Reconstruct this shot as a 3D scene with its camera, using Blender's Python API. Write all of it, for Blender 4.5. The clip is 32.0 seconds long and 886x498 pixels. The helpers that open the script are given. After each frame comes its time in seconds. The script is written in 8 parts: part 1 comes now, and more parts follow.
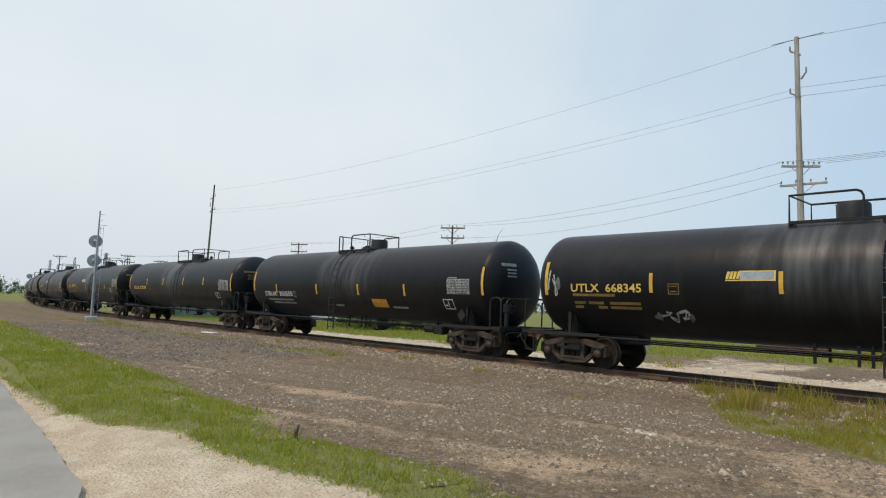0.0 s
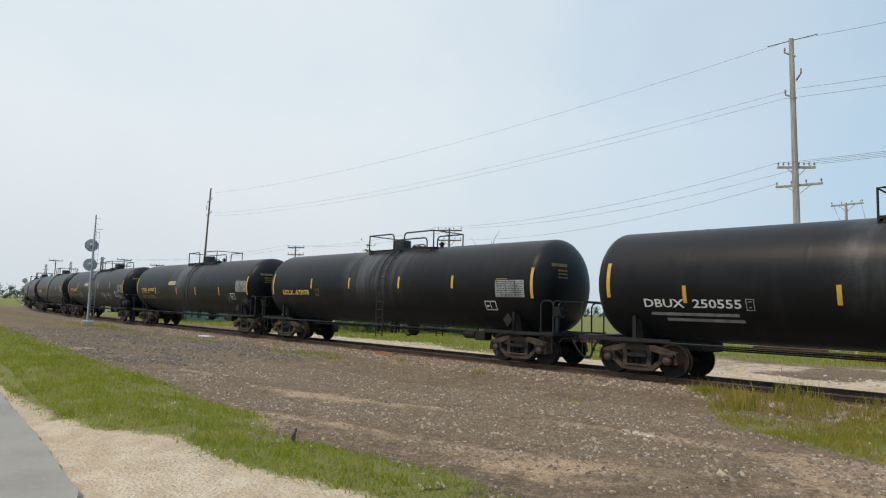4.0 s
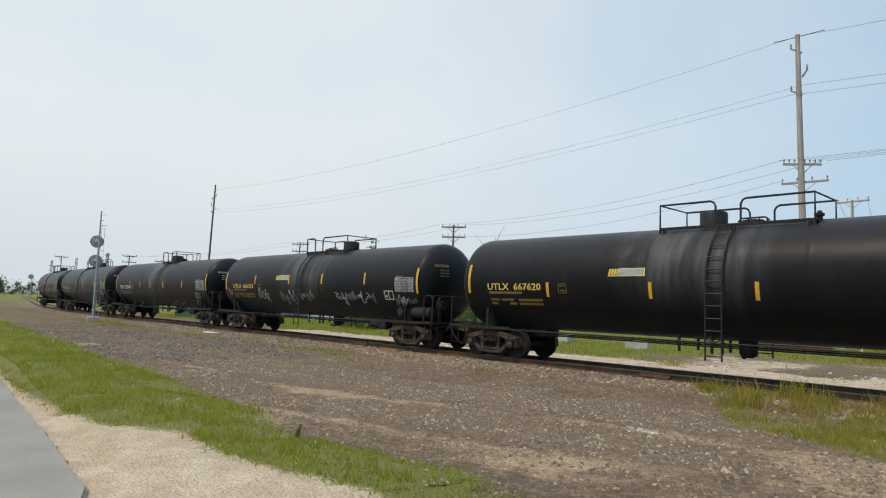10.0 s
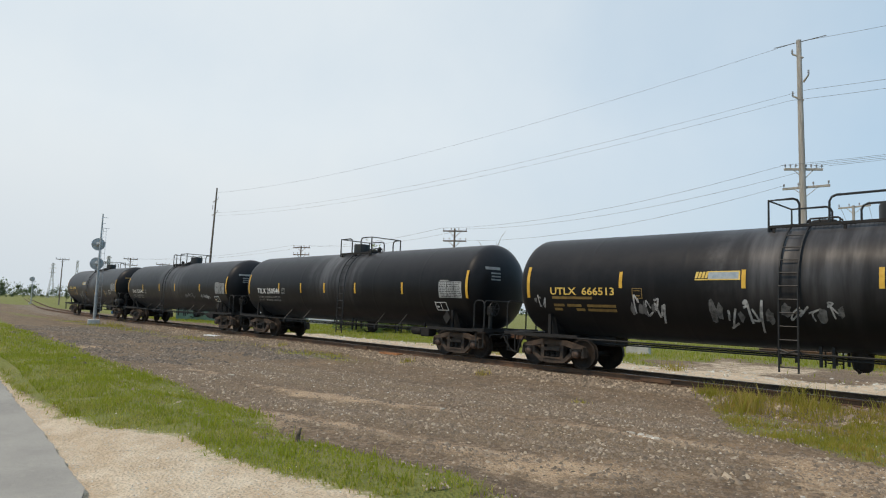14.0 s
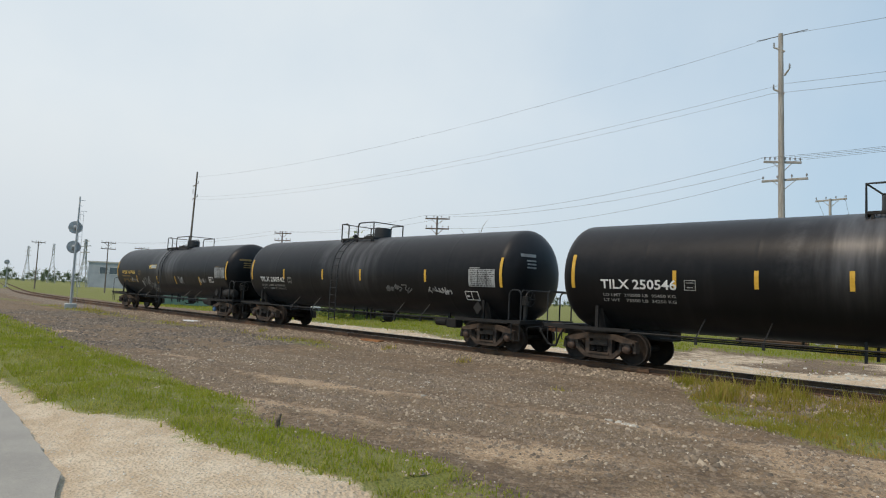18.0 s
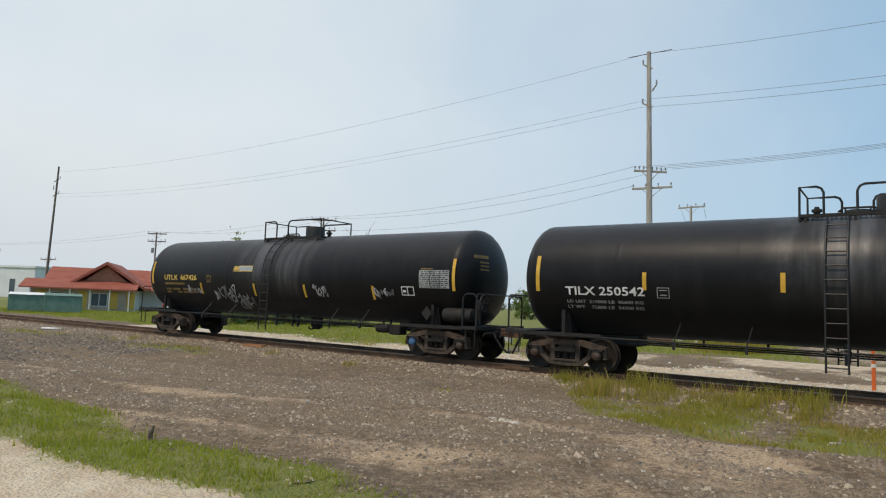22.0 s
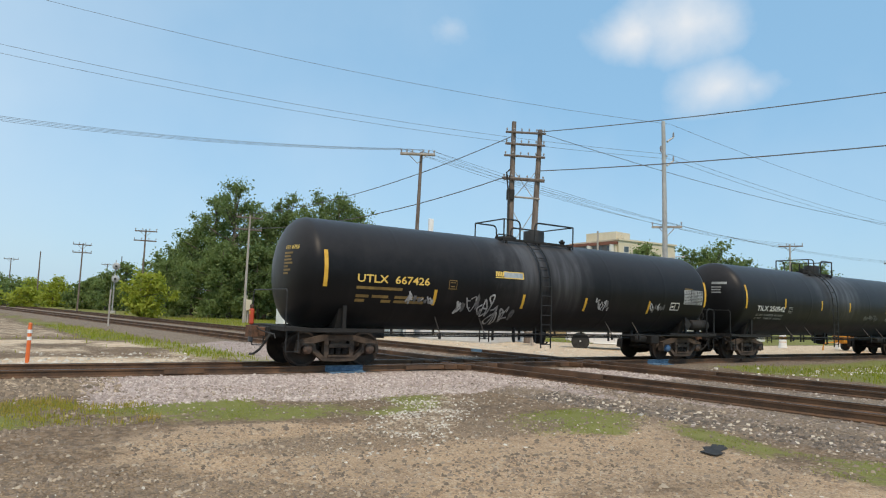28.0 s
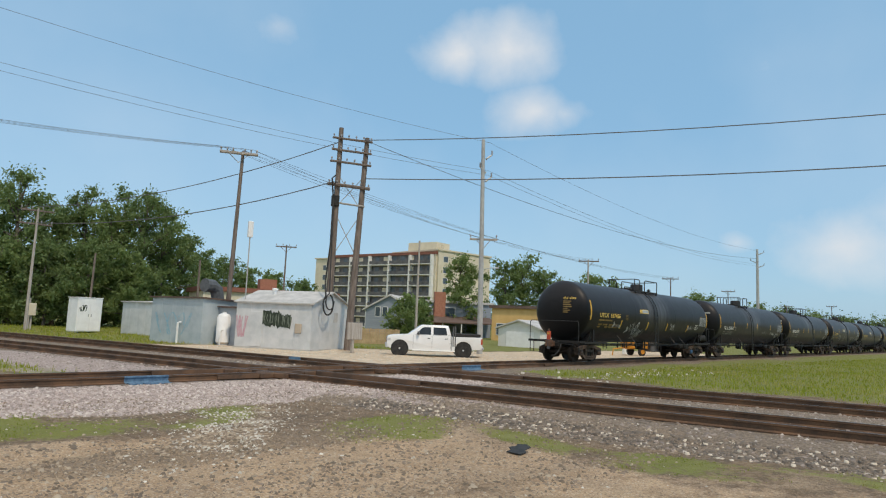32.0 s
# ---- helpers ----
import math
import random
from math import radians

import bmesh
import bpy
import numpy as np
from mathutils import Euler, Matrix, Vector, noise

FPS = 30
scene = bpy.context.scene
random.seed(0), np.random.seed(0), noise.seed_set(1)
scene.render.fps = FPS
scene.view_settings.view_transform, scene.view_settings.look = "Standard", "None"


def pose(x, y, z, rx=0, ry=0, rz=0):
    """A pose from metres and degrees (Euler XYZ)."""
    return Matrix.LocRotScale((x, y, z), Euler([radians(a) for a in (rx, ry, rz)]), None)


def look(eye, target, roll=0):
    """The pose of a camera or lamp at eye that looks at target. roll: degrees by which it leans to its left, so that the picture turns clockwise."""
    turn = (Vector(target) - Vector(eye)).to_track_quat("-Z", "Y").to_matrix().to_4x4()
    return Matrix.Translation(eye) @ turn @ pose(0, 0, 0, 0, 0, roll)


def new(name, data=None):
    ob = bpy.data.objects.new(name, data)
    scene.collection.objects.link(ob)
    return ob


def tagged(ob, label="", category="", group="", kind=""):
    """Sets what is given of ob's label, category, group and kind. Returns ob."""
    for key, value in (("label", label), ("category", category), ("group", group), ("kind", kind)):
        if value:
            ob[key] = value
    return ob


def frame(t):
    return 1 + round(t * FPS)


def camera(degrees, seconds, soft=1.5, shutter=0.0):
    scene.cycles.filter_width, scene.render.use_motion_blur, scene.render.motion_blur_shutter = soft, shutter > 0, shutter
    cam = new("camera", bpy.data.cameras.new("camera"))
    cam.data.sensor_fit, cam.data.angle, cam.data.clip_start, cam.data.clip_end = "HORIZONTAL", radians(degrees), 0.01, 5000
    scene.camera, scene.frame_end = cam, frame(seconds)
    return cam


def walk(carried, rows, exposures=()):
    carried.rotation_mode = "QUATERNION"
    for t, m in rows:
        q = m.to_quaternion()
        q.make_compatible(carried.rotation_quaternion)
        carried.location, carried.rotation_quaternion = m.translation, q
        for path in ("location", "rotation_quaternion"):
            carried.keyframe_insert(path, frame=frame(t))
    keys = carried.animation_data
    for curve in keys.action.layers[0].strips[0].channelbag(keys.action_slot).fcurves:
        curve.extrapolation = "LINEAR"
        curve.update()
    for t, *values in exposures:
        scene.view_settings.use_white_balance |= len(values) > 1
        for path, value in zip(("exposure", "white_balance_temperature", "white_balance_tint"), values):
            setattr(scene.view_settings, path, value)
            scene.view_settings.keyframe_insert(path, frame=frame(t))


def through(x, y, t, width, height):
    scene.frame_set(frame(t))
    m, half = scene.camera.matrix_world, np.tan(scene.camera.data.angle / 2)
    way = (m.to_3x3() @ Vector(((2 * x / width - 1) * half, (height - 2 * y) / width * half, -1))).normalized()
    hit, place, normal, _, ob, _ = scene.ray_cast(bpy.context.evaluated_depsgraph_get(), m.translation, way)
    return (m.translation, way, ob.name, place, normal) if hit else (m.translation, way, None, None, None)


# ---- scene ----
EYE = 1.6
cam = camera(68.4, 32.0, soft=1.15)
# seconds, then the turn in degrees; the camera stands on one spot and pans after the train
PATH = [(0, 95.12, -2.17, 46.38), (0.5, 94.98, -1.79, 46.43), (1, 94.99, -1.85, 46.39), (1.5, 95.06, -1.96, 46.35), (2, 95.27, -2.21, 46.54), (2.5, 95.26, -2.33, 46.81), (3, 95.27, -2.13, 46.88), (3.5, 95.29, -2.06, 46.31), (5.5, 95.36, -1.71, 46.03), (6, 95.13, -1.69, 46.01), (6.5, 95.01, -1.78, 45.99), (7, 95.02, -1.93, 45.95), (7.5, 95.05, -2.11, 46.09), (8, 95.12, -1.92, 46.14), (8.5, 95.05, -1.75, 46.26), (9, 94.99, -1.64, 46.27), (9.5, 95.00, -1.64, 46.27), (10, 95.04, -1.99, 46.50), (10.5, 95.07, -1.90, 46.54), (11, 95.10, -1.78, 46.70), (11.5, 94.98, -2.08, 46.67), (12, 95.21, -2.43, 46.58), (12.5, 95.23, -2.39, 46.54), (13, 95.30, -2.27, 46.50), (13.5, 95.31, -2.43, 46.57), (14, 95.38, -2.19, 46.57), (14.5, 94.96, -1.92, 46.79), (15, 95.03, -1.67, 46.79), (15.5, 94.88, -1.72, 46.99), (17.5, 94.34, -2.64, 45.64), (18, 94.36, -2.75, 44.96), (18.5, 94.36, -2.73, 44.18), (19, 94.38, -2.79, 43.28), (19.5, 94.52, -2.77, 41.92), (20, 94.71, -2.59, 40.76), (20.5, 94.80, -2.71, 39.13), (21, 94.99, -2.53, 37.93), (21.5, 95.01, -2.39, 36.20), (22, 94.98, -2.15, 35.08), (22.5, 94.89, -1.85, 33.48), (23, 94.65, -1.73, 31.18), (23.5, 94.61, -2.48, 26.39), (24, 94.39, -2.36, 21.84), (24.5, 94.55, -2.89, 16.48), (26.5, 95.46, -2.23, -11.10), (27, 95.70, -2.02, -17.82), (27.5, 95.58, -2.03, -24.56), (28, 95.32, -2.00, -30.29), (28.5, 95.58, -2.09, -35.29), (29, 95.83, -2.03, -39.59), (29.5, 95.87, -2.17, -43.91), (30, 96.35, -1.01, -44.89), (30.5, 96.52, -1.54, -44.99), (31, 96.47, -1.76, -45.00), (31.5, 96.52, -2.00, -45.29), (32, 96.54, -2.34, -45.86)]
walk(cam, [(t, pose(0, 0, EYE, a, b, c)) for t, a, b, c in PATH], ((0.0, -0.05, 7200, 15.0), (16.0, -0.08, 7200, 15.0), (22.0, -0.12, 7200, 15.0), (26.5, 0.1, 7200, 15.0), (28.0, 0.12, 7200, 15.0), (30.0, 0.14, 7200, 15.0), (31.0, 0.03, 7200, 15.0), (32.0, -0.02, 7200, 15.0)))

# ---- sky and sun ----
SUN_AZ, SUN_EL = -168.0, 56.0        # degrees clockwise from +y, above the horizon
sun_dir = Vector((math.sin(radians(SUN_AZ)) * math.cos(radians(SUN_EL)), math.cos(radians(SUN_AZ)) * math.cos(radians(SUN_EL)), math.sin(radians(SUN_EL))))
lamp = bpy.data.lights.new("sun", "SUN")
lamp.energy, lamp.angle, lamp.color = 2.15, radians(2.0), (1.0, 0.89, 0.72)
sun = new("sun", lamp)
sun.matrix_world = look(sun_dir * 100, (0, 0, 0))

world = bpy.data.worlds.new("sky")
scene.world = world
world.use_nodes = True
wn, wl = world.node_tree.nodes, world.node_tree.links
wn.clear()


def wnode(kind, **values):
    n = wn.new(kind)
    for k, v in values.items():
        n.inputs[k].default_value = v
    return n


def wmath(op, a, b, clamp=False):
    n = wn.new("ShaderNodeMath")
    n.operation, n.use_clamp = op, clamp
    for i, v in enumerate((a, b)):
        if isinstance(v, (int, float)):
            n.inputs[i].default_value = v
        else:
            wl.new(v, n.inputs[i])
    return n.outputs[0]


def wmix(fac, a, b):
    n = wn.new("ShaderNodeMix")
    n.data_type = "RGBA"
    for sock, v in ((n.inputs[0], fac), (n.inputs[6], a), (n.inputs[7], b)):
        if isinstance(v, (tuple, int, float)):
            sock.default_value = v
        else:
            wl.new(v, sock)
    return n.outputs[2]


wout = wn.new("ShaderNodeOutputWorld")
back = wn.new("ShaderNodeBackground")
back.inputs["Strength"].default_value = 1.0
wl.new(back.outputs[0], wout.inputs[0])
tex = wn.new("ShaderNodeTexSky")
tex.sky_type, tex.sun_disc = "NISHITA", False
tex.sun_elevation, tex.sun_rotation = radians(SUN_EL), radians(SUN_AZ)
tex.air_density, tex.dust_density, tex.ozone_density = 1.0, 1.2, 1.0
coord = wn.new("ShaderNodeTexCoord")
base = wn.new("ShaderNodeVectorMath")
base.operation = "MULTIPLY"
wl.new(tex.outputs[0], base.inputs[0])
base.inputs[1].default_value = (0.140, 0.170, 0.174)


def toward(v):
    n = wn.new("ShaderNodeVectorMath")
    n.operation = "DOT_PRODUCT"
    wl.new(coord.outputs["Generated"], n.inputs[0])
    n.inputs[1].default_value = Vector(v).normalized()
    return n.outputs["Value"]


# thin high cloud, thickest over the far end of the train, and haze towards the horizon
veil = wnode("ShaderNodeTexNoise", Scale=2.2, Detail=5.0, Roughness=0.55)
wl.new(coord.outputs["Generated"], veil.inputs["Vector"])
sep = wn.new("ShaderNodeSeparateXYZ")
wl.new(coord.outputs["Generated"], sep.inputs[0])
bank = wmath("MULTIPLY", wmath("SUBTRACT", toward((-0.90, 0.35, 0.3)), -0.15), 0.90, True)
low = wmath("MULTIPLY", wmath("SUBTRACT", 0.34, sep.outputs[2]), 0.6, True)
haze = wmath("ADD", wmath("MULTIPLY", wmath("POWER", bank, 2.2), 0.85), low, True)
haze = wmath("ADD", haze, wmath("MULTIPLY", wmath("SUBTRACT", veil.outputs["Fac"], 0.5), 0.5), True)
murk = wmath("MULTIPLY", wmath("SUBTRACT", 0.26, sep.outputs[2]), 3.6, True)
col = wmix(haze, wmix(0.72, base.outputs[0], (0.235, 0.515, 0.81, 1)), wmix(murk, (0.78, 0.915, 1.01, 1), (0.60, 0.73, 0.84, 1)))
# a few fair-weather clouds low in the blue part of the sky
puff = wnode("ShaderNodeTexNoise", Scale=9.0, Detail=6.0, Roughness=0.55)
wl.new(coord.outputs["Generated"], puff.inputs["Vector"])


def sky_dir(azimuth, elevation):
    a, e = radians(azimuth), radians(elevation)
    return (math.sin(a) * math.cos(e), math.cos(a) * math.cos(e), math.sin(e))


cover = 0.0
for azimuth, elevation, size, thick in ((50.6, 23.6, 8.0, 1.0), (46.5, 23.2, 6.0, 0.9), (53.6, 18.6, 6.0, 0.95), (56.0, 18.4, 4.6, 0.8), (77.0, 7.0, 8.0, 1.0), (84.0, 8.5, 9.0, 1.0), (70.0, 7.4, 3.2, 0.75), (30.0, 24.0, 3.5, 0.35)):
    off = wn.new("ShaderNodeVectorMath")
    off.operation = "SUBTRACT"
    wl.new(coord.outputs["Generated"], off.inputs[0])
    off.inputs[1].default_value = sky_dir(azimuth, elevation)
    flat = wn.new("ShaderNodeVectorMath")
    flat.operation = "MULTIPLY"
    wl.new(off.outputs[0], flat.inputs[0])
    flat.inputs[1].default_value = (1.0, 1.0, 1.9)
    size_n = wn.new("ShaderNodeVectorMath")
    size_n.operation = "LENGTH"
    wl.new(flat.outputs[0], size_n.inputs[0])
    m = wmath("MULTIPLY", wmath("SUBTRACT", 1.0, wmath("DIVIDE", size_n.outputs["Value"], math.sin(radians(size)))), thick, True)
    cover = wmath("MAXIMUM", cover, m) if not isinstance(cover, float) else m
cover = wmath("MULTIPLY", wmath("SUBTRACT", wmath("ADD", wmath("MULTIPLY", cover, 0.75), wmath("MULTIPLY", puff.outputs["Fac"], 0.9)), 0.64), 1.4, True)
cover = wmath("MULTIPLY", cover, wmath("GREATER_THAN", sep.outputs[2], 0.0))
col = wmix(cover, col, (0.71, 0.80, 0.88, 1))
wl.new(col, back.inputs["Color"])

# ---- materials ----
def material(name, rough=0.7, metal=0.0, coat=0.0):
    m = bpy.data.materials.new(name)
    m.use_nodes = True
    b = m.node_tree.nodes["Principled BSDF"]
    b.inputs["Roughness"].default_value, b.inputs["Metallic"].default_value = rough, metal
    b.inputs["Coat Weight"].default_value = coat
    return m, m.node_tree.nodes, m.node_tree.links, b


class Graph:
    """Short hand for shader nodes of one material."""

    def __init__(self, name, rough=0.7, metal=0.0):
        self.m, self.n, self.l, self.b = material(name, rough, metal)
        self.co = self.n.new("ShaderNodeTexCoord")

    def put(self, sock, v):
        if isinstance(v, (int, float)):
            sock.default_value = v
        elif isinstance(v, tuple):
            sock.default_value = (*v, 1) if len(v) == 3 and sock.type == "RGBA" else v
        else:
            self.l.new(v, sock)

    def noise(self, scale, detail=4.0, rough=0.55, stretch=None, space="Object"):
        t = self.n.new("ShaderNodeTexNoise")
        t.inputs["Scale"].default_value, t.inputs["Detail"].default_value, t.inputs["Roughness"].default_value = scale, detail, rough
        src = self.co.outputs[space]
        if stretch:
            mp = self.n.new("ShaderNodeMapping")
            mp.inputs["Scale"].default_value = stretch
            self.l.new(src, mp.inputs[0])
            src = mp.outputs[0]
        self.l.new(src, t.inputs["Vector"])
        return t.outputs["Fac"]

    def cells(self, scale, space="Object"):
        t = self.n.new("ShaderNodeTexVoronoi")
        t.inputs["Scale"].default_value = scale
        self.l.new(self.co.outputs[space], t.inputs["Vector"])
        return t

    def math(self, op, a, b=0.0, clamp=False):
        t = self.n.new("ShaderNodeMath")
        t.operation, t.use_clamp = op, clamp
        self.put(t.inputs[0], a)
        self.put(t.inputs[1], b)
        return t.outputs[0]

    def step(self, v, lo, hi):
        t = self.n.new("ShaderNodeMapRange")
        t.interpolation_type = "SMOOTHSTEP"
        self.put(t.inputs[0], v)
        t.inputs[1].default_value, t.inputs[2].default_value = lo, hi
        return t.outputs[0]

    def mix(self, fac, a, b):
        t = self.n.new("ShaderNodeMix")
        t.data_type = "RGBA"
        self.put(t.inputs[0], fac)
        self.put(t.inputs[6], a)
        self.put(t.inputs[7], b)
        return t.outputs[2]

    def attr(self, name):
        t = self.n.new("ShaderNodeAttribute")
        t.attribute_name = name
        return t.outputs["Fac"]

    def random(self, island=False):
        if island:
            return self.n.new("ShaderNodeNewGeometry").outputs["Random Per Island"]
        return self.n.new("ShaderNodeObjectInfo").outputs["Random"]

    def color(self, v):
        self.put(self.b.inputs["Base Color"], v)
        return self

    def rough(self, v):
        self.put(self.b.inputs["Roughness"], v)
        return self

    def bump(self, h, strength=0.4, dist=0.02):
        t = self.n.new("ShaderNodeBump")
        t.inputs["Strength"].default_value, t.inputs["Distance"].default_value = strength, dist
        self.put(t.inputs["Height"], h)
        self.l.new(t.outputs[0], self.b.inputs["Normal"])
        return self


def plain(name, a, b, scale=3.0, rough=0.7, metal=0.0, bump=0.15, dist=0.01, stretch=None, fine=40.0):
    """Two shades mixed by noise at two sizes, with a little relief."""
    g = Graph(name, rough, metal)
    n1, n2 = g.noise(scale, 5.0, 0.6, stretch), g.noise(fine, 3.0)
    g.color(g.mix(g.step(g.math("ADD", g.math("MULTIPLY", n1, 0.75), g.math("MULTIPLY", n2, 0.25)), 0.35, 0.65), a, b))
    g.bump(n2, bump, dist)
    return g.m


def leafy(name, a, b, dry=None, through=0.45):
    """Thin leaves that let part of the light through."""
    g = Graph(name, 0.6)
    r = g.random(True)
    c = g.mix(g.math("ADD", g.math("MULTIPLY", r, 0.5), g.math("MULTIPLY", g.step(g.noise(1.3, 4.0), 0.3, 0.7), 0.5)), a, b)
    if dry:
        c = g.mix(g.step(g.math("ADD", g.noise(0.5, 2.0), g.math("MULTIPLY", r, 0.35)), 0.68, 0.85), c, dry)
    g.color(c)
    t = g.n.new("ShaderNodeBsdfTranslucent")
    g.put(t.inputs["Color"], g.mix(0.5, c, g.mix(1.0, c, (b[0] * 1.5, b[1] * 1.5, b[2]))))
    ms = g.n.new("ShaderNodeMixShader")
    ms.inputs[0].default_value = through
    g.l.new(g.b.outputs[0], ms.inputs[1])
    g.l.new(t.outputs[0], ms.inputs[2])
    g.l.new(ms.outputs[0], g.n["Material Output"].inputs[0])
    g.b.inputs["Specular IOR Level"].default_value = 0.25
    return g.m


def tank_paint(name, tone=0.018, seed=0.0):
    """Black tank paint, its upper side coloured paler for fading and sheen, with runs, dust and spill streaks round the
    middle.
    """
    g = Graph(name, 0.42)
    sepn = g.n.new("ShaderNodeSeparateXYZ")
    g.l.new(g.co.outputs["Object"], sepn.inputs[0])
    big, mid, fine = g.noise(0.55 + seed, 5.0, 0.6), g.noise(2.6, 6.0, 0.65), g.noise(60.0, 2.0)
    runs = g.noise(2.6 + seed, 4.0, 0.55, (1.0, 0.14, 0.14))
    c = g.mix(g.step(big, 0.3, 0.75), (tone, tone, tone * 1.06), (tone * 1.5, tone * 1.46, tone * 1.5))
    # paler with height: the upper side's sheen is put into the colour with the fading
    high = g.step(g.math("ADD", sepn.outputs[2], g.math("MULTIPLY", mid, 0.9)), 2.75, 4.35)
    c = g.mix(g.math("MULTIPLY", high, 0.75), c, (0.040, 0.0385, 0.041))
    c = g.mix(g.math("MULTIPLY", g.step(runs, 0.5, 0.85), 0.3), c, (0.040, 0.037, 0.036))
    xs = g.math("ABSOLUTE", g.math("ADD", sepn.outputs[0], g.math("MULTIPLY", g.math("SUBTRACT", mid, 0.5), 1.2)))
    mid_band = g.math("SUBTRACT", 1.0, g.step(xs, 1.0, 2.4))
    upper = g.step(sepn.outputs[2], 1.3, 3.2)
    c = g.mix(g.math("MULTIPLY", g.math("MULTIPLY", mid_band, upper), g.math("MULTIPLY", g.step(runs, 0.15, 0.85), 0.75)), c, (0.125, 0.120, 0.122))
    dust = g.math("SUBTRACT", 1.0, g.step(g.math("ADD", sepn.outputs[2], g.math("MULTIPLY", mid, 0.5)), 1.1, 2.0))
    c = g.mix(g.math("MULTIPLY", dust, 0.08), c, (0.045, 0.038, 0.031))
    g.color(c)
    g.rough(g.math("ADD", 0.30, g.math("MULTIPLY", mid, 0.22)))
    g.put(g.b.inputs["Specular IOR Level"], g.math("ADD", 0.15, g.math("MULTIPLY", g.math("MULTIPLY", mid_band, upper), g.math("MULTIPLY", g.step(runs, 0.35, 0.75), 0.4))))
    g.b.inputs["Sheen Weight"].default_value = 0.07
    g.b.inputs["Sheen Roughness"].default_value = 0.4
    g.bump(g.math("ADD", g.math("MULTIPLY", big, 0.6), g.math("MULTIPLY", fine, 0.04)), 0.12, 0.03)
    return g.m


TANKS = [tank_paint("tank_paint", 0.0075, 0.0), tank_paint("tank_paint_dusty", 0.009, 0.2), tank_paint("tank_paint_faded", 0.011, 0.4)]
M_IRON = plain("car_underframe", (0.007, 0.0066, 0.0062), (0.020, 0.0165, 0.014), 2.0, 0.75)
M_PIPE = plain("black_handrail", (0.009, 0.009, 0.009), (0.018, 0.017, 0.016), 4.0, 0.55)
M_CAST = plain("rusty_casting", (0.030, 0.022, 0.017), (0.100, 0.068, 0.048), 3.0, 0.85, 0.0, 0.4)
M_WHEEL = plain("wheel_steel", (0.016, 0.013, 0.011), (0.048, 0.033, 0.024), 4.0, 0.7, 0.3)
M_BEAR = plain("bearing_cap", (0.06, 0.042, 0.033), (0.15, 0.09, 0.062), 8.0, 0.6, 0.3)
M_BLUE = plain("blue_bearing_cap", (0.05, 0.13, 0.26), (0.08, 0.18, 0.32), 8.0, 0.6)
M_YEL = plain("yellow_reflector", (0.62, 0.34, 0.03), (0.74, 0.44, 0.06), 5.0, 0.5)
M_YTXT = plain("yellow_lettering", (0.70, 0.45, 0.08), (0.82, 0.58, 0.16), 4.0, 0.55)
M_OTXT = plain("faded_yellow_lettering", (0.16, 0.10, 0.03), (0.28, 0.18, 0.05), 4.0, 0.6)
M_WTXT = plain("white_lettering", (0.62, 0.62, 0.60), (0.80, 0.80, 0.77), 4.0, 0.55)
M_GTXT = plain("dull_white_lettering", (0.22, 0.22, 0.21), (0.38, 0.38, 0.36), 4.0, 0.6)
M_PANEL = plain("stencil_panel", (0.22, 0.23, 0.23), (0.42, 0.43, 0.42), 3.0, 0.6)
M_SPRAY = plain("sprayed_paint", (0.18, 0.18, 0.18), (0.52, 0.52, 0.51), 7.0, 0.6)
M_SPRAY2 = plain("faint_sprayed_paint", (0.05, 0.05, 0.05), (0.17, 0.17, 0.17), 6.0, 0.6)
M_PALEBLUE = plain("pale_blue_badge", (0.25, 0.31, 0.36), (0.40, 0.44, 0.46), 6.0, 0.5)
M_ORANGE = plain("orange_sticker", (0.62, 0.27, 0.03), (0.72, 0.36, 0.05), 4.0, 0.55)
M_CASTRUST = plain("orange_rust", (0.20, 0.08, 0.03), (0.36, 0.15, 0.05), 5.0, 0.85)
M_KNUCKLE = plain("rust_brown_coupler", (0.06, 0.032, 0.02), (0.17, 0.085, 0.05), 5.0, 0.8)
M_REDLAMP = plain("red_plastic", (0.42, 0.045, 0.02), (0.52, 0.075, 0.03), 4.0, 0.45)
M_RAIL = plain("rail_side", (0.066, 0.041, 0.028), (0.178, 0.095, 0.051), 1.3, 0.85, 0.0, 0.3, 0.006, (1, 1, 1))
M_RAILTOP = plain("rail_head", (0.035, 0.031, 0.028), (0.085, 0.074, 0.066), 3.0, 0.38, 0.6)
M_TIE = plain("old_sleeper_wood", (0.085, 0.066, 0.05), (0.25, 0.185, 0.135), 2.5, 0.9, 0.0, 0.5, 0.02, (1, 6, 6))
M_BLUEPAINT = plain("blue_marking_paint", (0.06, 0.12, 0.20), (0.14, 0.26, 0.37), 9.0, 0.75, 0.0, 0.4)
M_POLE = plain("weathered_pole", (0.30, 0.265, 0.23), (0.48, 0.44, 0.395), 1.5, 0.9, 0.0, 0.5, 0.01, (8, 8, 0.6))
M_POLEDK = plain("creosoted_pole", (0.11, 0.085, 0.07), (0.23, 0.185, 0.155), 1.5, 0.9, 0.0, 0.5, 0.01, (8, 8, 0.6))
M_POLEGR = plain("grey_steel_pole", (0.36, 0.36, 0.35), (0.48, 0.48, 0.46), 1.5, 0.6, 0.2)
M_INSUL = plain("grey_insulator", (0.22, 0.22, 0.23), (0.36, 0.36, 0.37), 6.0, 0.35)
M_WIRE = plain("overhead_wire", (0.09, 0.09, 0.095), (0.14, 0.14, 0.15), 2.0, 0.6)
M_SIGNAL = plain("aluminium_signal_paint", (0.34, 0.35, 0.35), (0.48, 0.48, 0.47), 4.0, 0.5, 0.3)
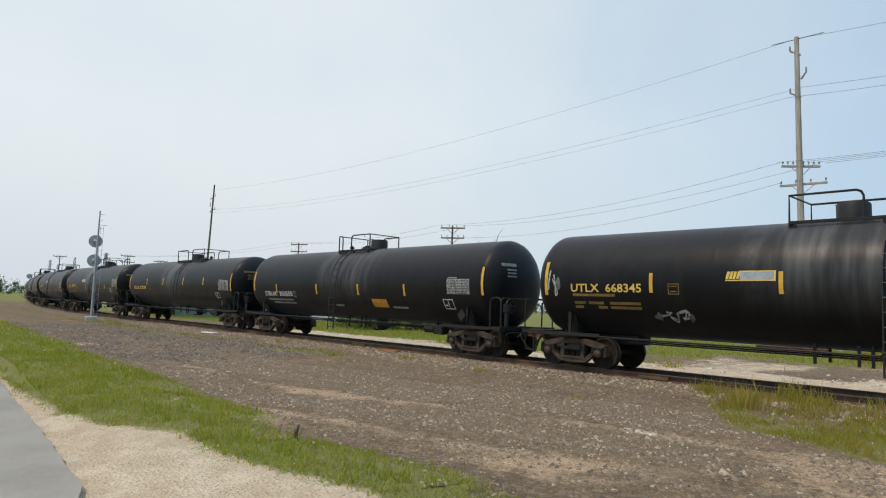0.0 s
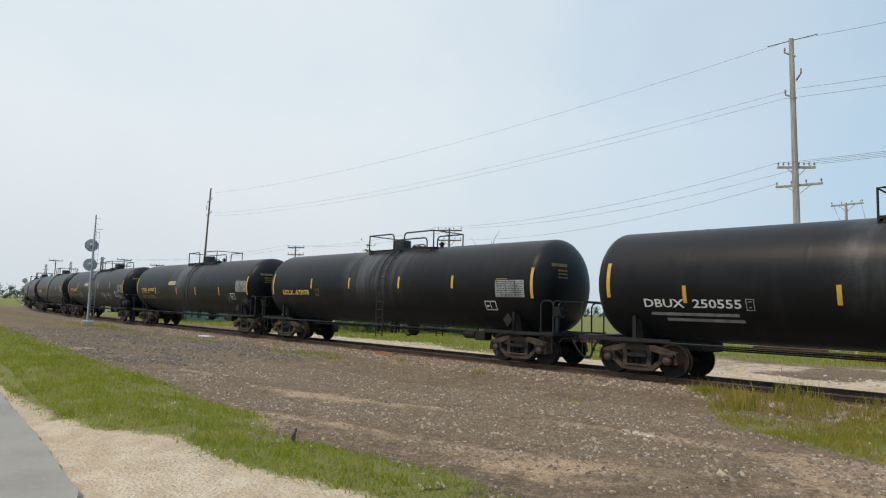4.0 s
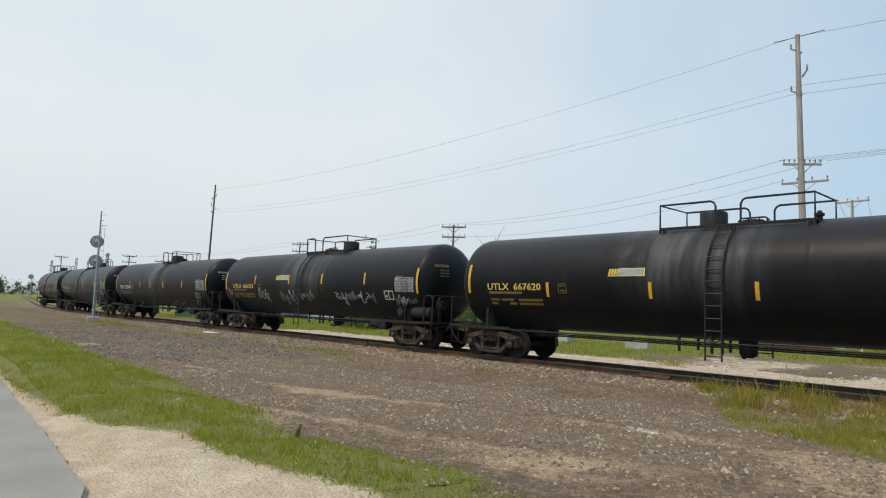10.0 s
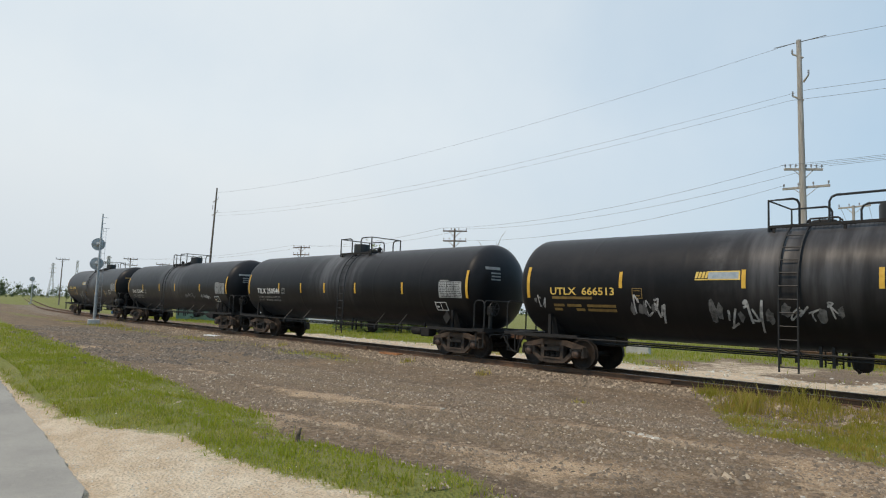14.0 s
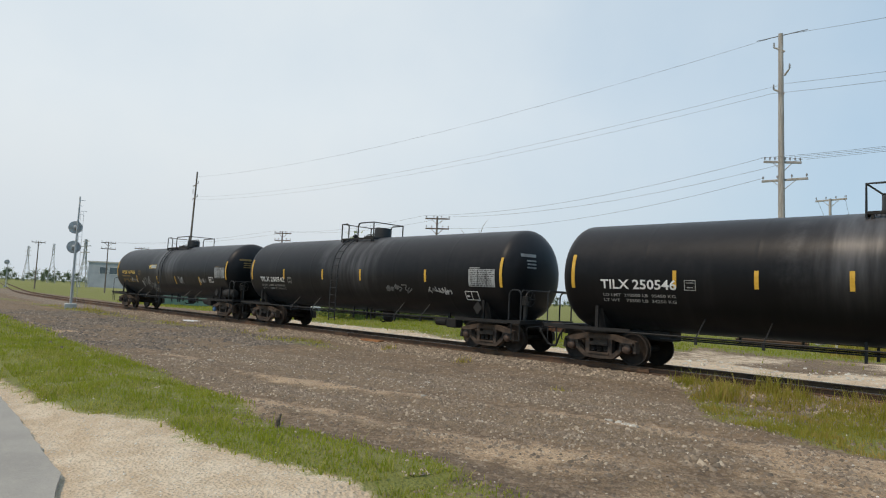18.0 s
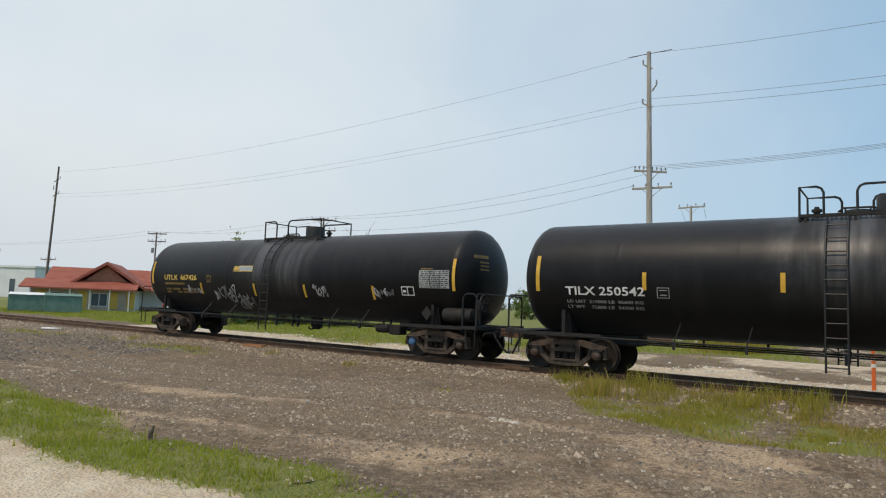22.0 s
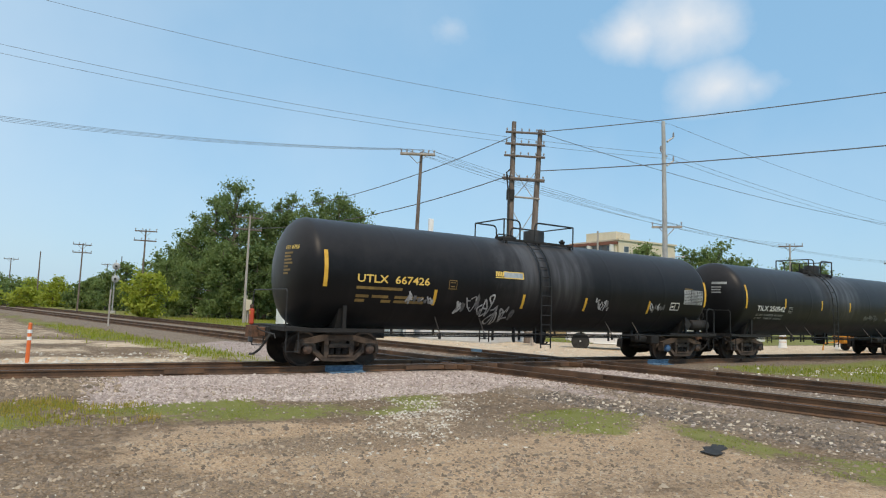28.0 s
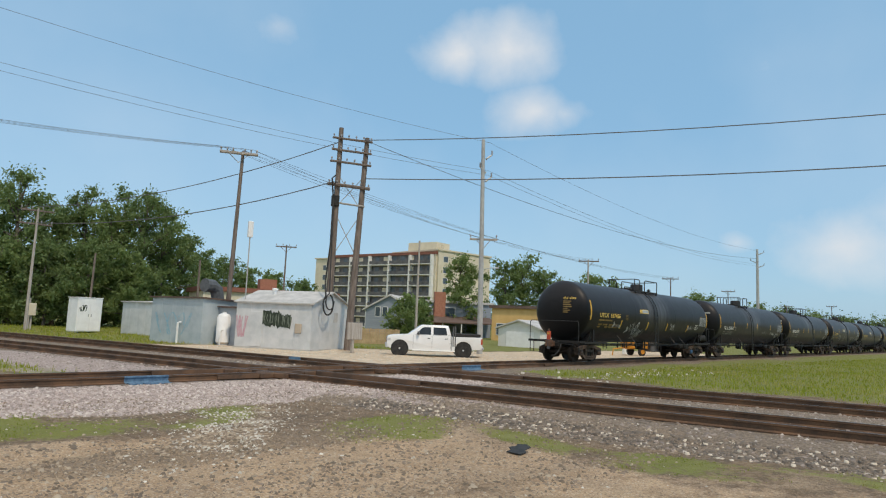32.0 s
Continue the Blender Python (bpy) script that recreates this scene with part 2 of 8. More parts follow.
M_DARKGLASS = plain("dark_glass", (0.015, 0.018, 0.02), (0.03, 0.035, 0.04), 2.0, 0.08)
M_CONCRETE = plain("concrete", (0.40, 0.385, 0.36), (0.56, 0.545, 0.51), 2.0, 0.85, 0.0, 0.3)
M_SHEDGREY = plain("pale_grey_sheet_metal", (0.52, 0.545, 0.55), (0.66, 0.67, 0.67), 1.2, 0.5, 0.1, 0.1)
M_SHEDBLUE = plain("blue_grey_sheet_metal", (0.36, 0.43, 0.46), (0.48, 0.54, 0.56), 1.0, 0.5, 0.1, 0.1)
M_WHITEMET = plain("white_sheet_metal", (0.80, 0.80, 0.79), (0.88, 0.88, 0.87), 2.0, 0.45)
M_ROOFGREY = plain("pale_flat_roof", (0.42, 0.41, 0.39), (0.58, 0.56, 0.53), 1.5, 0.8)
M_TURQ = plain("turquoise_sprayed_paint", (0.22, 0.44, 0.55), (0.38, 0.50, 0.55), 6.0, 0.6)
M_PINK = plain("pink_sprayed_paint", (0.58, 0.30, 0.35), (0.58, 0.44, 0.46), 6.0, 0.6)
M_BLACKSPRAY = plain("black_green_sprayed_paint", (0.012, 0.02, 0.012), (0.04, 0.06, 0.035), 5.0, 0.6)
M_OLIVE = plain("olive_sprayed_paint", (0.12, 0.15, 0.11), (0.24, 0.27, 0.22), 5.0, 0.6)
M_CARWHITE = plain("white_car_paint", (0.76, 0.76, 0.75), (0.82, 0.82, 0.81), 1.0, 0.25)
M_TYRE = plain("tyre_rubber", (0.015, 0.015, 0.015), (0.04, 0.038, 0.035), 6.0, 0.85)
M_CHROME = plain("alloy_wheel", (0.45, 0.45, 0.46), (0.6, 0.6, 0.61), 6.0, 0.35, 0.25)
M_GREYPLAS = plain("grey_plastic", (0.08, 0.085, 0.09), (0.13, 0.135, 0.14), 5.0, 0.6)
M_CREAM = plain("cream_render", (0.60, 0.53, 0.40), (0.68, 0.61, 0.47), 0.5, 0.85)
M_WHITECON = plain("white_painted_concrete", (0.66, 0.65, 0.61), (0.76, 0.75, 0.71), 0.6, 0.8)
M_BALC = plain("balcony_shade_and_railing", (0.06, 0.06, 0.065), (0.14, 0.135, 0.13), 0.7, 0.5)
M_REDBROWN = plain("red_brown_fascia", (0.20, 0.075, 0.05), (0.28, 0.11, 0.075), 0.8, 0.8)
M_REDROOF = plain("red_roof_shingle", (0.30, 0.075, 0.045), (0.40, 0.115, 0.07), 0.8, 0.75, 0.0, 0.3, 0.02, (1, 1, 6))
M_YWALL = plain("yellow_wall_panel", (0.62, 0.38, 0.06), (0.70, 0.46, 0.10), 0.8, 0.7)
M_TANWALL = plain("tan_wall", (0.40, 0.33, 0.25), (0.50, 0.42, 0.33), 0.8, 0.8)
M_BLUESIDE = plain("blue_grey_siding", (0.22, 0.255, 0.30), (0.30, 0.335, 0.38), 0.8, 0.75, 0.0, 0.3, 0.02, (0.3, 0.3, 12))
M_BRICK = plain("red_brick", (0.30, 0.12, 0.075), (0.42, 0.19, 0.12), 6.0, 0.85)
M_BROWNROOF = plain("brown_roof", (0.10, 0.065, 0.05), (0.16, 0.105, 0.085), 1.5, 0.85)
M_OCHRE = plain("ochre_wall", (0.62, 0.38, 0.14), (0.70, 0.46, 0.19), 0.8, 0.8)
M_FENCE = plain("fence_board", (0.38, 0.26, 0.14), (0.52, 0.37, 0.22), 2.0, 0.85)
M_WHITEBLD = plain("white_building_wall", (0.66, 0.67, 0.67), (0.76, 0.77, 0.77), 0.3, 0.8)
M_GREYBLD = plain("grey_building_wall", (0.30, 0.33, 0.36), (0.38, 0.41, 0.44), 0.3, 0.8)
M_GLASSFAR = plain("blue_grey_window", (0.06, 0.08, 0.10), (0.10, 0.13, 0.15), 0.5, 0.15)
M_DOME = plain("white_dome_fabric", (0.80, 0.81, 0.82), (0.86, 0.86, 0.87), 0.2, 0.6)
M_DUMP = plain("green_dumpster", (0.10, 0.19, 0.15), (0.15, 0.25, 0.20), 2.0, 0.6)
M_YLOADER = plain("orange_machine_paint", (0.55, 0.22, 0.02), (0.66, 0.30, 0.04), 2.0, 0.5)
M_MARKER = plain("orange_marker_plastic", (0.72, 0.13, 0.03), (0.80, 0.20, 0.05), 3.0, 0.5)
M_WHITEP = plain("white_marker", (0.78, 0.78, 0.76), (0.86, 0.86, 0.84), 3.0, 0.5)
M_BARK = plain("bark", (0.09, 0.07, 0.055), (0.20, 0.165, 0.135), 4.0, 0.95, 0.0, 0.6, 0.03, (4, 4, 1))
M_DEADWOOD = plain("dead_bark", (0.20, 0.18, 0.16), (0.32, 0.29, 0.26), 4.0, 0.95)
M_LEAF = leafy("tree_leaves", (0.075, 0.120, 0.045), (0.215, 0.285, 0.115), None, 0.42)
M_LEAF2 = leafy("light_tree_leaves", (0.095, 0.145, 0.05), (0.25, 0.32, 0.125), None, 0.45)
M_LEAFY = leafy("yellow_green_leaves", (0.26, 0.31, 0.04), (0.40, 0.44, 0.08))
M_FARLEAF = leafy("far_leaves", (0.075, 0.11, 0.07), (0.14, 0.19, 0.115))
M_GRASS = leafy("grass_blades", (0.17, 0.205, 0.02), (0.36, 0.385, 0.05), (0.44, 0.37, 0.13))
M_PATCH = leafy("trodden_grass", (0.15, 0.185, 0.03), (0.28, 0.30, 0.06), (0.38, 0.33, 0.15))
M_WEED = leafy("weed_blades", (0.22, 0.225, 0.03), (0.42, 0.36, 0.07), (0.46, 0.32, 0.11))


def stone_mat(name, a, b, c):
    g = Graph(name, 0.9)
    r = g.random(True)
    col = g.mix(g.step(r, 0.0, 0.7), a, b)
    col = g.mix(g.step(r, 0.82, 0.9), col, c)
    g.color(g.mix(g.math("MULTIPLY", g.noise(25.0), 0.4), col, (0.2, 0.17, 0.14)))
    return g.m


M_STONE = stone_mat("ballast_stone", (0.116, 0.084, 0.056), (0.326, 0.241, 0.162), (0.567, 0.443, 0.315))
M_STONEPINK = stone_mat("pink_ballast_stone", (0.32, 0.255, 0.23), (0.58, 0.475, 0.43), (0.74, 0.65, 0.59))
M_STONEDIRT = stone_mat("dirt_stone", (0.135, 0.097, 0.066), (0.285, 0.21, 0.145), (0.50, 0.40, 0.29))
M_STONEDARK = stone_mat("dark_dirt_stone", (0.07, 0.056, 0.046), (0.20, 0.155, 0.118), (0.36, 0.29, 0.22))
M_STONEGREY = stone_mat("grey_pink_ballast_stone", (0.16, 0.13, 0.11), (0.37, 0.30, 0.26), (0.62, 0.54, 0.47))
M_STONEMIX = stone_mat("old_mixed_ballast", (0.078, 0.064, 0.054), (0.20, 0.162, 0.130), (0.72, 0.63, 0.51))
M_STONEWHITE = stone_mat("white_limestone", (0.42, 0.37, 0.30), (0.70, 0.65, 0.56), (0.84, 0.80, 0.71))


def ground_material():
    g = Graph("ground_cover", 0.95)
    n1, n2, n3, n4 = g.noise(0.35, 6.0, 0.6), g.noise(2.2, 6.0, 0.65), g.noise(14.0, 5.0, 0.7), g.noise(60.0, 3.0, 0.7)
    rut = g.noise(0.8, 4.0, 0.6, (0.12, 1.6, 1.0))
    peb = g.cells(26.0)
    pebc = g.cells(48.0)
    pebb = g.cells(15.0)
    dirt = g.mix(g.step(n2, 0.3, 0.7), (0.145, 0.092, 0.052), (0.245, 0.160, 0.092))
    dirt = g.mix(g.math("MULTIPLY", g.step(rut, 0.5, 0.66), 0.75), dirt, (0.128, 0.087, 0.056))
    dirt = g.mix(g.math("MULTIPLY", g.step(n1, 0.56, 0.72), 0.7), dirt, (0.420, 0.261, 0.131))
    speck = g.step(g.math("ADD", g.math("MULTIPLY", n3, 0.7), g.math("MULTIPLY", pebc.outputs["Color"], 0.25)), 0.5, 0.62)
    dirt = g.mix(g.math("MULTIPLY", speck, 0.4), dirt, (0.315, 0.231, 0.158))
    dirt = g.mix(g.math("MULTIPLY", g.step(g.math("ADD", g.math("MULTIPLY", n4, 0.6), g.math("MULTIPLY", n3, 0.5)), 0.62, 0.70), 0.6), dirt, (0.089, 0.063, 0.043))
    grit = g.step(g.math("ADD", g.math("MULTIPLY", g.attr("grit"), 0.35), g.math("ADD", g.noise(0.6, 4.0, 0.6, (0.35, 1.0, 1.0)), g.math("MULTIPLY", n3, 0.12))), 0.58, 0.85)
    chips = g.mix(pebc.outputs["Color"], (0.063, 0.044, 0.028), (0.399, 0.281, 0.176))
    dirt = g.mix(g.math("MULTIPLY", g.step(pebb.outputs["Color"], 0.6, 0.75), 0.5), dirt, (0.336, 0.246, 0.167))
    dirt = g.mix(g.math("MULTIPLY", g.step(pebb.outputs["Color"], 0.36, 0.22), 0.5), dirt, (0.089, 0.065, 0.045))
    sandy = g.mix(g.step(n2, 0.3, 0.7), (0.40, 0.262, 0.152), (0.56, 0.385, 0.235))
    sandy = g.mix(g.math("MULTIPLY", g.step(g.noise(1.1, 5.0, 0.65), 0.5, 0.62), 0.5), sandy, (0.357, 0.251, 0.162))
    sandy = g.mix(g.math("MULTIPLY", g.step(n3, 0.52, 0.66), 0.45), sandy, chips)
    sandy = g.mix(g.math("MULTIPLY", g.step(pebc.outputs["Color"], 0.7, 0.8), 0.55), sandy, (0.651, 0.532, 0.396))
    sandy = g.mix(g.math("MULTIPLY", g.step(pebc.outputs["Color"], 0.3, 0.2), 0.55), sandy, (0.147, 0.103, 0.072))
    stone = g.mix(peb.outputs["Color"], (0.116, 0.087, 0.063), (0.347, 0.261, 0.184))
    pale = g.mix(g.step(n2, 0.35, 0.7), (0.58, 0.43, 0.285), (0.74, 0.60, 0.44))
    pale = g.mix(g.math("MULTIPLY", g.step(n3, 0.55, 0.7), 0.4), pale, (0.72, 0.65, 0.53))
    pale = g.mix(g.math("MULTIPLY", g.step(pebc.outputs["Color"], 0.3, 0.2), 0.35), pale, (0.26, 0.2, 0.145))
    pink = g.mix(peb.outputs["Color"], (0.27, 0.21, 0.185), (0.54, 0.43, 0.38))
    soil = g.mix(n2, (0.145, 0.165, 0.026), (0.235, 0.245, 0.05))
    soil = g.mix(g.math("MULTIPLY", g.step(n1, 0.5, 0.7), 0.4), soil, (0.27, 0.23, 0.10))
    jit = g.math("ADD", g.math("MULTIPLY", g.math("SUBTRACT", n2, 0.5), 0.9), g.math("MULTIPLY", g.math("SUBTRACT", n3, 0.5), 0.7))

    def zone(name, soft=0.18):
        return g.step(g.math("ADD", g.attr(name), jit), 0.5 - soft, 0.5 + soft)

    dirt = g.mix(zone("sand"), dirt, sandy)
    c = g.mix(g.math("MULTIPLY", grit, 0.7), dirt, g.mix(pebc.outputs["Color"], (0.063, 0.044, 0.028), (0.378, 0.266, 0.164)))
    c = g.mix(zone("ballast"), c, stone)
    c = g.mix(zone("pale"), c, pale)
    c = g.mix(zone("pink"), c, pink)
    ragged = g.math("ADD", g.attr("grass"), g.math("ADD", g.math("MULTIPLY", jit, 1.3), g.math("MULTIPLY", g.math("SUBTRACT", g.noise(6.0, 5.0, 0.7), 0.5), 1.4)))
    c = g.mix(g.math("MULTIPLY", g.step(ragged, 0.28, 0.80), 0.88), c, soil)
    g.color(c)
    h = g.math("ADD", g.math("MULTIPLY", peb.outputs["Distance"], 0.5), g.math("MULTIPLY", n3, 0.6))
    g.bump(h, 0.9, 0.06)
    return g.m


M_GROUND = ground_material()


def asphalt_material():
    g = Graph("worn_asphalt", 0.85)
    n1, n2, n3 = g.noise(0.7, 5.0, 0.6), g.noise(9.0, 4.0, 0.6), g.noise(120.0, 2.0, 0.6)
    c = g.mix(g.step(n1, 0.35, 0.65), (0.30, 0.275, 0.24), (0.375, 0.345, 0.30))
    c = g.mix(g.math("MULTIPLY", g.step(n2, 0.52, 0.7), 0.35), c, (0.44, 0.395, 0.32))
    g.color(g.mix(g.math("MULTIPLY", g.step(n3, 0.45, 0.7), 0.45), c, (0.17, 0.155, 0.14)))
    g.bump(n3, 0.35, 0.006)
    return g.m


M_ASPHALT = asphalt_material()


# ---- mesh helpers ----
def part(name, bm, mat, parent=None, label="", smooth=False, kind=""):
    me = bpy.data.meshes.new(name)
    bm.to_mesh(me)
    bm.free()
    me.materials.append(mat)
    if smooth:
        me.polygons.foreach_set("use_smooth", [True] * len(me.polygons))
        me.set_sharp_from_angle(angle=radians(40))
    ob = new(name, me)
    ob.parent = parent
    return tagged(ob, label, kind=kind)


def empty(name, m, label, category, group="", kind=""):
    ob = new(name)
    ob.empty_display_size = 0.3
    ob.matrix_world = m
    return tagged(ob, label, category, group, kind)


def box(bm, x0, x1, y0, y1, z0, z1, bevel=0.0, m=None):
    q = bmesh.ops.create_cube(bm, size=1.0)["verts"]
    for v in q:
        v.co = Vector(((x0 + x1) / 2 + v.co.x * (x1 - x0), (y0 + y1) / 2 + v.co.y * (y1 - y0), (z0 + z1) / 2 + v.co.z * (z1 - z0)))
        if m:
            v.co = m @ v.co
    if bevel:
        es = {e for v in q for e in v.link_edges}
        bmesh.ops.bevel(bm, geom=list(es), offset=bevel, segments=1, affect="EDGES")
    return bm


def tube(bm, pts, r, n=6, caps=True):
    """A round bar along points; r may be a list."""
    pts = [Vector(p) for p in pts]
    rs = r if isinstance(r, (list, tuple)) else [r] * len(pts)
    rings = []
    side = None
    for i, p in enumerate(pts):
        d = (pts[min(i + 1, len(pts) - 1)] - pts[max(i - 1, 0)]).normalized()
        if side is None:
            side = d.orthogonal().normalized()
        side = (side - d * side.dot(d)).normalized()
        up = d.cross(side)
        rings.append([bm.verts.new(p + (side * math.cos(a) + up * math.sin(a)) * rs[i]) for a in (2 * math.pi * k / n for k in range(n))])
    for a, b in zip(rings, rings[1:]):
        for k in range(n):
            bm.faces.new((a[k], a[(k + 1) % n], b[(k + 1) % n], b[k]))
    if caps:
        bm.faces.new(rings[0][::-1])
        bm.faces.new(rings[-1])
    return bm


def lathe(bm, profile, axis="x", n=32, origin=(0, 0, 0)):
    """Turns (along, radius) pairs round an axis."""
    o = Vector(origin)
    rings = []
    for s, r in profile:
        ring = []
        for k in range(n):
            a = 2 * math.pi * k / n
            c, d = r * math.cos(a), r * math.sin(a)
            ring.append(bm.verts.new(o + Vector({"x": (s, c, d), "y": (d, s, c), "z": (c, d, s)}[axis])))
        rings.append(ring)
    for a, b in zip(rings, rings[1:]):
        for k in range(n):
            bm.faces.new((a[k], a[(k + 1) % n], b[(k + 1) % n], b[k]))
    bm.faces.new(rings[0][::-1])
    bm.faces.new(rings[-1])
    bmesh.ops.recalc_face_normals(bm, faces=bm.faces[:])
    return bm


def prism(bm, outline, a, b, plane="xz"):
    """An outline extruded between two depths; plane xz extrudes along y, yz along x, xy along z."""
    def at(u, v, w):
        return {"xz": (u, w, v), "yz": (w, u, v), "xy": (u, v, w)}[plane]
    lo = [bm.verts.new(at(u, v, a)) for u, v in outline]
    hi = [bm.verts.new(at(u, v, b)) for u, v in outline]
    n = len(outline)
    bm.faces.new(lo)
    bm.faces.new(hi[::-1])
    for k in range(n):
        bm.faces.new((lo[k], hi[k], hi[(k + 1) % n], lo[(k + 1) % n]))
    bmesh.ops.recalc_face_normals(bm, faces=bm.faces[:])
    return bm


def B():
    return bmesh.new()


def bulk(name, verts, faces, mat, label, category, kind="stuff"):
    me = bpy.data.meshes.new(name)
    verts = np.asarray(verts, np.float32).reshape(-1, 3)
    faces = np.asarray(faces, np.int32)
    n, k = faces.shape
    me.vertices.add(len(verts))
    me.vertices.foreach_set("co", verts.ravel())
    me.loops.add(n * k)
    me.loops.foreach_set("vertex_index", faces.ravel())
    me.polygons.add(n)
    me.polygons.foreach_set("loop_start", np.arange(0, n * k, k, dtype=np.int32))
    me.update(calc_edges=True)
    me.validate()
    me.materials.append(mat)
    return tagged(new(name, me), label, category, kind=kind)


# ---- the plan ----
TRACK_Y = 17.45                     # centre of the train's track, which runs along x; rail tops at z = 0
GROUND = -0.3
CURVE_X, CURVE_R, CURVE_RUN = -48.0, 330.0, 60.0      # beyond this the track bends gently away, then runs straight
XDIR = Vector((-0.213, 0.977, 0)).normalized()     # the double track that crosses it
XA, XB = Vector((11.2, 17.45, 0)), Vector((15.85, 17.45, 0))


BEND, BEND_RUN = 0.0507, 8.0         # slope that the track takes up from x = 0 on, and the run of that easy bend


def bend_y(x):
    """How far the bend by the crossing has carried the track from its first line; x may be an array."""
    d = np.clip(x, 0.0, BEND_RUN)
    return BEND * (d * d / (2 * BEND_RUN) + np.clip(x - BEND_RUN, 0.0, None))


def far_y(x):
    """The same for the far curve."""
    d = np.clip(CURVE_X - x, 0.0, CURVE_RUN)
    return d * d / (2 * CURVE_R) + np.clip(CURVE_X - CURVE_RUN - x, 0.0, None) * CURVE_RUN / CURVE_R


def track_y(x):
    """Centre line of the train's track."""
    return TRACK_Y + float(far_y(x)) + float(bend_y(x))


def track_turn(x):
    """Heading of the track in degrees."""
    if x > 0:
        return math.degrees(math.atan(BEND * min(x / BEND_RUN, 1.0)))
    return -math.degrees(math.atan(min(max(CURVE_X - x, 0.0), CURVE_RUN) / CURVE_R))


def on_track(x, off=0.0):
    """A place and turn in the track's own space (which begins at x = -80), off to its side."""
    a = radians(track_turn(x))
    return x + 80.0 - off * math.sin(a), track_y(x) - TRACK_Y + off * math.cos(a), a


def vnoise(x, y, s, seed=0):
    """Smooth value noise on arrays, 0 to 1."""
    rng = np.random.RandomState(seed)
    tab = rng.rand(64, 64)
    u, v = x / s, y / s
    i, j = np.floor(u).astype(int), np.floor(v).astype(int)
    f, h = u - i, v - j
    f, h = f * f * (3 - 2 * f), h * h * (3 - 2 * h)
    i, j, i1, j1 = i % 64, j % 64, (i + 1) % 64, (j + 1) % 64
    return (tab[i, j] * (1 - f) + tab[i1, j] * f) * (1 - h) + (tab[i, j1] * (1 - f) + tab[i1, j1] * f) * h


def sstep(v, lo, hi):
    q = np.clip((v - lo) / (hi - lo), 0, 1)
    return q * q * (3 - 2 * q)


def xdist(x, y, c):
    """Signed distance from a crossing track's centre line, to the right of its way."""
    return (x - c.x) * XDIR.y - (y - c.y) * XDIR.x


def band(v, lo, hi, soft):
    return sstep(v, lo - soft, lo + soft) * (1 - sstep(v, hi - soft, hi + soft))


ROAD_EDGE = [(-70.0, 7.4), (-40.0, 4.9), (-22.0, 3.38), (-15.9, 2.85), (-12.1, 2.51), (-9.1, 2.25), (-7.3, 2.06), (-6.4, 1.75), (-5.7, 1.1), (-5.1, 0.1), (-4.7, -1.5), (-4.5, -4.0), (-4.4, -7.0)]


def on_road(x, y):
    """Whether a place lies under the asphalt."""
    edge = np.interp(x, [q[0] for q in ROAD_EDGE], [q[1] for q in ROAD_EDGE])
    return (y < edge) & (x < -4.4) & (x > -70) & (y > -7.0)


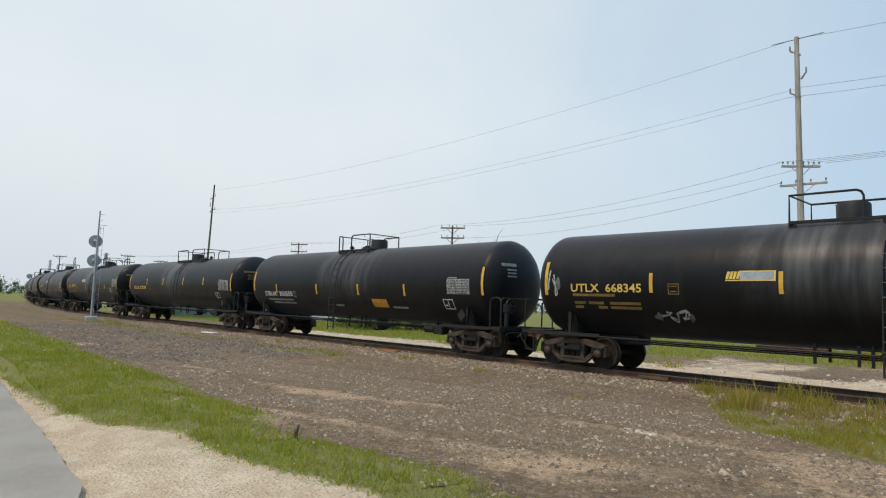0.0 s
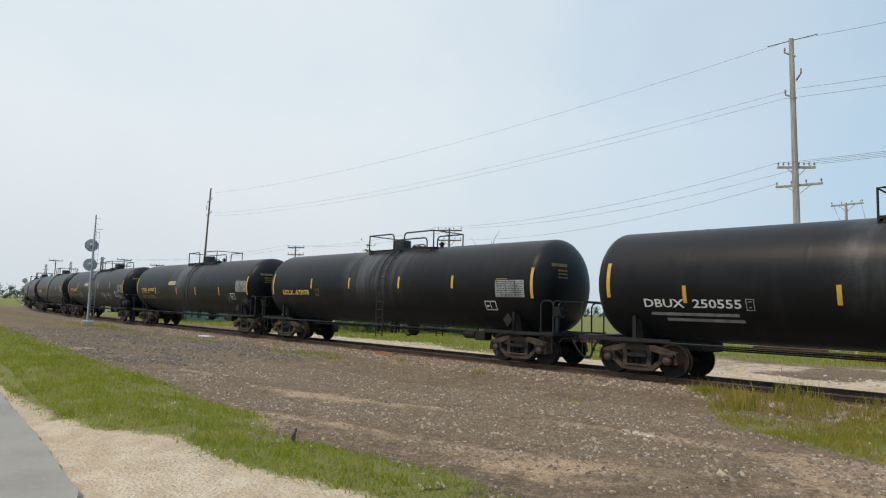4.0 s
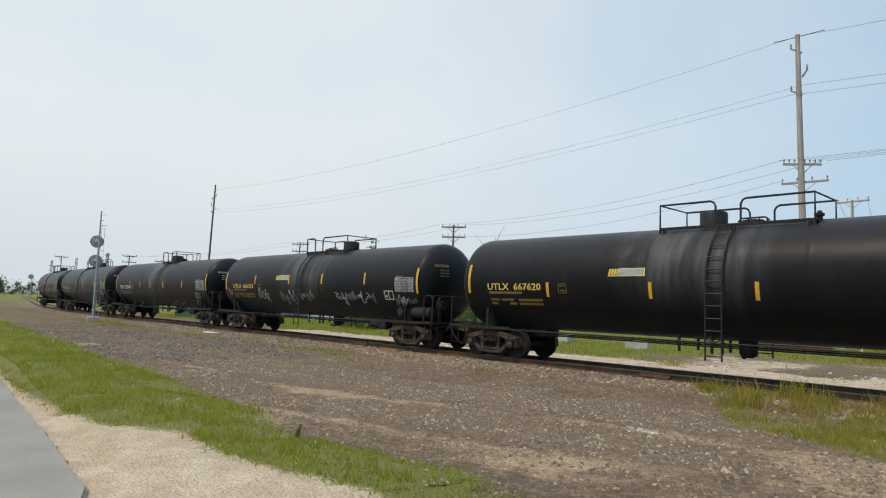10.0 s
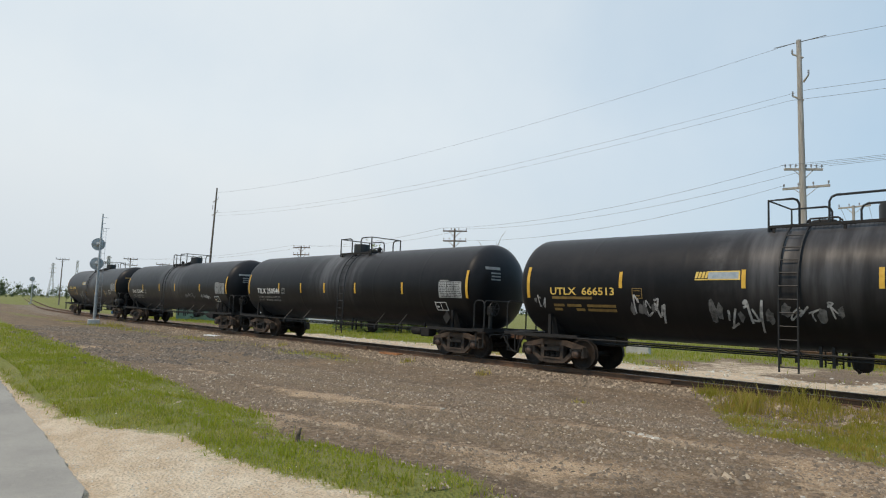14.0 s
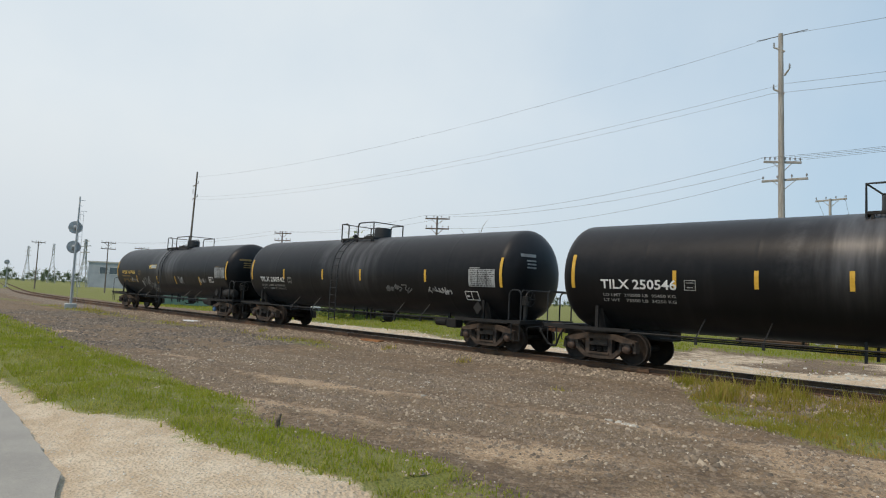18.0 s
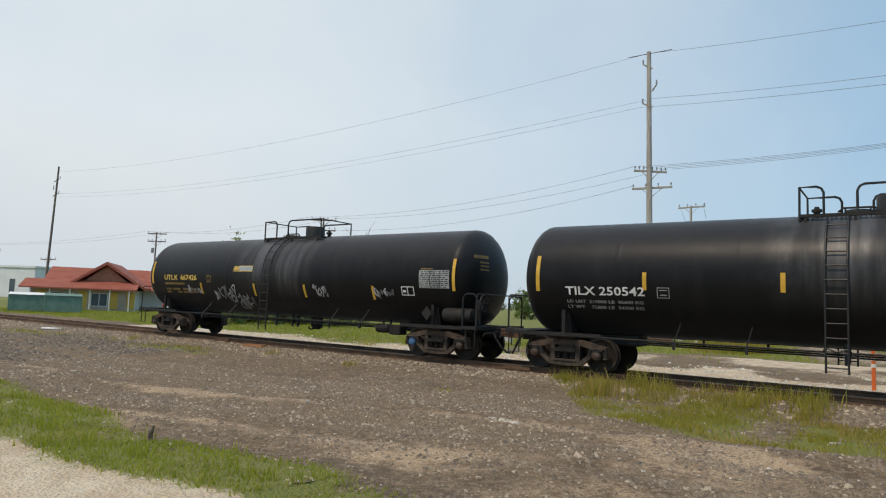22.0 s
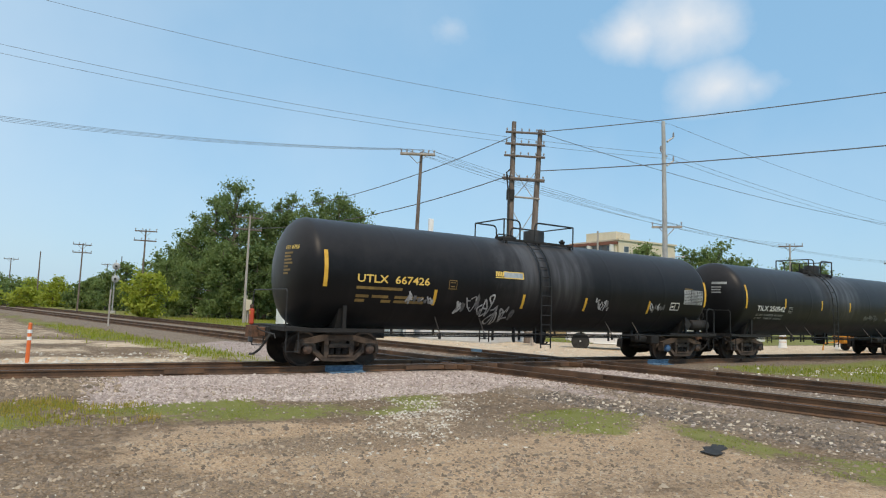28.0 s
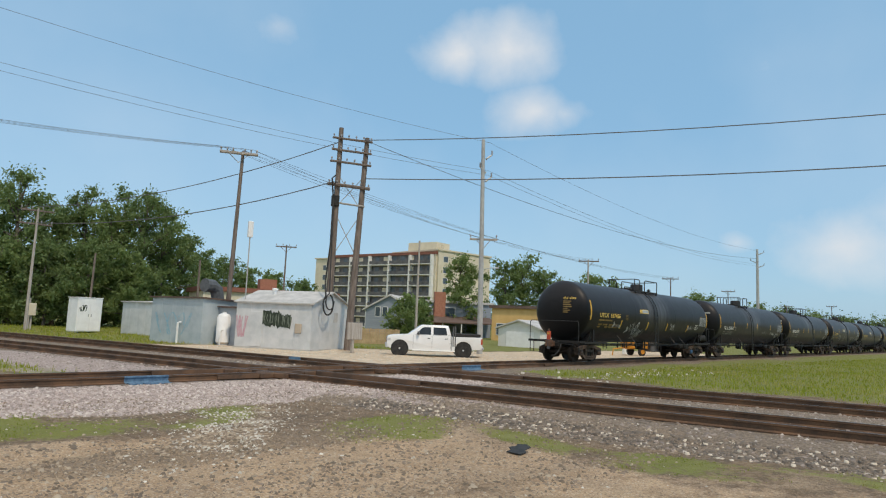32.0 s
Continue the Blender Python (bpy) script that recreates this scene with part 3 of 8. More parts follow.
def zones(x, y):
    """Cover of the ground: grass, ballast, pale gravel, pink ballast, asphalt; each 0 to 1."""
    n = vnoise(x, y, 2.5, 1) - 0.5
    n2 = vnoise(x, y, 0.9, 2) - 0.5
    da, db = xdist(x, y, XA), xdist(x, y, XB)
    yc = y - far_y(x) - bend_y(x)
    yb = y - bend_y(x)
    ballast = np.maximum.reduce([band(yc, 14.7 + n * 0.9, 20.4, 0.4), band(da, -3.2, 3.0, 0.4), band(db, -3.0, 3.4, 0.5)])
    pink = band(x, 0.6, 18, 0.3) * band(y, 13.0 + n * 1.2, 16.4, 0.35) * (da < 9)
    pink = np.maximum(pink, band(x, 0.6, 11, 0.3) * band(yb, 16.4, 21.5, 0.5))
    pink = np.maximum(pink, band(da, -2.6 + n, -0.8, 0.4) * band(y, 8, 15, 1.0) * 0.8)
    pink = np.maximum(pink, band(da, -4.6 + n, -0.8, 0.5) * band(y, 19.5, 31, 1.5))
    dark = band(x, np.interp(y, [2.4, 5.6, 13.4], [12.0, 10.7, 10.6]) + 0.6 * n, np.interp(y, [3.1, 5.5, 9.2, 12.2], [15.8, 14.2, 13.4, 12.7]) + 0.5 * n, 0.35) * band(y, 1.0, 12.0, 0.8) * (da < -1.4)
    pink = pink * (1 - dark)
    ballast = np.maximum(ballast, dark)
    # the asphalt road with its sandy verge, and the grass strip behind it
    tar = on_road(x, y) * 1.0
    lo = np.interp(x, [-60, -16, -12, -10, -8.8, -7.3, -6.2, -3], [5.4, 3.0, 2.75, 3.1, 3.6, 3.5, 3.75, 4.4]) + 0.5 * n
    hi = np.interp(x, [-60, -50, -20, -12, -8.5, -5.8, -3], [9.8, 8.6, 6.3, 5.7, 5.0, 5.5, 5.3]) + 0.5 * n
    pale = band(x, -60, -3.6, 0.8) * (1 - sstep(y, lo - 0.1, lo + 0.35))
    pale = np.maximum(pale, band(x, -40, 3, 3) * band(y, 20.6, 24.5 + 3 * n, 0.8) * 0.8)
    road = x + 0.5 + (y - 24) * 0.2
    pale = np.maximum(pale, band(road, -13.0 + 4 * n, 8.0, 1.5) * band(y, 20, 33 + 5 * n, 1.5) * (0.42 + n) * (da < -3.2))
    pale = np.maximum(pale, band(x, 12, 62, 1.0) * band(y, 21.5, np.interp(x, [24, 31], [38.5, 31.0]), 1.2) * sstep(db, 2.4, 3.4) * 1.2)
    pale = np.maximum(pale, (1 - sstep(np.hypot((x - 6.0 - 0.62 * (y - 10.9)) / 1.0, (y - 10.7) / 2.4), 0.6, 1.3)) * 0.45)
    pale = np.maximum(pale, band(x, -400, -70, 5) * band(y - 0.18 * (-x - 70), 40, 48, 1.5))
    grass = band(x, -300, -4.2 + n * 2, 0.9) * sstep(y, lo - 0.25, lo + 0.25) * (1 - sstep(y, hi - 0.35, hi + 0.35))
    # weeds beside the track and patches by the crossing
    wlo = np.interp(x, [-8, -5.4, -4.2, -2, 2.5, 5.2, 7.5], [16.2, 12.8, 11.2, 10.9, 10.9, 10.6, 11.8]) + 0.7 * n
    whi = np.interp(x, [-8, -4.6, -2, 0, 1.5, 5, 7.5], [16.3, 16.2, 15.4, 14.2, 13.2, 13.4, 12.9]) + 0.8 * n
    weed = sstep(y, wlo - 0.3, wlo + 0.4) * (1 - sstep(y, whi - 0.4, whi + 0.4)) * band(x, -8, 7.3, 0.6)
    weed = weed * np.interp(x, [-8, -5, -3, 1, 4, 8], [0.6, 1.0, 1.0, 0.9, 1.05, 1.05]) * (0.84 + 0.6 * n + 1.0 * n2)
    grass = np.maximum(grass, weed)
    u, v = (x - 8.2) * 0.9 + (y - 8.9) * 0.43, (y - 8.9) * 0.9 - (x - 8.2) * 0.43
    grass = np.maximum(grass, (1 - sstep(np.hypot(u / 2.0, v / 1.05) + 0.5 * n, 0.6, 1.3)) * (0.84 + 0.5 * n + 0.9 * n2))
    mid = np.interp(y, [2.2, 3.7, 4.8, 6.2, 8.3], [10.7, 9.5, 9.2, 9.0, 9.5])
    wide = np.interp(y, [1.0, 2.2, 3.7, 4.8, 6.2, 8.3], [0.7, 0.6, 0.85, 1.0, 0.5, 0.5])
    grass = np.maximum(grass, band(x, mid - wide + n * 0.6, mid + wide + n * 0.6, 0.25) * band(y, -3.0, 8.4, 0.5) * (0.76 + 1.1 * n2))
    grass = np.maximum(grass, band(y, 24.2 + 2.5 * n, 4000, 0.8) * band(x, -4000, 8, 2) * (1 - 0.9 * band(road, -13.0 + 4 * n, 8.0, 1.2) * (1 - sstep(y, 31 + 6 * n, 36 + 6 * n))) * sstep(-da, 2.5, 4.5))
    lane = x + 4.5 + (y - 55) * 0.172
    track = band(lane, -2.4, 2.4, 0.7) * band(y, 34, 700, 4)
    grass = grass * (1 - track)
    pale = np.maximum(pale, track * 0.45)
    grass = np.maximum(grass, sstep(db + 1.5 * n, 4.4, 6.4) * band(yb, -4000, 15.5 + 1.2 * n, 0.5))
    grass = np.maximum(grass, sstep(db, 3.5, 5.5) * band(y, np.interp(x, [24, 31], [39.0, 31.5]), 4000, 1.0))
    grass = np.maximum(grass, sstep(x, 60, 66) * sstep(yb, 20.5, 23))
    grass = np.maximum(grass, band(da, -5.6, -3.4, 0.6) * band(y, 21, 60, 1) * (0.5 + n))
    grass = np.maximum(grass, band(x, -120, -18, 5) * band(y, 12.6 + n, 14.6, 0.5) * (0.48 + 0.9 * n))
    grass = np.maximum(grass, (1 - sstep(y, -60, -30)))
    far = np.hypot(x, y)
    grass = np.maximum(grass, sstep(far, 260, 420) * 0.9)
    # wheel ruts: smooth tan lanes with stony ridges between them
    lane = y - 0.25 * (np.maximum(x, -14) + 6) + 0.5 * n
    near = 1 - sstep(x, -5.0, -2.0)
    sand = near * np.maximum(band(lane, 5.6, 7.4, 0.4), 0.8 * band(lane, 9.2, 10.2, 0.4)) * (0.52 + 0.9 * n)
    grit = near * np.maximum(band(lane, 7.6, 9.1, 0.4), band(lane, 10.4, 13, 0.4) * 0.9)
    sand = np.maximum(sand, (1 - near) * (1 - sstep(y + 0.2 * np.clip(x - 4, 0, 20), 9.6 + n, 11.2 + n)) * (np.interp(x, [2.0, 6.0], [0.72, 0.28]) + 1.3 * n))
    row = y + 0.65 * x
    grit = np.maximum(grit, (1 - near) * np.maximum(band(row, 7.4 + n, 8.5, 0.35), band(row, 6.0, 6.6 + n, 0.4)) * band(x, -3, 3.4, 0.6))
    grit = np.maximum(grit, band(x, 2.5, 9, 1.0) * band(y, 8.2 + n, 9.6, 0.5) * 0.7)
    return np.clip(grass + n2 * 0.25 * (grass > 0.05), 0, 1), ballast, pale, pink, tar, sand, grit


def height(x, y):
    n = vnoise(x, y, 3.1, 5) - 0.5
    z = GROUND + 0.10 * n + 0.05 * (vnoise(x, y, 0.8, 6) - 0.5)
    da, db = xdist(x, y, XA), xdist(x, y, XB)
    y = y - bend_y(x) - far_y(x)
    bed = np.maximum.reduce([band(y, 14.9, 20.0, 0.55), band(da, -2.4, 2.4, 0.6), band(db, -2.4, 2.4, 0.6), band(da, 0, 4.6, 0.3)])
    bed = np.maximum(bed, band(x, 1, 25, 1.5) * band(y, 14.5, 20.5, 0.6))
    z = z * (1 - bed) + bed * (-0.175 + 0.03 * n)
    z = z + 0.12 * np.exp(-((y + bend_y(x) + far_y(x) - 4.2) / 1.1) ** 2) * (x < -5)
    y = y + bend_y(x) + far_y(x)
    lane = y - 0.25 * (np.maximum(x, -14) + 6) + 0.9 * n
    z = z + 0.032 * np.sin(lane * 4.2) * band(lane, 5.6, 12.6, 0.8) * band(x, -60, 3, 2.0)
    z = np.where(on_road(x, y - 0.45), GROUND - 0.06, z)
    return z


def ground_sheet():
    xs = np.concatenate([-np.geomspace(3000, 62, 34), np.arange(-60, 46, 0.3), np.geomspace(46.5, 3000, 34)])
    ys = np.concatenate([-np.geomspace(3000, 5, 22), np.arange(-4, 42, 0.3), np.geomspace(42.6, 3000, 40)])
    X, Y = np.meshgrid(xs, ys, indexing="ij")
    Z = height(X, Y)
    ny = len(ys)
    i = (np.arange(len(xs) - 1)[:, None] * ny + np.arange(ny - 1)).ravel()
    faces = np.stack([i, i + ny, i + ny + 1, i + 1], -1)
    ob = bulk("ground", np.stack([X, Y, Z], -1), faces, M_GROUND, "gravelly dirt ground with ballast, pale gravel and grass strips", "ground", "structure")
    for name, v in zip(("grass", "ballast", "pale", "pink", "tar", "sand", "grit"), zones(X.ravel(), Y.ravel())):
        ob.data.attributes.new(name, "FLOAT", "POINT").data.foreach_set("value", v.astype(np.float32))
    ob.data.polygons.foreach_set("use_smooth", [True] * len(faces))
    return ob


ground_sheet()


def asphalt_road():
    """A worn asphalt slab with a broken, slightly wandering edge."""
    rng = random.Random(5)
    out = []
    for (x0, y0), (x1, y1) in zip(ROAD_EDGE, ROAD_EDGE[1:]):
        n = max(2, int(math.hypot(x1 - x0, y1 - y0) / 0.22))
        for k in range(n):
            out.append((x0 + (x1 - x0) * k / n + rng.uniform(-0.02, 0.02), y0 + (y1 - y0) * k / n + rng.uniform(-0.025, 0.025)))
    out += [(-4.4, -7.0), (-70.0, -7.0)]
    return tagged(part("road", prism(B(), out, GROUND - 0.2, GROUND + 0.005, "xy"), M_ASPHALT), "pale grey worn asphalt road edge", "road", kind="structure")


asphalt_road()


RAIL_HALF = [(0.036, 0.0), (0.036, -0.035), (0.012, -0.05), (0.010, -0.13), (0.07, -0.155), (0.07, -0.172)]
RAIL_OUT = RAIL_HALF + [(-a, b) for a, b in RAIL_HALF[::-1]]
HEAD_OUT = [(-0.033, -0.01), (0.033, -0.01), (0.033, 0.003), (-0.033, 0.003)]


def sweep(bm, places, outline):
    """An upright outline carried along (x, y, turn) places."""
    rings = [[bm.verts.new((x - u * math.sin(a), y + u * math.cos(a), v)) for u, v in outline] for x, y, a in places]
    n = len(outline)
    for p, q in zip(rings, rings[1:]):
        for k in range(n):
            bm.faces.new((p[k], p[(k + 1) % n], q[(k + 1) % n], q[k]))
    bm.faces.new(rings[0])
    bm.faces.new(rings[-1][::-1])
    bmesh.ops.recalc_face_normals(bm, faces=bm.faces[:])
    return bm


def rail_track(name, origin, along, start, end, ties, label, bent=False):
    """Two rails on wooden sleepers; start and end run along the track from the origin; the train's track takes the bend."""
    along = Vector(along).normalized()
    turn = math.degrees(math.atan2(along.y, along.x))
    o = Vector(origin) + along * start
    track = empty(name, pose(o.x, o.y, 0, 0, 0, turn), label, "railway track", kind="structure")
    for s in (-0.75, 0.75):
        places = [on_track(x, s) for x in (start, -72.0, -64.0, -57.0, -51.0, -46.0, 0.0, 1.0, 2.0, 3.0, 4.0, 5.0, 6.0, 7.0, 8.0, end)] if bent else [(0.0, s, 0.0), (end - start, s, 0.0)]
        r = part("rail", sweep(B(), places, RAIL_OUT), M_RAIL, track, "rusty steel rail")
        part("rail_head", sweep(B(), places, HEAD_OUT), M_RAILTOP, r, "worn shiny rail head")
    tie = None
    lo, hi = ties
    for k in range(int((hi - lo) / 0.52)):
        if tie is None:
            tie = part("sleeper", box(B(), -0.115, 0.115, -1.3, 1.3, -0.33, -0.155, 0.015), M_TIE, track)
        else:
            t2 = new("sleeper", tie.data)
            t2.parent = track
            tie = t2
        x, y, a = on_track(lo + k * 0.52, random.uniform(-0.06, 0.06)) if bent else (lo - start + k * 0.52, random.uniform(-0.06, 0.06), 0.0)
        tie.location = (x, y, random.uniform(-0.03, -0.012))
        tie.rotation_euler = (0, 0, a + random.uniform(-0.02, 0.02))
    return track


TRACK1 = rail_track("railway_track", (0, TRACK_Y, 0), (1, 0, 0), -80, 320, (-62, 46), "rusty rails on worn wooden sleepers in gravel ballast", True)
TRACK2 = rail_track("railway_track", XA, XDIR, -60, 400, (-22, 34), "rusty crossing track on wooden sleepers")
TRACK3 = rail_track("railway_track", XB, XDIR, -60, 400, (-22, 34), "rusty crossing track on wooden sleepers")
for s in (-0.75, 0.75):
    part("rail", sweep(B(), [on_track(-80.0 - 6.0 * k, s) for k in range(0, 41)], RAIL_OUT), M_RAIL, TRACK1, "rusty curved rail")


# ---- the train ----
R, ZC, HALF = 1.52, 2.5, 8.52        # tank radius, axis height, half length
PITCH, WHEEL_R = 18.516, 0.457
# metres that the train has gone, every two seconds from the start
GONE = [0.0, 10.34, 20.72, 31.13, 41.63, 52.18, 62.72, 73.23, 83.66, 94.08, 104.6, 115.17, 125.81, 136.64, 147.57, 158.66, 169.8]
WHEELSETS = []


def skin(x, z, lift=0.008):
    """A point on the tank's side that faces the road."""
    dz = max(-R, min(R, z - ZC))
    return Vector((x, -math.sqrt(max(R * R - dz * dz, 0.0)) * (1 + lift / R), ZC + dz * (1 + lift / R)))


def patch(bm, x0, x1, z0, z1, lift=0.008, lean=0.0, n=0):
    """A painted rectangle wrapped on the tank."""
    n = n or max(1, int((z1 - z0) / 0.12))
    rows = []
    for k in range(n + 1):
        z = z0 + (z1 - z0) * k / n
        o = lean * (z - z0)
        rows.append((bm.verts.new(skin(x0 + o, z, lift)), bm.verts.new(skin(x1 + o, z, lift))))
    for (a, b), (c, d) in zip(rows, rows[1:]):
        bm.faces.new((a, b, d, c))
    return bm


def pieces(me):
    """The separate letters of a text mesh, each as its points and faces."""
    home = list(range(len(me.vertices)))

    def root(i):
        while home[i] != i:
            i = home[i]
        return i
    for p in me.polygons:
        for v in p.vertices[1:]:
            home[root(v)] = root(p.vertices[0])
    sets = {}
    for p in me.polygons:
        sets.setdefault(root(p.vertices[0]), []).append(tuple(p.vertices))
    out = []
    for polys in sets.values():
        ids = sorted({v for p in polys for v in p})
        at = {v: k for k, v in enumerate(ids)}
        out.append(([tuple(me.vertices[v].co) for v in ids], [tuple(at[v] for v in p) for p in polys]))
    return sorted(out, key=lambda q: min(v[0] for v in q[0]))


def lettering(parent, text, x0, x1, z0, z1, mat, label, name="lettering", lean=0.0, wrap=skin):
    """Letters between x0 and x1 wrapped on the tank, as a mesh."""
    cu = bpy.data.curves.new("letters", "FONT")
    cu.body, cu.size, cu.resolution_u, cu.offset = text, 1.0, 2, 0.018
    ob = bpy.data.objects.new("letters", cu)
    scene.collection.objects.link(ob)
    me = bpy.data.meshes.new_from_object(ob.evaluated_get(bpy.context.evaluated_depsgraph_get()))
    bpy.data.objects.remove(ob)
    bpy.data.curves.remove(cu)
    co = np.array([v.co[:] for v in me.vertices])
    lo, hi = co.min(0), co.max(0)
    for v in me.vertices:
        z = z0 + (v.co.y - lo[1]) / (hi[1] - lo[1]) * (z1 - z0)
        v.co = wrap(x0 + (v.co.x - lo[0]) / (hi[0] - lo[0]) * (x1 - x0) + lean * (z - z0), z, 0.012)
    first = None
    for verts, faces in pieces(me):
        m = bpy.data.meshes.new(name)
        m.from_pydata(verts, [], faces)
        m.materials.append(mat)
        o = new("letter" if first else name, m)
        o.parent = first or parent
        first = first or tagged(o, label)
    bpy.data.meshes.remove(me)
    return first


def head_skin(u, z, lift=0.012):
    """A point on the rear head; u runs towards the road."""
    sn = min(math.hypot(u, z - ZC) / R, 1.0) ** 1.25
    return Vector((-(HALF - 0.62 * (1 - math.sqrt(1 - sn * sn)) + lift), -u, z))


def ribbon(bm, pts, w):
    """A flat stroke along (x, z) points on the tank."""
    prev = None
    for i, p in enumerate(pts):
        a, b = pts[max(i - 1, 0)], pts[min(i + 1, len(pts) - 1)]
        d = Vector((b[0] - a[0], b[1] - a[1]))
        d = d.normalized() if d.length > 1e-6 else Vector((1, 0))
        q = (bm.verts.new(skin(p[0] - d.y * w / 2, p[1] + d.x * w / 2, 0.014)), bm.verts.new(skin(p[0] + d.y * w / 2, p[1] - d.x * w / 2, 0.014)))
        if prev:
            bm.faces.new((*prev, q[1], q[0]))
        prev = q


def scrawl(parent, x0, x1, z0, z1, seed, mat, fill, strokes=6, w=0.045):
    """Sprayed tags: hooked strokes of a broad can and filled blots, side by side in a rectangle."""
    rng = random.Random(seed)
    first = None
    cell = (x1 - x0) / strokes
    for s in range(strokes):
        bm = B()
        cx, cz = x0 + cell * (s + 0.5), (z0 + z1) / 2
        h = (z1 - z0) / 2 * rng.uniform(0.65, 1.1)
        blot = rng.random() < 0.35
        if blot:
            rx, rz = cell * rng.uniform(0.45, 0.8), h * rng.uniform(0.4, 0.8)
            cz += rng.uniform(-0.3, 0.3) * h
            hub = bm.verts.new(skin(cx, cz, 0.015))
            ring = []
            for k in range(12):
                a, q = k * math.pi / 6, rng.uniform(0.6, 1.1)
                ring.append(bm.verts.new(skin(cx + rx * q * math.cos(a), cz + rz * q * math.sin(a), 0.014)))
            for k in range(12):
                bm.faces.new((hub, ring[k], ring[(k + 1) % 12]))
        else:
            way = [(cx + cell * rng.uniform(-0.8, 0.8), cz + h * rng.uniform(-1.0, 1.0)) for k in range(rng.choice((4, 5, 6)))]
            pts = []
            for i in range(len(way) - 1):
                p0, p1, p2, p3 = way[max(i - 1, 0)], way[i], way[i + 1], way[min(i + 2, len(way) - 1)]
                for j in range(7):
                    u = j / 7
                    pts.append(tuple(0.5 * (2 * q1 + (q2 - q0) * u + (2 * q0 - 5 * q1 + 4 * q2 - q3) * u * u + (3 * q1 - q0 - 3 * q2 + q3) * u ** 3) for q0, q1, q2, q3 in zip(p0, p1, p2, p3)))
            ribbon(bm, pts, w * rng.uniform(1.0, 2.2))
        q = part("stroke" if first else "graffiti", bm, fill if blot else mat, first or parent, "" if first else "sprayed pale scrawl")
        first = first or q
    return first


def wheelset_mesh():
    bm = B()
    for s in (-1, 1):
        prof = [(0.66, 0.12), (0.665, 0.36), (0.655, 0.42), (0.655, 0.49), (0.685, 0.488), (0.69, 0.459), (0.79, 0.452), (0.79, 0.40), (0.76, 0.37), (0.735, 0.2), (0.80, 0.14), (0.80, 0.09)]
        lathe(bm, [(s * a, r) for a, r in prof], "y", 28)
    lathe(bm, [(-0.95, 0.07), (-0.7, 0.085), (0, 0.08), (0.7, 0.085), (0.95, 0.07)], "y", 10)
    return bm


def stroke(bm, pts, w, y0, y1):
    """A bar of width w along (x, z) points, between two depths."""
    up, down = [], []
    for i, q in enumerate(pts):
        d = (Vector(pts[min(i + 1, len(pts) - 1)]) - Vector(pts[max(i - 1, 0)])).normalized()
        up.append((q[0] - d.y * w / 2, q[1] + d.x * w / 2))
        down.append((q[0] + d.y * w / 2, q[1] - d.x * w / 2))
    return prism(bm, up + down[::-1], y0, y1)


def side_frame_mesh():
    """Cast side frame: arched top chord, bow-shaped lower chord, two columns, and jaws over the bearings."""
    bm = B()
    stroke(bm, [(-1.12, 0.60), (-0.86, 0.66), (-0.44, 0.755), (0.0, 0.765), (0.44, 0.755), (0.86, 0.66), (1.12, 0.60)], 0.15, -0.10, 0.10)
    stroke(bm, [(-0.84, 0.62), (-0.66, 0.40), (-0.44, 0.215), (0.0, 0.195), (0.44, 0.215), (0.66, 0.40), (0.84, 0.62)], 0.125, -0.085, 0.085)
    for s in (-1, 1):
        stroke(bm, [(s * 0.36, 0.22), (s * 0.36, 0.72)], 0.13, -0.09, 0.09)
        stroke(bm, [(s * 1.10, 0.62), (s * 1.13, 0.36)], 0.09, -0.10, 0.10)
        stroke(bm, [(s * 0.71, 0.60), (s * 0.69, 0.36)], 0.07, -0.10, 0.10)
        box(bm, s * 0.89 - 0.15, s * 0.89 + 0.15, -0.12, 0.12, 0.55, 0.64, 0.02)
    box(bm, -0.31, 0.31, -0.13, -0.09, 0.50, 0.60, 0.01)
    box(bm, -0.31, 0.31, 0.09, 0.13, 0.50, 0.60, 0.01)
    box(bm, -0.33, 0.33, -0.115, 0.115, 0.25, 0.31, 0.01)
    bmesh.ops.recalc_face_normals(bm, faces=bm.faces[:])
    return bm


def spring_mesh():
    bm = B()
    for x in (0.0,):
        pts = [(x + 0.075 * math.cos(a), 0.075 * math.sin(a), 0.31 + 0.2 * k / 28) for k, a in ((k, k * 0.9) for k in range(29))]
        tube(bm, pts, 0.024, 4)
    return bm


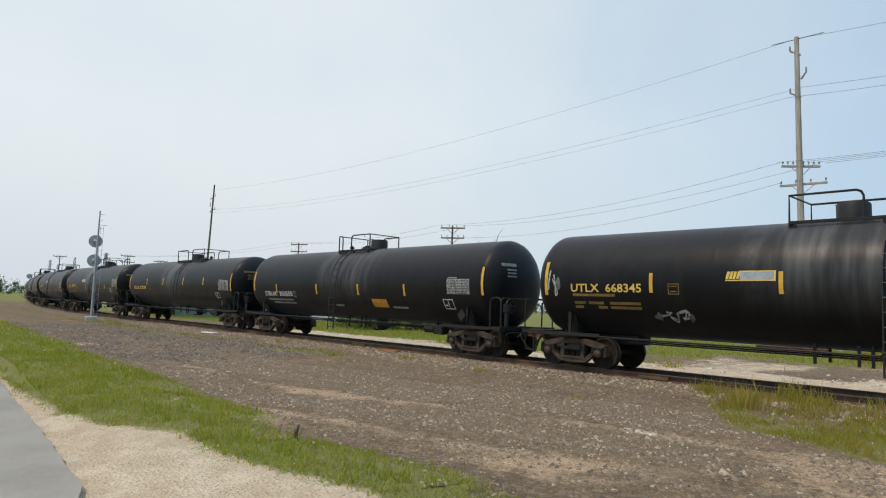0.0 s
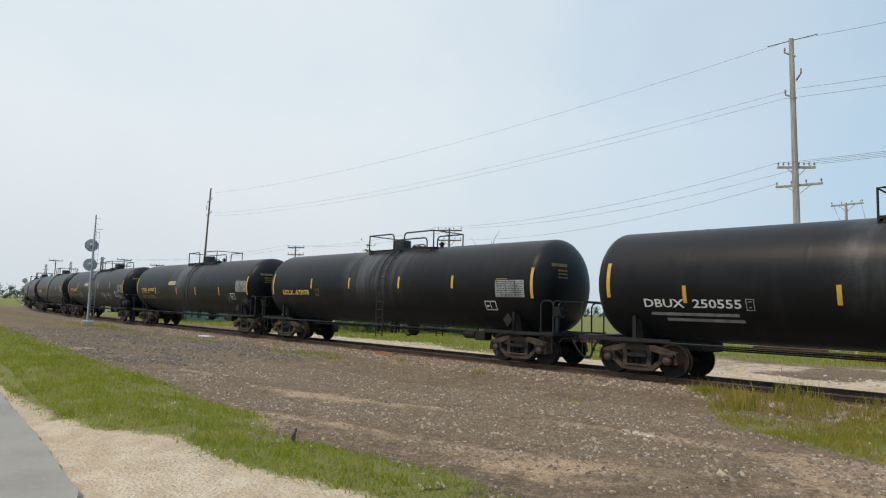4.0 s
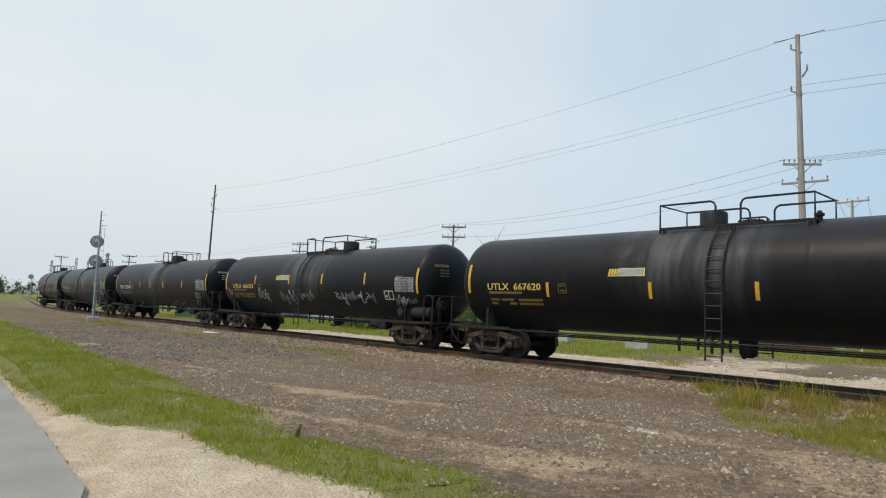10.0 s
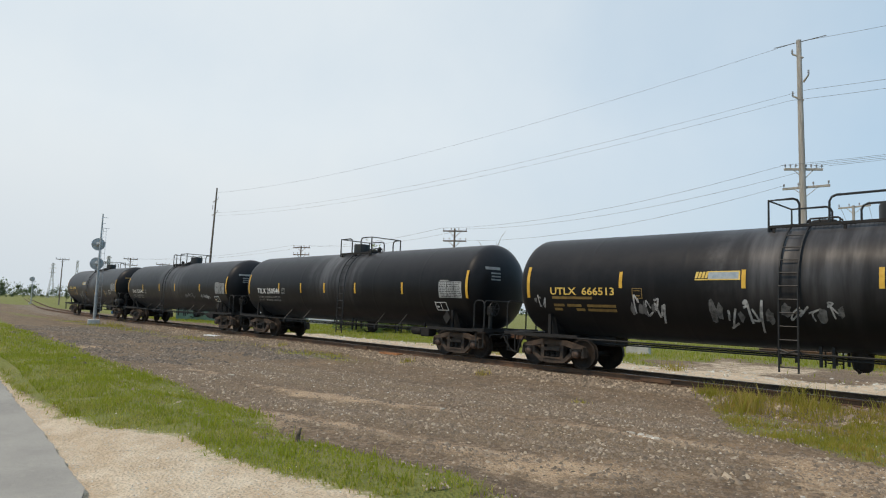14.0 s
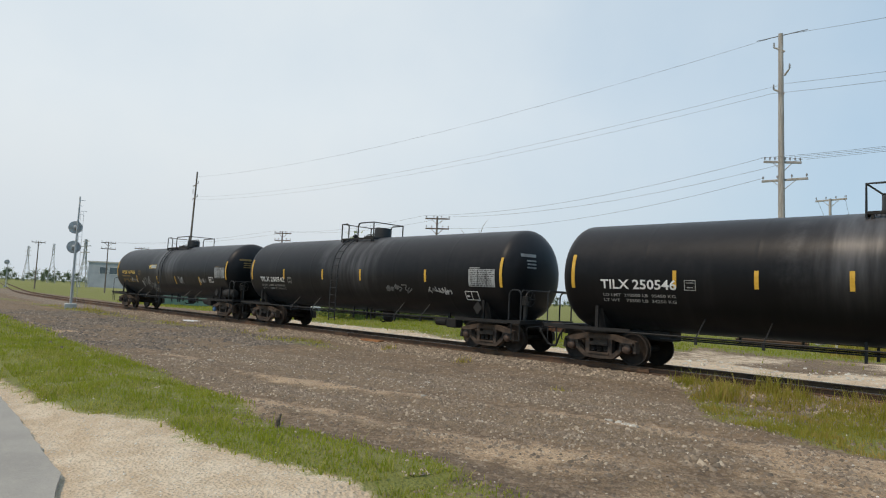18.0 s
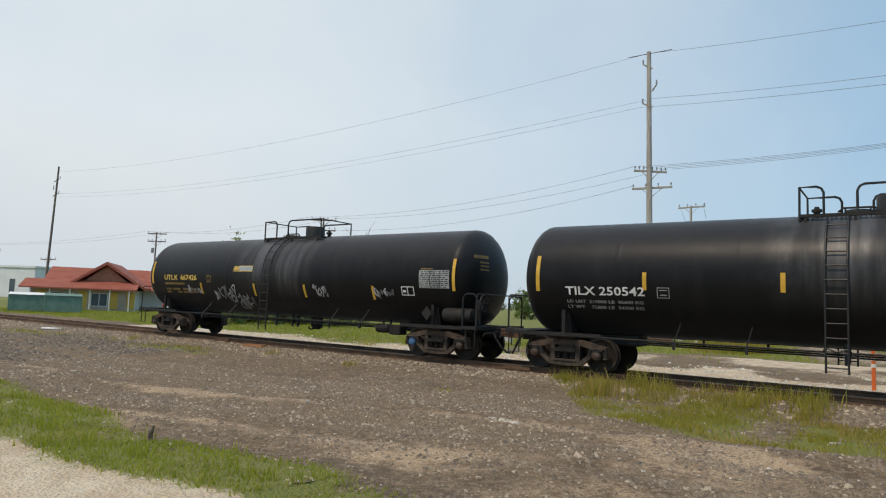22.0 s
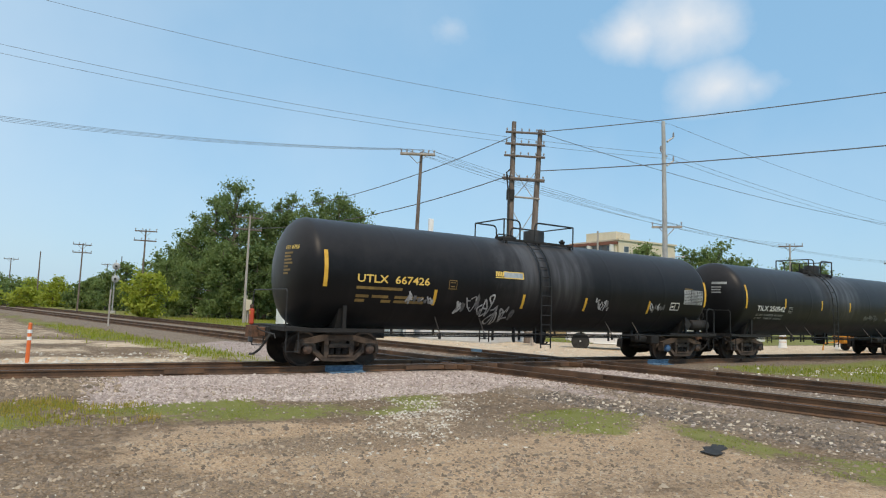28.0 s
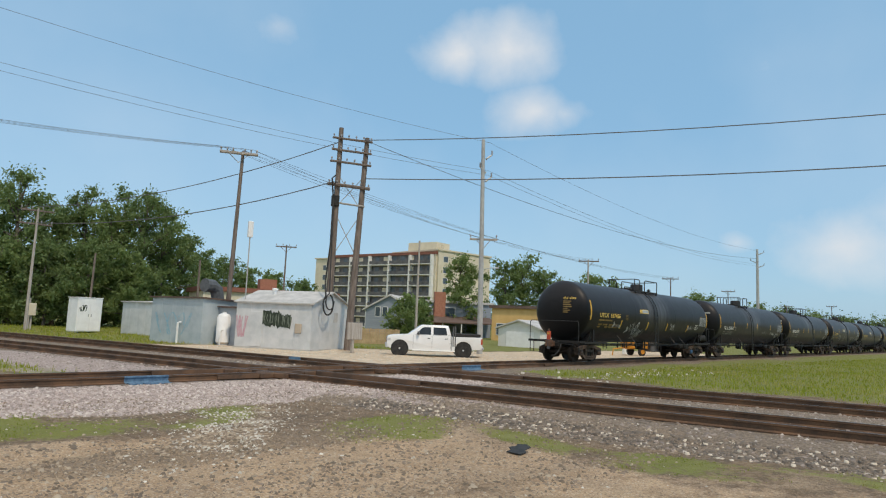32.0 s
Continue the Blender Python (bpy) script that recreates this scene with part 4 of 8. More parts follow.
def truck(car, x, blue=False):
    """A two-axle bogie under the car."""
    t = part("bogie", box(B(), -0.24, 0.24, -1.05, 1.05, 0.5, 0.72, 0.02), M_CAST, car, "rusty cast bogie")
    t.location = (x, 0, 0)
    for s in (-1, 1):
        f = part("side_frame", side_frame_mesh(), M_CAST, t)
        f.location = (0, s * 1.02, 0)
        sp = part("spring", spring_mesh(), M_IRON, t)
        sp.location = (0, s * 1.02, 0)
        for x in (-0.2, 0.2):
            other = new("spring", sp.data)
            other.parent = t
            other.location = (x, s * 1.02, 0)
        for ax in (-0.89, 0.89):
            cap = part("bearing_cap", lathe(B(), [(0.0, 0.13), (s * 0.12, 0.125), (s * 0.15, 0.09), (s * 0.17, 0.04)], "y", 14), M_BLUE if blue and ax < 0 and s < 0 else M_BEAR, t)
            cap.location = (ax, s * 1.04, 0.457)
            sh = part("brake_shoe", prism(B(), [(0.0, 0.3), (0.07, 0.3), (0.09, 0.45), (0.07, 0.6), (0.0, 0.6)], -0.05, 0.05), M_IRON, t)
            sh.location = (ax - math.copysign(0.57, ax), s * 0.72, 0)
    for ax in (-0.89, 0.89):
        w = part("wheelset", wheelset_mesh(), M_WHEEL, t, "steel wheels on an axle", True)
        w.location = (ax, 0, 0.457)
    return t


def end_gear(car, s):
    """Draft sill, platform, handrails, coupler, hose and pipes at one end; s is -1 or 1."""
    part("draft_sill", box(box(B(), min(s * 5.4, s * 8.85), max(s * 5.4, s * 8.85), -0.35, 0.35, 0.72, 1.0, 0.02), min(s * 6.8, s * 7.5), max(s * 6.8, s * 7.5), -1.35, 1.35, 0.86, 1.0, 0.02), M_IRON, car)
    bm = box(B(), min(s * 8.2, s * 8.78), max(s * 8.2, s * 8.78), -1.42, 1.42, 1.0, 1.03)
    box(bm, min(s * 8.74, s * 8.80), max(s * 8.74, s * 8.80), -1.45, 1.45, 0.93, 1.04)
    box(bm, min(s * 6.0, s * 8.77), max(s * 6.0, s * 8.77), -1.46, -1.40, 0.94, 1.02)
    box(bm, min(s * 6.0, s * 8.77), max(s * 6.0, s * 8.77), 1.40, 1.46, 0.94, 1.02)
    part("end_platform", bm, M_IRON, car)
    bm = B()
    prism(bm, [(-1.0, 1.0), (-1.25, 1.75), (-1.05, 1.6), (-0.5, 1.02), (0.5, 1.02), (1.05, 1.6), (1.25, 1.75), (1.0, 1.0)], s * 7.0, s * 7.25, "yz")
    for y in (-1.28, 1.28):
        box(bm, s * 7.12 - 0.05, s * 7.12 + 0.05, y - 0.02, y + 0.05, 0.98, 1.62)
    part("saddle", bm, M_IRON, car)
    for y in (-1.38, 1.38):
        x0, x1 = s * 8.28, s * 8.75
        if s < 0:
            part("grab_post", tube(B(), [(x1, y, 1.0), (x1, y, 1.9)], 0.02), M_PIPE, car)
            part("sill_step", tube(B(), [(-8.4, y, 0.95), (-8.4, y, 0.42), (-8.72, y, 0.42), (-8.72, y, 0.95)], 0.02), M_PIPE, car)
            continue
        bm = tube(B(), [(x0, y, 1.0), (x0, y, 1.85), (x0 + s * 0.06, y, 1.95), (x0 + s * 0.14, y, 1.98), (x1 - s * 0.14, y, 1.98), (x1 - s * 0.06, y, 1.95), (x1, y, 1.85), (x1, y, 1.0)], 0.026)
        part("end_handrail", bm, M_PIPE, car)
        bm = B()
        for yy in (y,):
            tube(bm, [(s * 8.4, yy, 0.95), (s * 8.4, yy, 0.42), (s * 8.72, yy, 0.42), (s * 8.72, yy, 0.95)], 0.02)
        part("sill_step", bm, M_PIPE, car)
    part("end_rail", tube(B(), [(s * 8.75, -1.38, 1.9), (s * 8.75, -1.3, 1.98), (s * 8.75, 1.3, 1.98), (s * 8.75, 1.38, 1.9)], 0.02), M_PIPE, car)
    bm = box(B(), min(s * 8.8, s * 9.12), max(s * 8.8, s * 9.12), -0.12, 0.12, 0.74, 0.98, 0.02)
    prism(bm, [(s * 9.05, -0.16), (s * 9.22, -0.2), (s * 9.3, -0.06), (s * 9.24, 0.02), (s * 9.3, 0.12), (s * 9.2, 0.2), (s * 9.05, 0.16)], 0.73, 1.02, "xy")
    part("coupler", bm, M_KNUCKLE, car, "rusty brown knuckle coupler")
    part("brake_hose", tube(B(), [(s * 8.8, -0.45, 0.85), (s * 8.92, -0.47, 0.66), (s * 9.06, -0.4, 0.42), (s * 9.18, -0.3, 0.30), (s * 9.252, -0.2, 0.29)], 0.032), M_TYRE, car)
    part("uncoupling_lever", tube(B(), [(s * 9.0, -1.4, 0.75), (s * 9.0, -1.3, 0.85), (s * 9.02, -0.3, 0.9), (s * 9.12, -0.1, 1.0)], 0.016), M_PIPE, car)


def top_gear(car, x0, x1, gap, man, ladder, hatch):
    """Platform on the crown, its rails, the dome, the hatch, and the ladder on the road side."""
    z, half = 3.97, 0.78
    for y in (-half, half):
        part("platform_beam", box(B(), x0, x1, y - 0.035, y + 0.035, z - 0.07, z), M_IRON, car)
        for x in (x0 + 0.12, (x0 + x1) / 2, x1 - 0.12):
            part("platform_support", box(B(), x - 0.03, x + 0.03, y - 0.025, y + 0.025, 3.72, z - 0.06), M_IRON, car)
    for x in (x0, x1):
        part("platform_beam", box(B(), x - 0.035, x + 0.035, -half + 0.036, half - 0.036, z - 0.07, z), M_IRON, car)
    n = int((x1 - x0) / 0.09)
    for y in (-0.58, 0.58):
        bm = B()
        for k in range(n):
            x = x0 + (x1 - x0) * (k + 0.5) / n
            box(bm, x - 0.012, x + 0.012, y - 0.16, y + 0.16, z - 0.03, z)
        for dy in (-0.15, 0.15):
            box(bm, x0 + 0.04, x1 - 0.04, y + dy - 0.01, y + dy + 0.01, z - 0.028, z - 0.002)
        part("platform_grating", bm, M_IRON, car)
    top = z + 0.62
    for y in (-0.79, 0.79):
        g = gap if y < 0 else gap + 0.25
        bm = tube(B(), [(x0, y, z - 0.15), (x0, y, top), (g - 0.14, y, top), (g - 0.05, y, top - 0.04), (g, y, top - 0.14), (g, y, z)], 0.029)
        part("platform_rail", bm, M_PIPE, car)
        q = g + 0.64
        bm = tube(B(), [(q, y, z), (q, y, top - 0.14), (q + 0.05, y, top - 0.04), (q + 0.14, y, top), (x1, y, top), (x1, y, z - 0.15)], 0.029)
        part("platform_rail", bm, M_PIPE, car)
    for x in (x0, x1):
        part("platform_rail", tube(B(), [(x, -0.79, top), (x, 0.79, top)], 0.022), M_PIPE, car)
    dome = part("dome_housing", lathe(B(), [(3.9, 0.36), (4.36, 0.36), (4.41, 0.34), (4.43, 0.2), (4.435, 0.02)], "z", 24, (man, 0, 0)), M_PIPE, car, "black cylindrical valve housing", True)
    lid = lathe(B(), [(3.93, 0.33), (4.06, 0.33), (4.07, 0.29), (4.12, 0.27), (4.14, 0.1), (4.145, 0.02)], "z", 20, (hatch, 0, 0))
    for k in range(8):
        a = k * math.pi / 4
        tube(lid, [(hatch + 0.34 * math.cos(a), 0.34 * math.sin(a), 4.0), (hatch + 0.34 * math.cos(a), 0.34 * math.sin(a), 4.13)], 0.02, 5)
    tube(lid, [(hatch - 0.4, 0, 4.1), (hatch - 0.3, 0, 4.19), (hatch + 0.3, 0, 4.19), (hatch + 0.4, 0, 4.1)], 0.025, 5)
    part("hatch", lid, M_IRON, car)
    part("relief_valve", lathe(B(), [(3.95, 0.07), (4.07, 0.07), (4.08, 0.11), (4.14, 0.11), (4.15, 0.06), (4.2, 0.05)], "z", 12, (x1 - 0.05 if man < x1 - 0.6 else x0 + 0.3, -0.3, 0)), M_IRON, car)
    for s in (-1, 1):
        for x in (ladder, ladder + 0.41):
            bm = B()
            pts = [(x, s * 0.72, 3.95)]
            for a in (62, 50, 38, 26, 14, 2):
                pts.append((x, s * 1.6 * math.cos(radians(a)), ZC + 1.6 * math.sin(radians(a))))
            pts += [(x, s * 1.62, 1.8), (x, s * 1.62, 0.5)]
            tube(bm, pts, 0.024, 5)
            part("ladder_rail", bm, M_PIPE, car)
        for k in range(11):
            z = 0.62 + k * 0.305
            y = 1.62 if z < ZC else math.sqrt(max(1.6 ** 2 - (z - ZC) ** 2, 0.1))
            part("rung", tube(B(), [(ladder, s * y, z), (ladder + 0.41, s * y, z)], 0.016, 5), M_PIPE, car)
        bm = tube(B(), [(ladder - 0.06, s * 1.56, 0.93), (ladder, s * 1.62, 1.02), (ladder + 0.2, s * 1.64, 0.95), (ladder + 0.41, s * 1.62, 1.02), (ladder + 0.47, s * 1.56, 0.93)], 0.02)
        part("ladder_brace", bm, M_PIPE, car)


def tank_car(spec):
    """A black tank car, origin on the rails under its middle; the road side is -y."""
    car = empty("tank_car", Matrix(), spec["label"], "tank car", "tank cars of the train")
    left = [(-HALF + 0.62 * (1 - math.sin(radians(90 - a))), max(0.02, R * math.sin(radians(a)) ** 0.8)) for a in (1, 12, 24, 36, 48, 60, 72, 82, 90)]
    prof = left + [(-HALF + 0.75, R), (-HALF + 0.9, R)]
    for x in (-5.6, -2.75, 0.0, 2.75, 5.6):
        prof += [(x - 0.10, R), (x - 0.07, R), (x - 0.015, R + 0.004), (x + 0.015, R + 0.004), (x + 0.07, R), (x + 0.10, R)]
    prof += [(HALF - 0.9, R), (HALF - 0.75, R)] + [(-x, r) for x, r in left[::-1]]
    part("tank", lathe(B(), prof, "x", 56, (0, 0, ZC)), TANKS[spec["paint"]], car, "black tank shell, fade and upper sheen put into its colour", True)
    for s in (-1, 1):
        end_gear(car, s)
        truck(car, s * 7.15, spec.get("blue_cap") and s > 0)
        y = s * 1.44
        part("side_pipe", tube(B(), [(-8.3, y, 0.93), (-6.0, y, 0.935), (0, y, 0.93), (6.0, y, 0.935), (8.3, y, 0.93)], 0.024), M_PIPE, car)
        for x in (-4.2, -2.6, 2.9, 4.3) if spec.get("struts") else ():
            part("pipe_bracket", box(tube(B(), [(x, y, 0.93), (x + 0.06, s * 1.03, 1.41)], 0.018, 5), x - 0.03, x + 0.03, y - 0.03, y + 0.03, 0.76, 0.93), M_PIPE, car)
        part("low_pipe", tube(B(), [(-5.6, s * 0.5, 0.8), (5.6, s * 0.5, 0.8)], 0.022, 5), M_PIPE, car)
    for x in (-0.75, 0.15, 0.42, 4.9):
        for y in (-0.57, 0.57):
            part("hanger", box(B(), x - 0.03, x + 0.03, y - 0.03, y + 0.03, 0.62, 1.1), M_PIPE, car)
    bm = lathe(B(), [(0.55, 0.12), (0.62, 0.2), (0.72, 0.22), (1.05, 0.24)], "z", 14, (0.85, 0, 0))
    tube(bm, [(0.85, 0, 0.6), (0.85, -0.3, 0.55), (0.85, -0.42, 0.62)], 0.03, 6)
    part("bottom_outlet", bm, M_IRON, car)
    if spec.get("reservoir"):
        part("air_reservoir", lathe(B(), [(7.45, 0.08), (7.5, 0.19), (7.56, 0.21), (7.98, 0.21), (8.0, 0.22), (8.02, 0.21), (8.44, 0.21), (8.5, 0.19), (8.55, 0.08)], "x", 18, (0, -1.15, 1.34)), M_IRON, car, "black cylindrical air reservoir", True)
    part("brake_cylinder", box(lathe(B(), [(4.6, 0.1), (4.65, 0.15), (5.15, 0.15), (5.2, 0.06), (5.7, 0.05)], "x", 12, (0, -0.9, 0.8)), 5.3, 5.75, -1.15, -0.75, 0.62, 0.92, 0.03), M_IRON, car)
    wheel = tube(B(), [(8.62, -0.75 + 0.24 * math.cos(a), 1.72 + 0.24 * math.sin(a)) for a in (2 * math.pi * k / 16 for k in range(17))], 0.02, 5)
    for k in range(3):
        a = k * math.pi / 3
        tube(wheel, [(8.62, -0.75 - 0.24 * math.cos(a), 1.72 - 0.24 * math.sin(a)), (8.62, -0.75 + 0.24 * math.cos(a), 1.72 + 0.24 * math.sin(a))], 0.014, 5)
    box(wheel, 8.35, 8.6, -0.85, -0.65, 1.5, 1.8, 0.02)
    box(wheel, 8.4, 8.5, -0.8, -0.7, 1.0, 1.6)
    part("hand_brake", wheel, M_PIPE, car)
    pl = prism(B(), [(6.83, 1.36), (7.02, 1.14), (7.21, 1.36), (7.02, 1.58)], -1.46, -1.44)
    part("placard_holder", pl, M_IRON, car, "dull metal placard holder")
    top_gear(car, *spec["top"])
    # painted marks
    o = spec.get("shift", 0.0)
    for x, z0, z1, wd in spec["stripes"]:
        part("reflector_stripe", patch(B(), x + o - wd / 2, x + o + wd / 2, z0, z1), M_YEL, car, "worn yellow reflective stripe")
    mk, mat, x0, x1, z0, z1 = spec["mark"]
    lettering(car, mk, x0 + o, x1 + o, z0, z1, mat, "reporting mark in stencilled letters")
    small = M_OTXT if mat is M_YTXT else M_GTXT
    for k, (a, b) in enumerate(spec["lines"]):
        for u, v in b:
            part("small_lettering", patch(B(), u + o, v + o, a, a + 0.075), small, car, "faint stencilled line")
    for text, u, v, a, b in spec.get("weights", ()):
        lettering(car, text, u + o, v + o, a, b, M_GTXT, "small stencilled weight line", "small_lettering")
    if "badge" in spec:
        u, v, a, b = spec["badge"]
        part("badge", patch(B(), u + o + 0.36, v + o - 0.04, a + 0.03, b - 0.02, 0.009), M_PALEBLUE, car, "pale blue and yellow painted badge")
        bm = B()
        patch(bm, u + o + 0.02, v + o, a, a + 0.03, 0.011)
        patch(bm, u + o + 0.34, v + o, b - 0.02, b + 0.005, 0.011)
        patch(bm, v + o - 0.04, v + o, a, b, 0.012)
        part("badge_outline", bm, M_YTXT, car)
        bm = B()
        for k in range(4):
            patch(bm, u + o + 0.02 + k * 0.085, u + o + 0.085 + k * 0.085, a + 0.05, b - 0.01, 0.011, 0.25)
        part("badge_bars", bm, M_YTXT, car)
    u, v, a, b = spec["panel"]
    part("stencil_panel", patch(B(), u + o, v + o, a, b), M_PANEL, car, "pale grey data panel with dark rows")
    bm = B()
    rng = random.Random(spec["mark"][0])
    for k in range(9):
        z = b - 0.035 - k * (b - a - 0.05) / 8.6
        xx = u + o + rng.uniform(0.02, 0.12)
        while xx < v + o - 0.1:
            w = rng.uniform(0.03, 0.13)
            patch(bm, xx, min(xx + w, v + o - 0.03), z - 0.026, z, 0.012, 0.0, 1)
            xx += w + rng.uniform(0.02, 0.05)
    for x in (u + o + 0.36 * (v - u), u + o + 0.68 * (v - u)):
        patch(bm, x, x + 0.022, a + 0.02, b - 0.02, 0.012)
    part("panel_lettering", bm, M_TYRE, car, kind="stuff")
    part("panel_heading", patch(B(), u + o + 0.05, u + o + 0.5, b + 0.025, b + 0.06), small, car)
    u, v, a, b = spec["tag"]
    bm = B()
    for q in ((u, v, a, a + 0.03), (u, v, b - 0.03, b), (u, u + 0.03, a, b), (v - 0.03, v, a, b), ((u + v) / 2 - 0.02, (u + v) / 2 + 0.01, a, b), (u + 0.06, u + 0.18, a + 0.1, a + 0.16)):
        patch(bm, q[0] + o, q[1] + o, q[2], q[3])
    part("test_tag", bm, M_WTXT if spec.get("white_tag", True) else M_OTXT, car, "outlined white test-date box")
    if "code" in spec:
        u, v, a, b = spec["code"]
        bm = B()
        for q in ((u, v, a, a + 0.02), (u, v, b - 0.02, b), (u, u + 0.02, a, b), (v - 0.02, v, a, b), (u + 0.07, v - 0.07, a + 0.06, a + 0.09), (u + 0.05, v - 0.05, b - 0.08, b - 0.06)):
            patch(bm, q[0] + o, q[1] + o, q[2], q[3])
        part("code_box", bm, small, car, "small outlined code box")
    for u, v, a, b in spec.get("orange", ()):
        part("sticker", patch(B(), u + o, v + o, a, b), M_ORANGE, car, "orange sticker")
    for k, (u, v, a, b, n, bright) in enumerate(spec.get("scrawl", ())):
        scrawl(car, u + o, v + o, a, b, mk + str(k), M_SPRAY if bright else M_SPRAY2, M_SPRAY2, n, 0.03 if bright else 0.026)
    # marks on the heads
    for s in (-1, 1):
        bm = B()
        rows = ((0.62, 3.12), (0.42, 2.95), (0.40, 2.84), (0.42, 2.73))
        if spec.get("head_mark") and s < 0:
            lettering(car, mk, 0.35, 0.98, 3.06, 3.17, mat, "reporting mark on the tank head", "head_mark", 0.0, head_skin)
            rows = ((0.001, 3.12), (0.42, 2.96), (0.34, 2.87), (0.40, 2.78), (0.46, 2.69), (0.24, 2.60), (0.38, 2.51), (0.26, 2.42))
        for k, (w, z) in enumerate(rows):
            h = 0.05 if k == 0 else 0.025
            edge = []
            for i in range(7):
                y = -0.35 - w * i / 6
                pair = []
                for zz in (z - h, z + h):
                    sn = min(math.hypot(y, zz - ZC) / R, 1.0) ** 1.25
                    pair.append(bm.verts.new((s * (HALF - 0.62 * (1 - math.sqrt(1 - sn * sn)) + 0.012), y, zz)))
                edge.append(pair)
            for a, b in zip(edge, edge[1:]):
                bm.faces.new((a[0], b[0], b[1], a[1]))
        part("head_lettering", bm, small, car, "faint stencilled rows on the tank head")
    for ob in car.children_recursive:
        if ob.name.startswith("wheelset"):
            WHEELSETS.append(ob)
    return car


def side_marks(xs, z0, z1, w=0.10):
    return [(x, z0, z1, w) for x in xs]


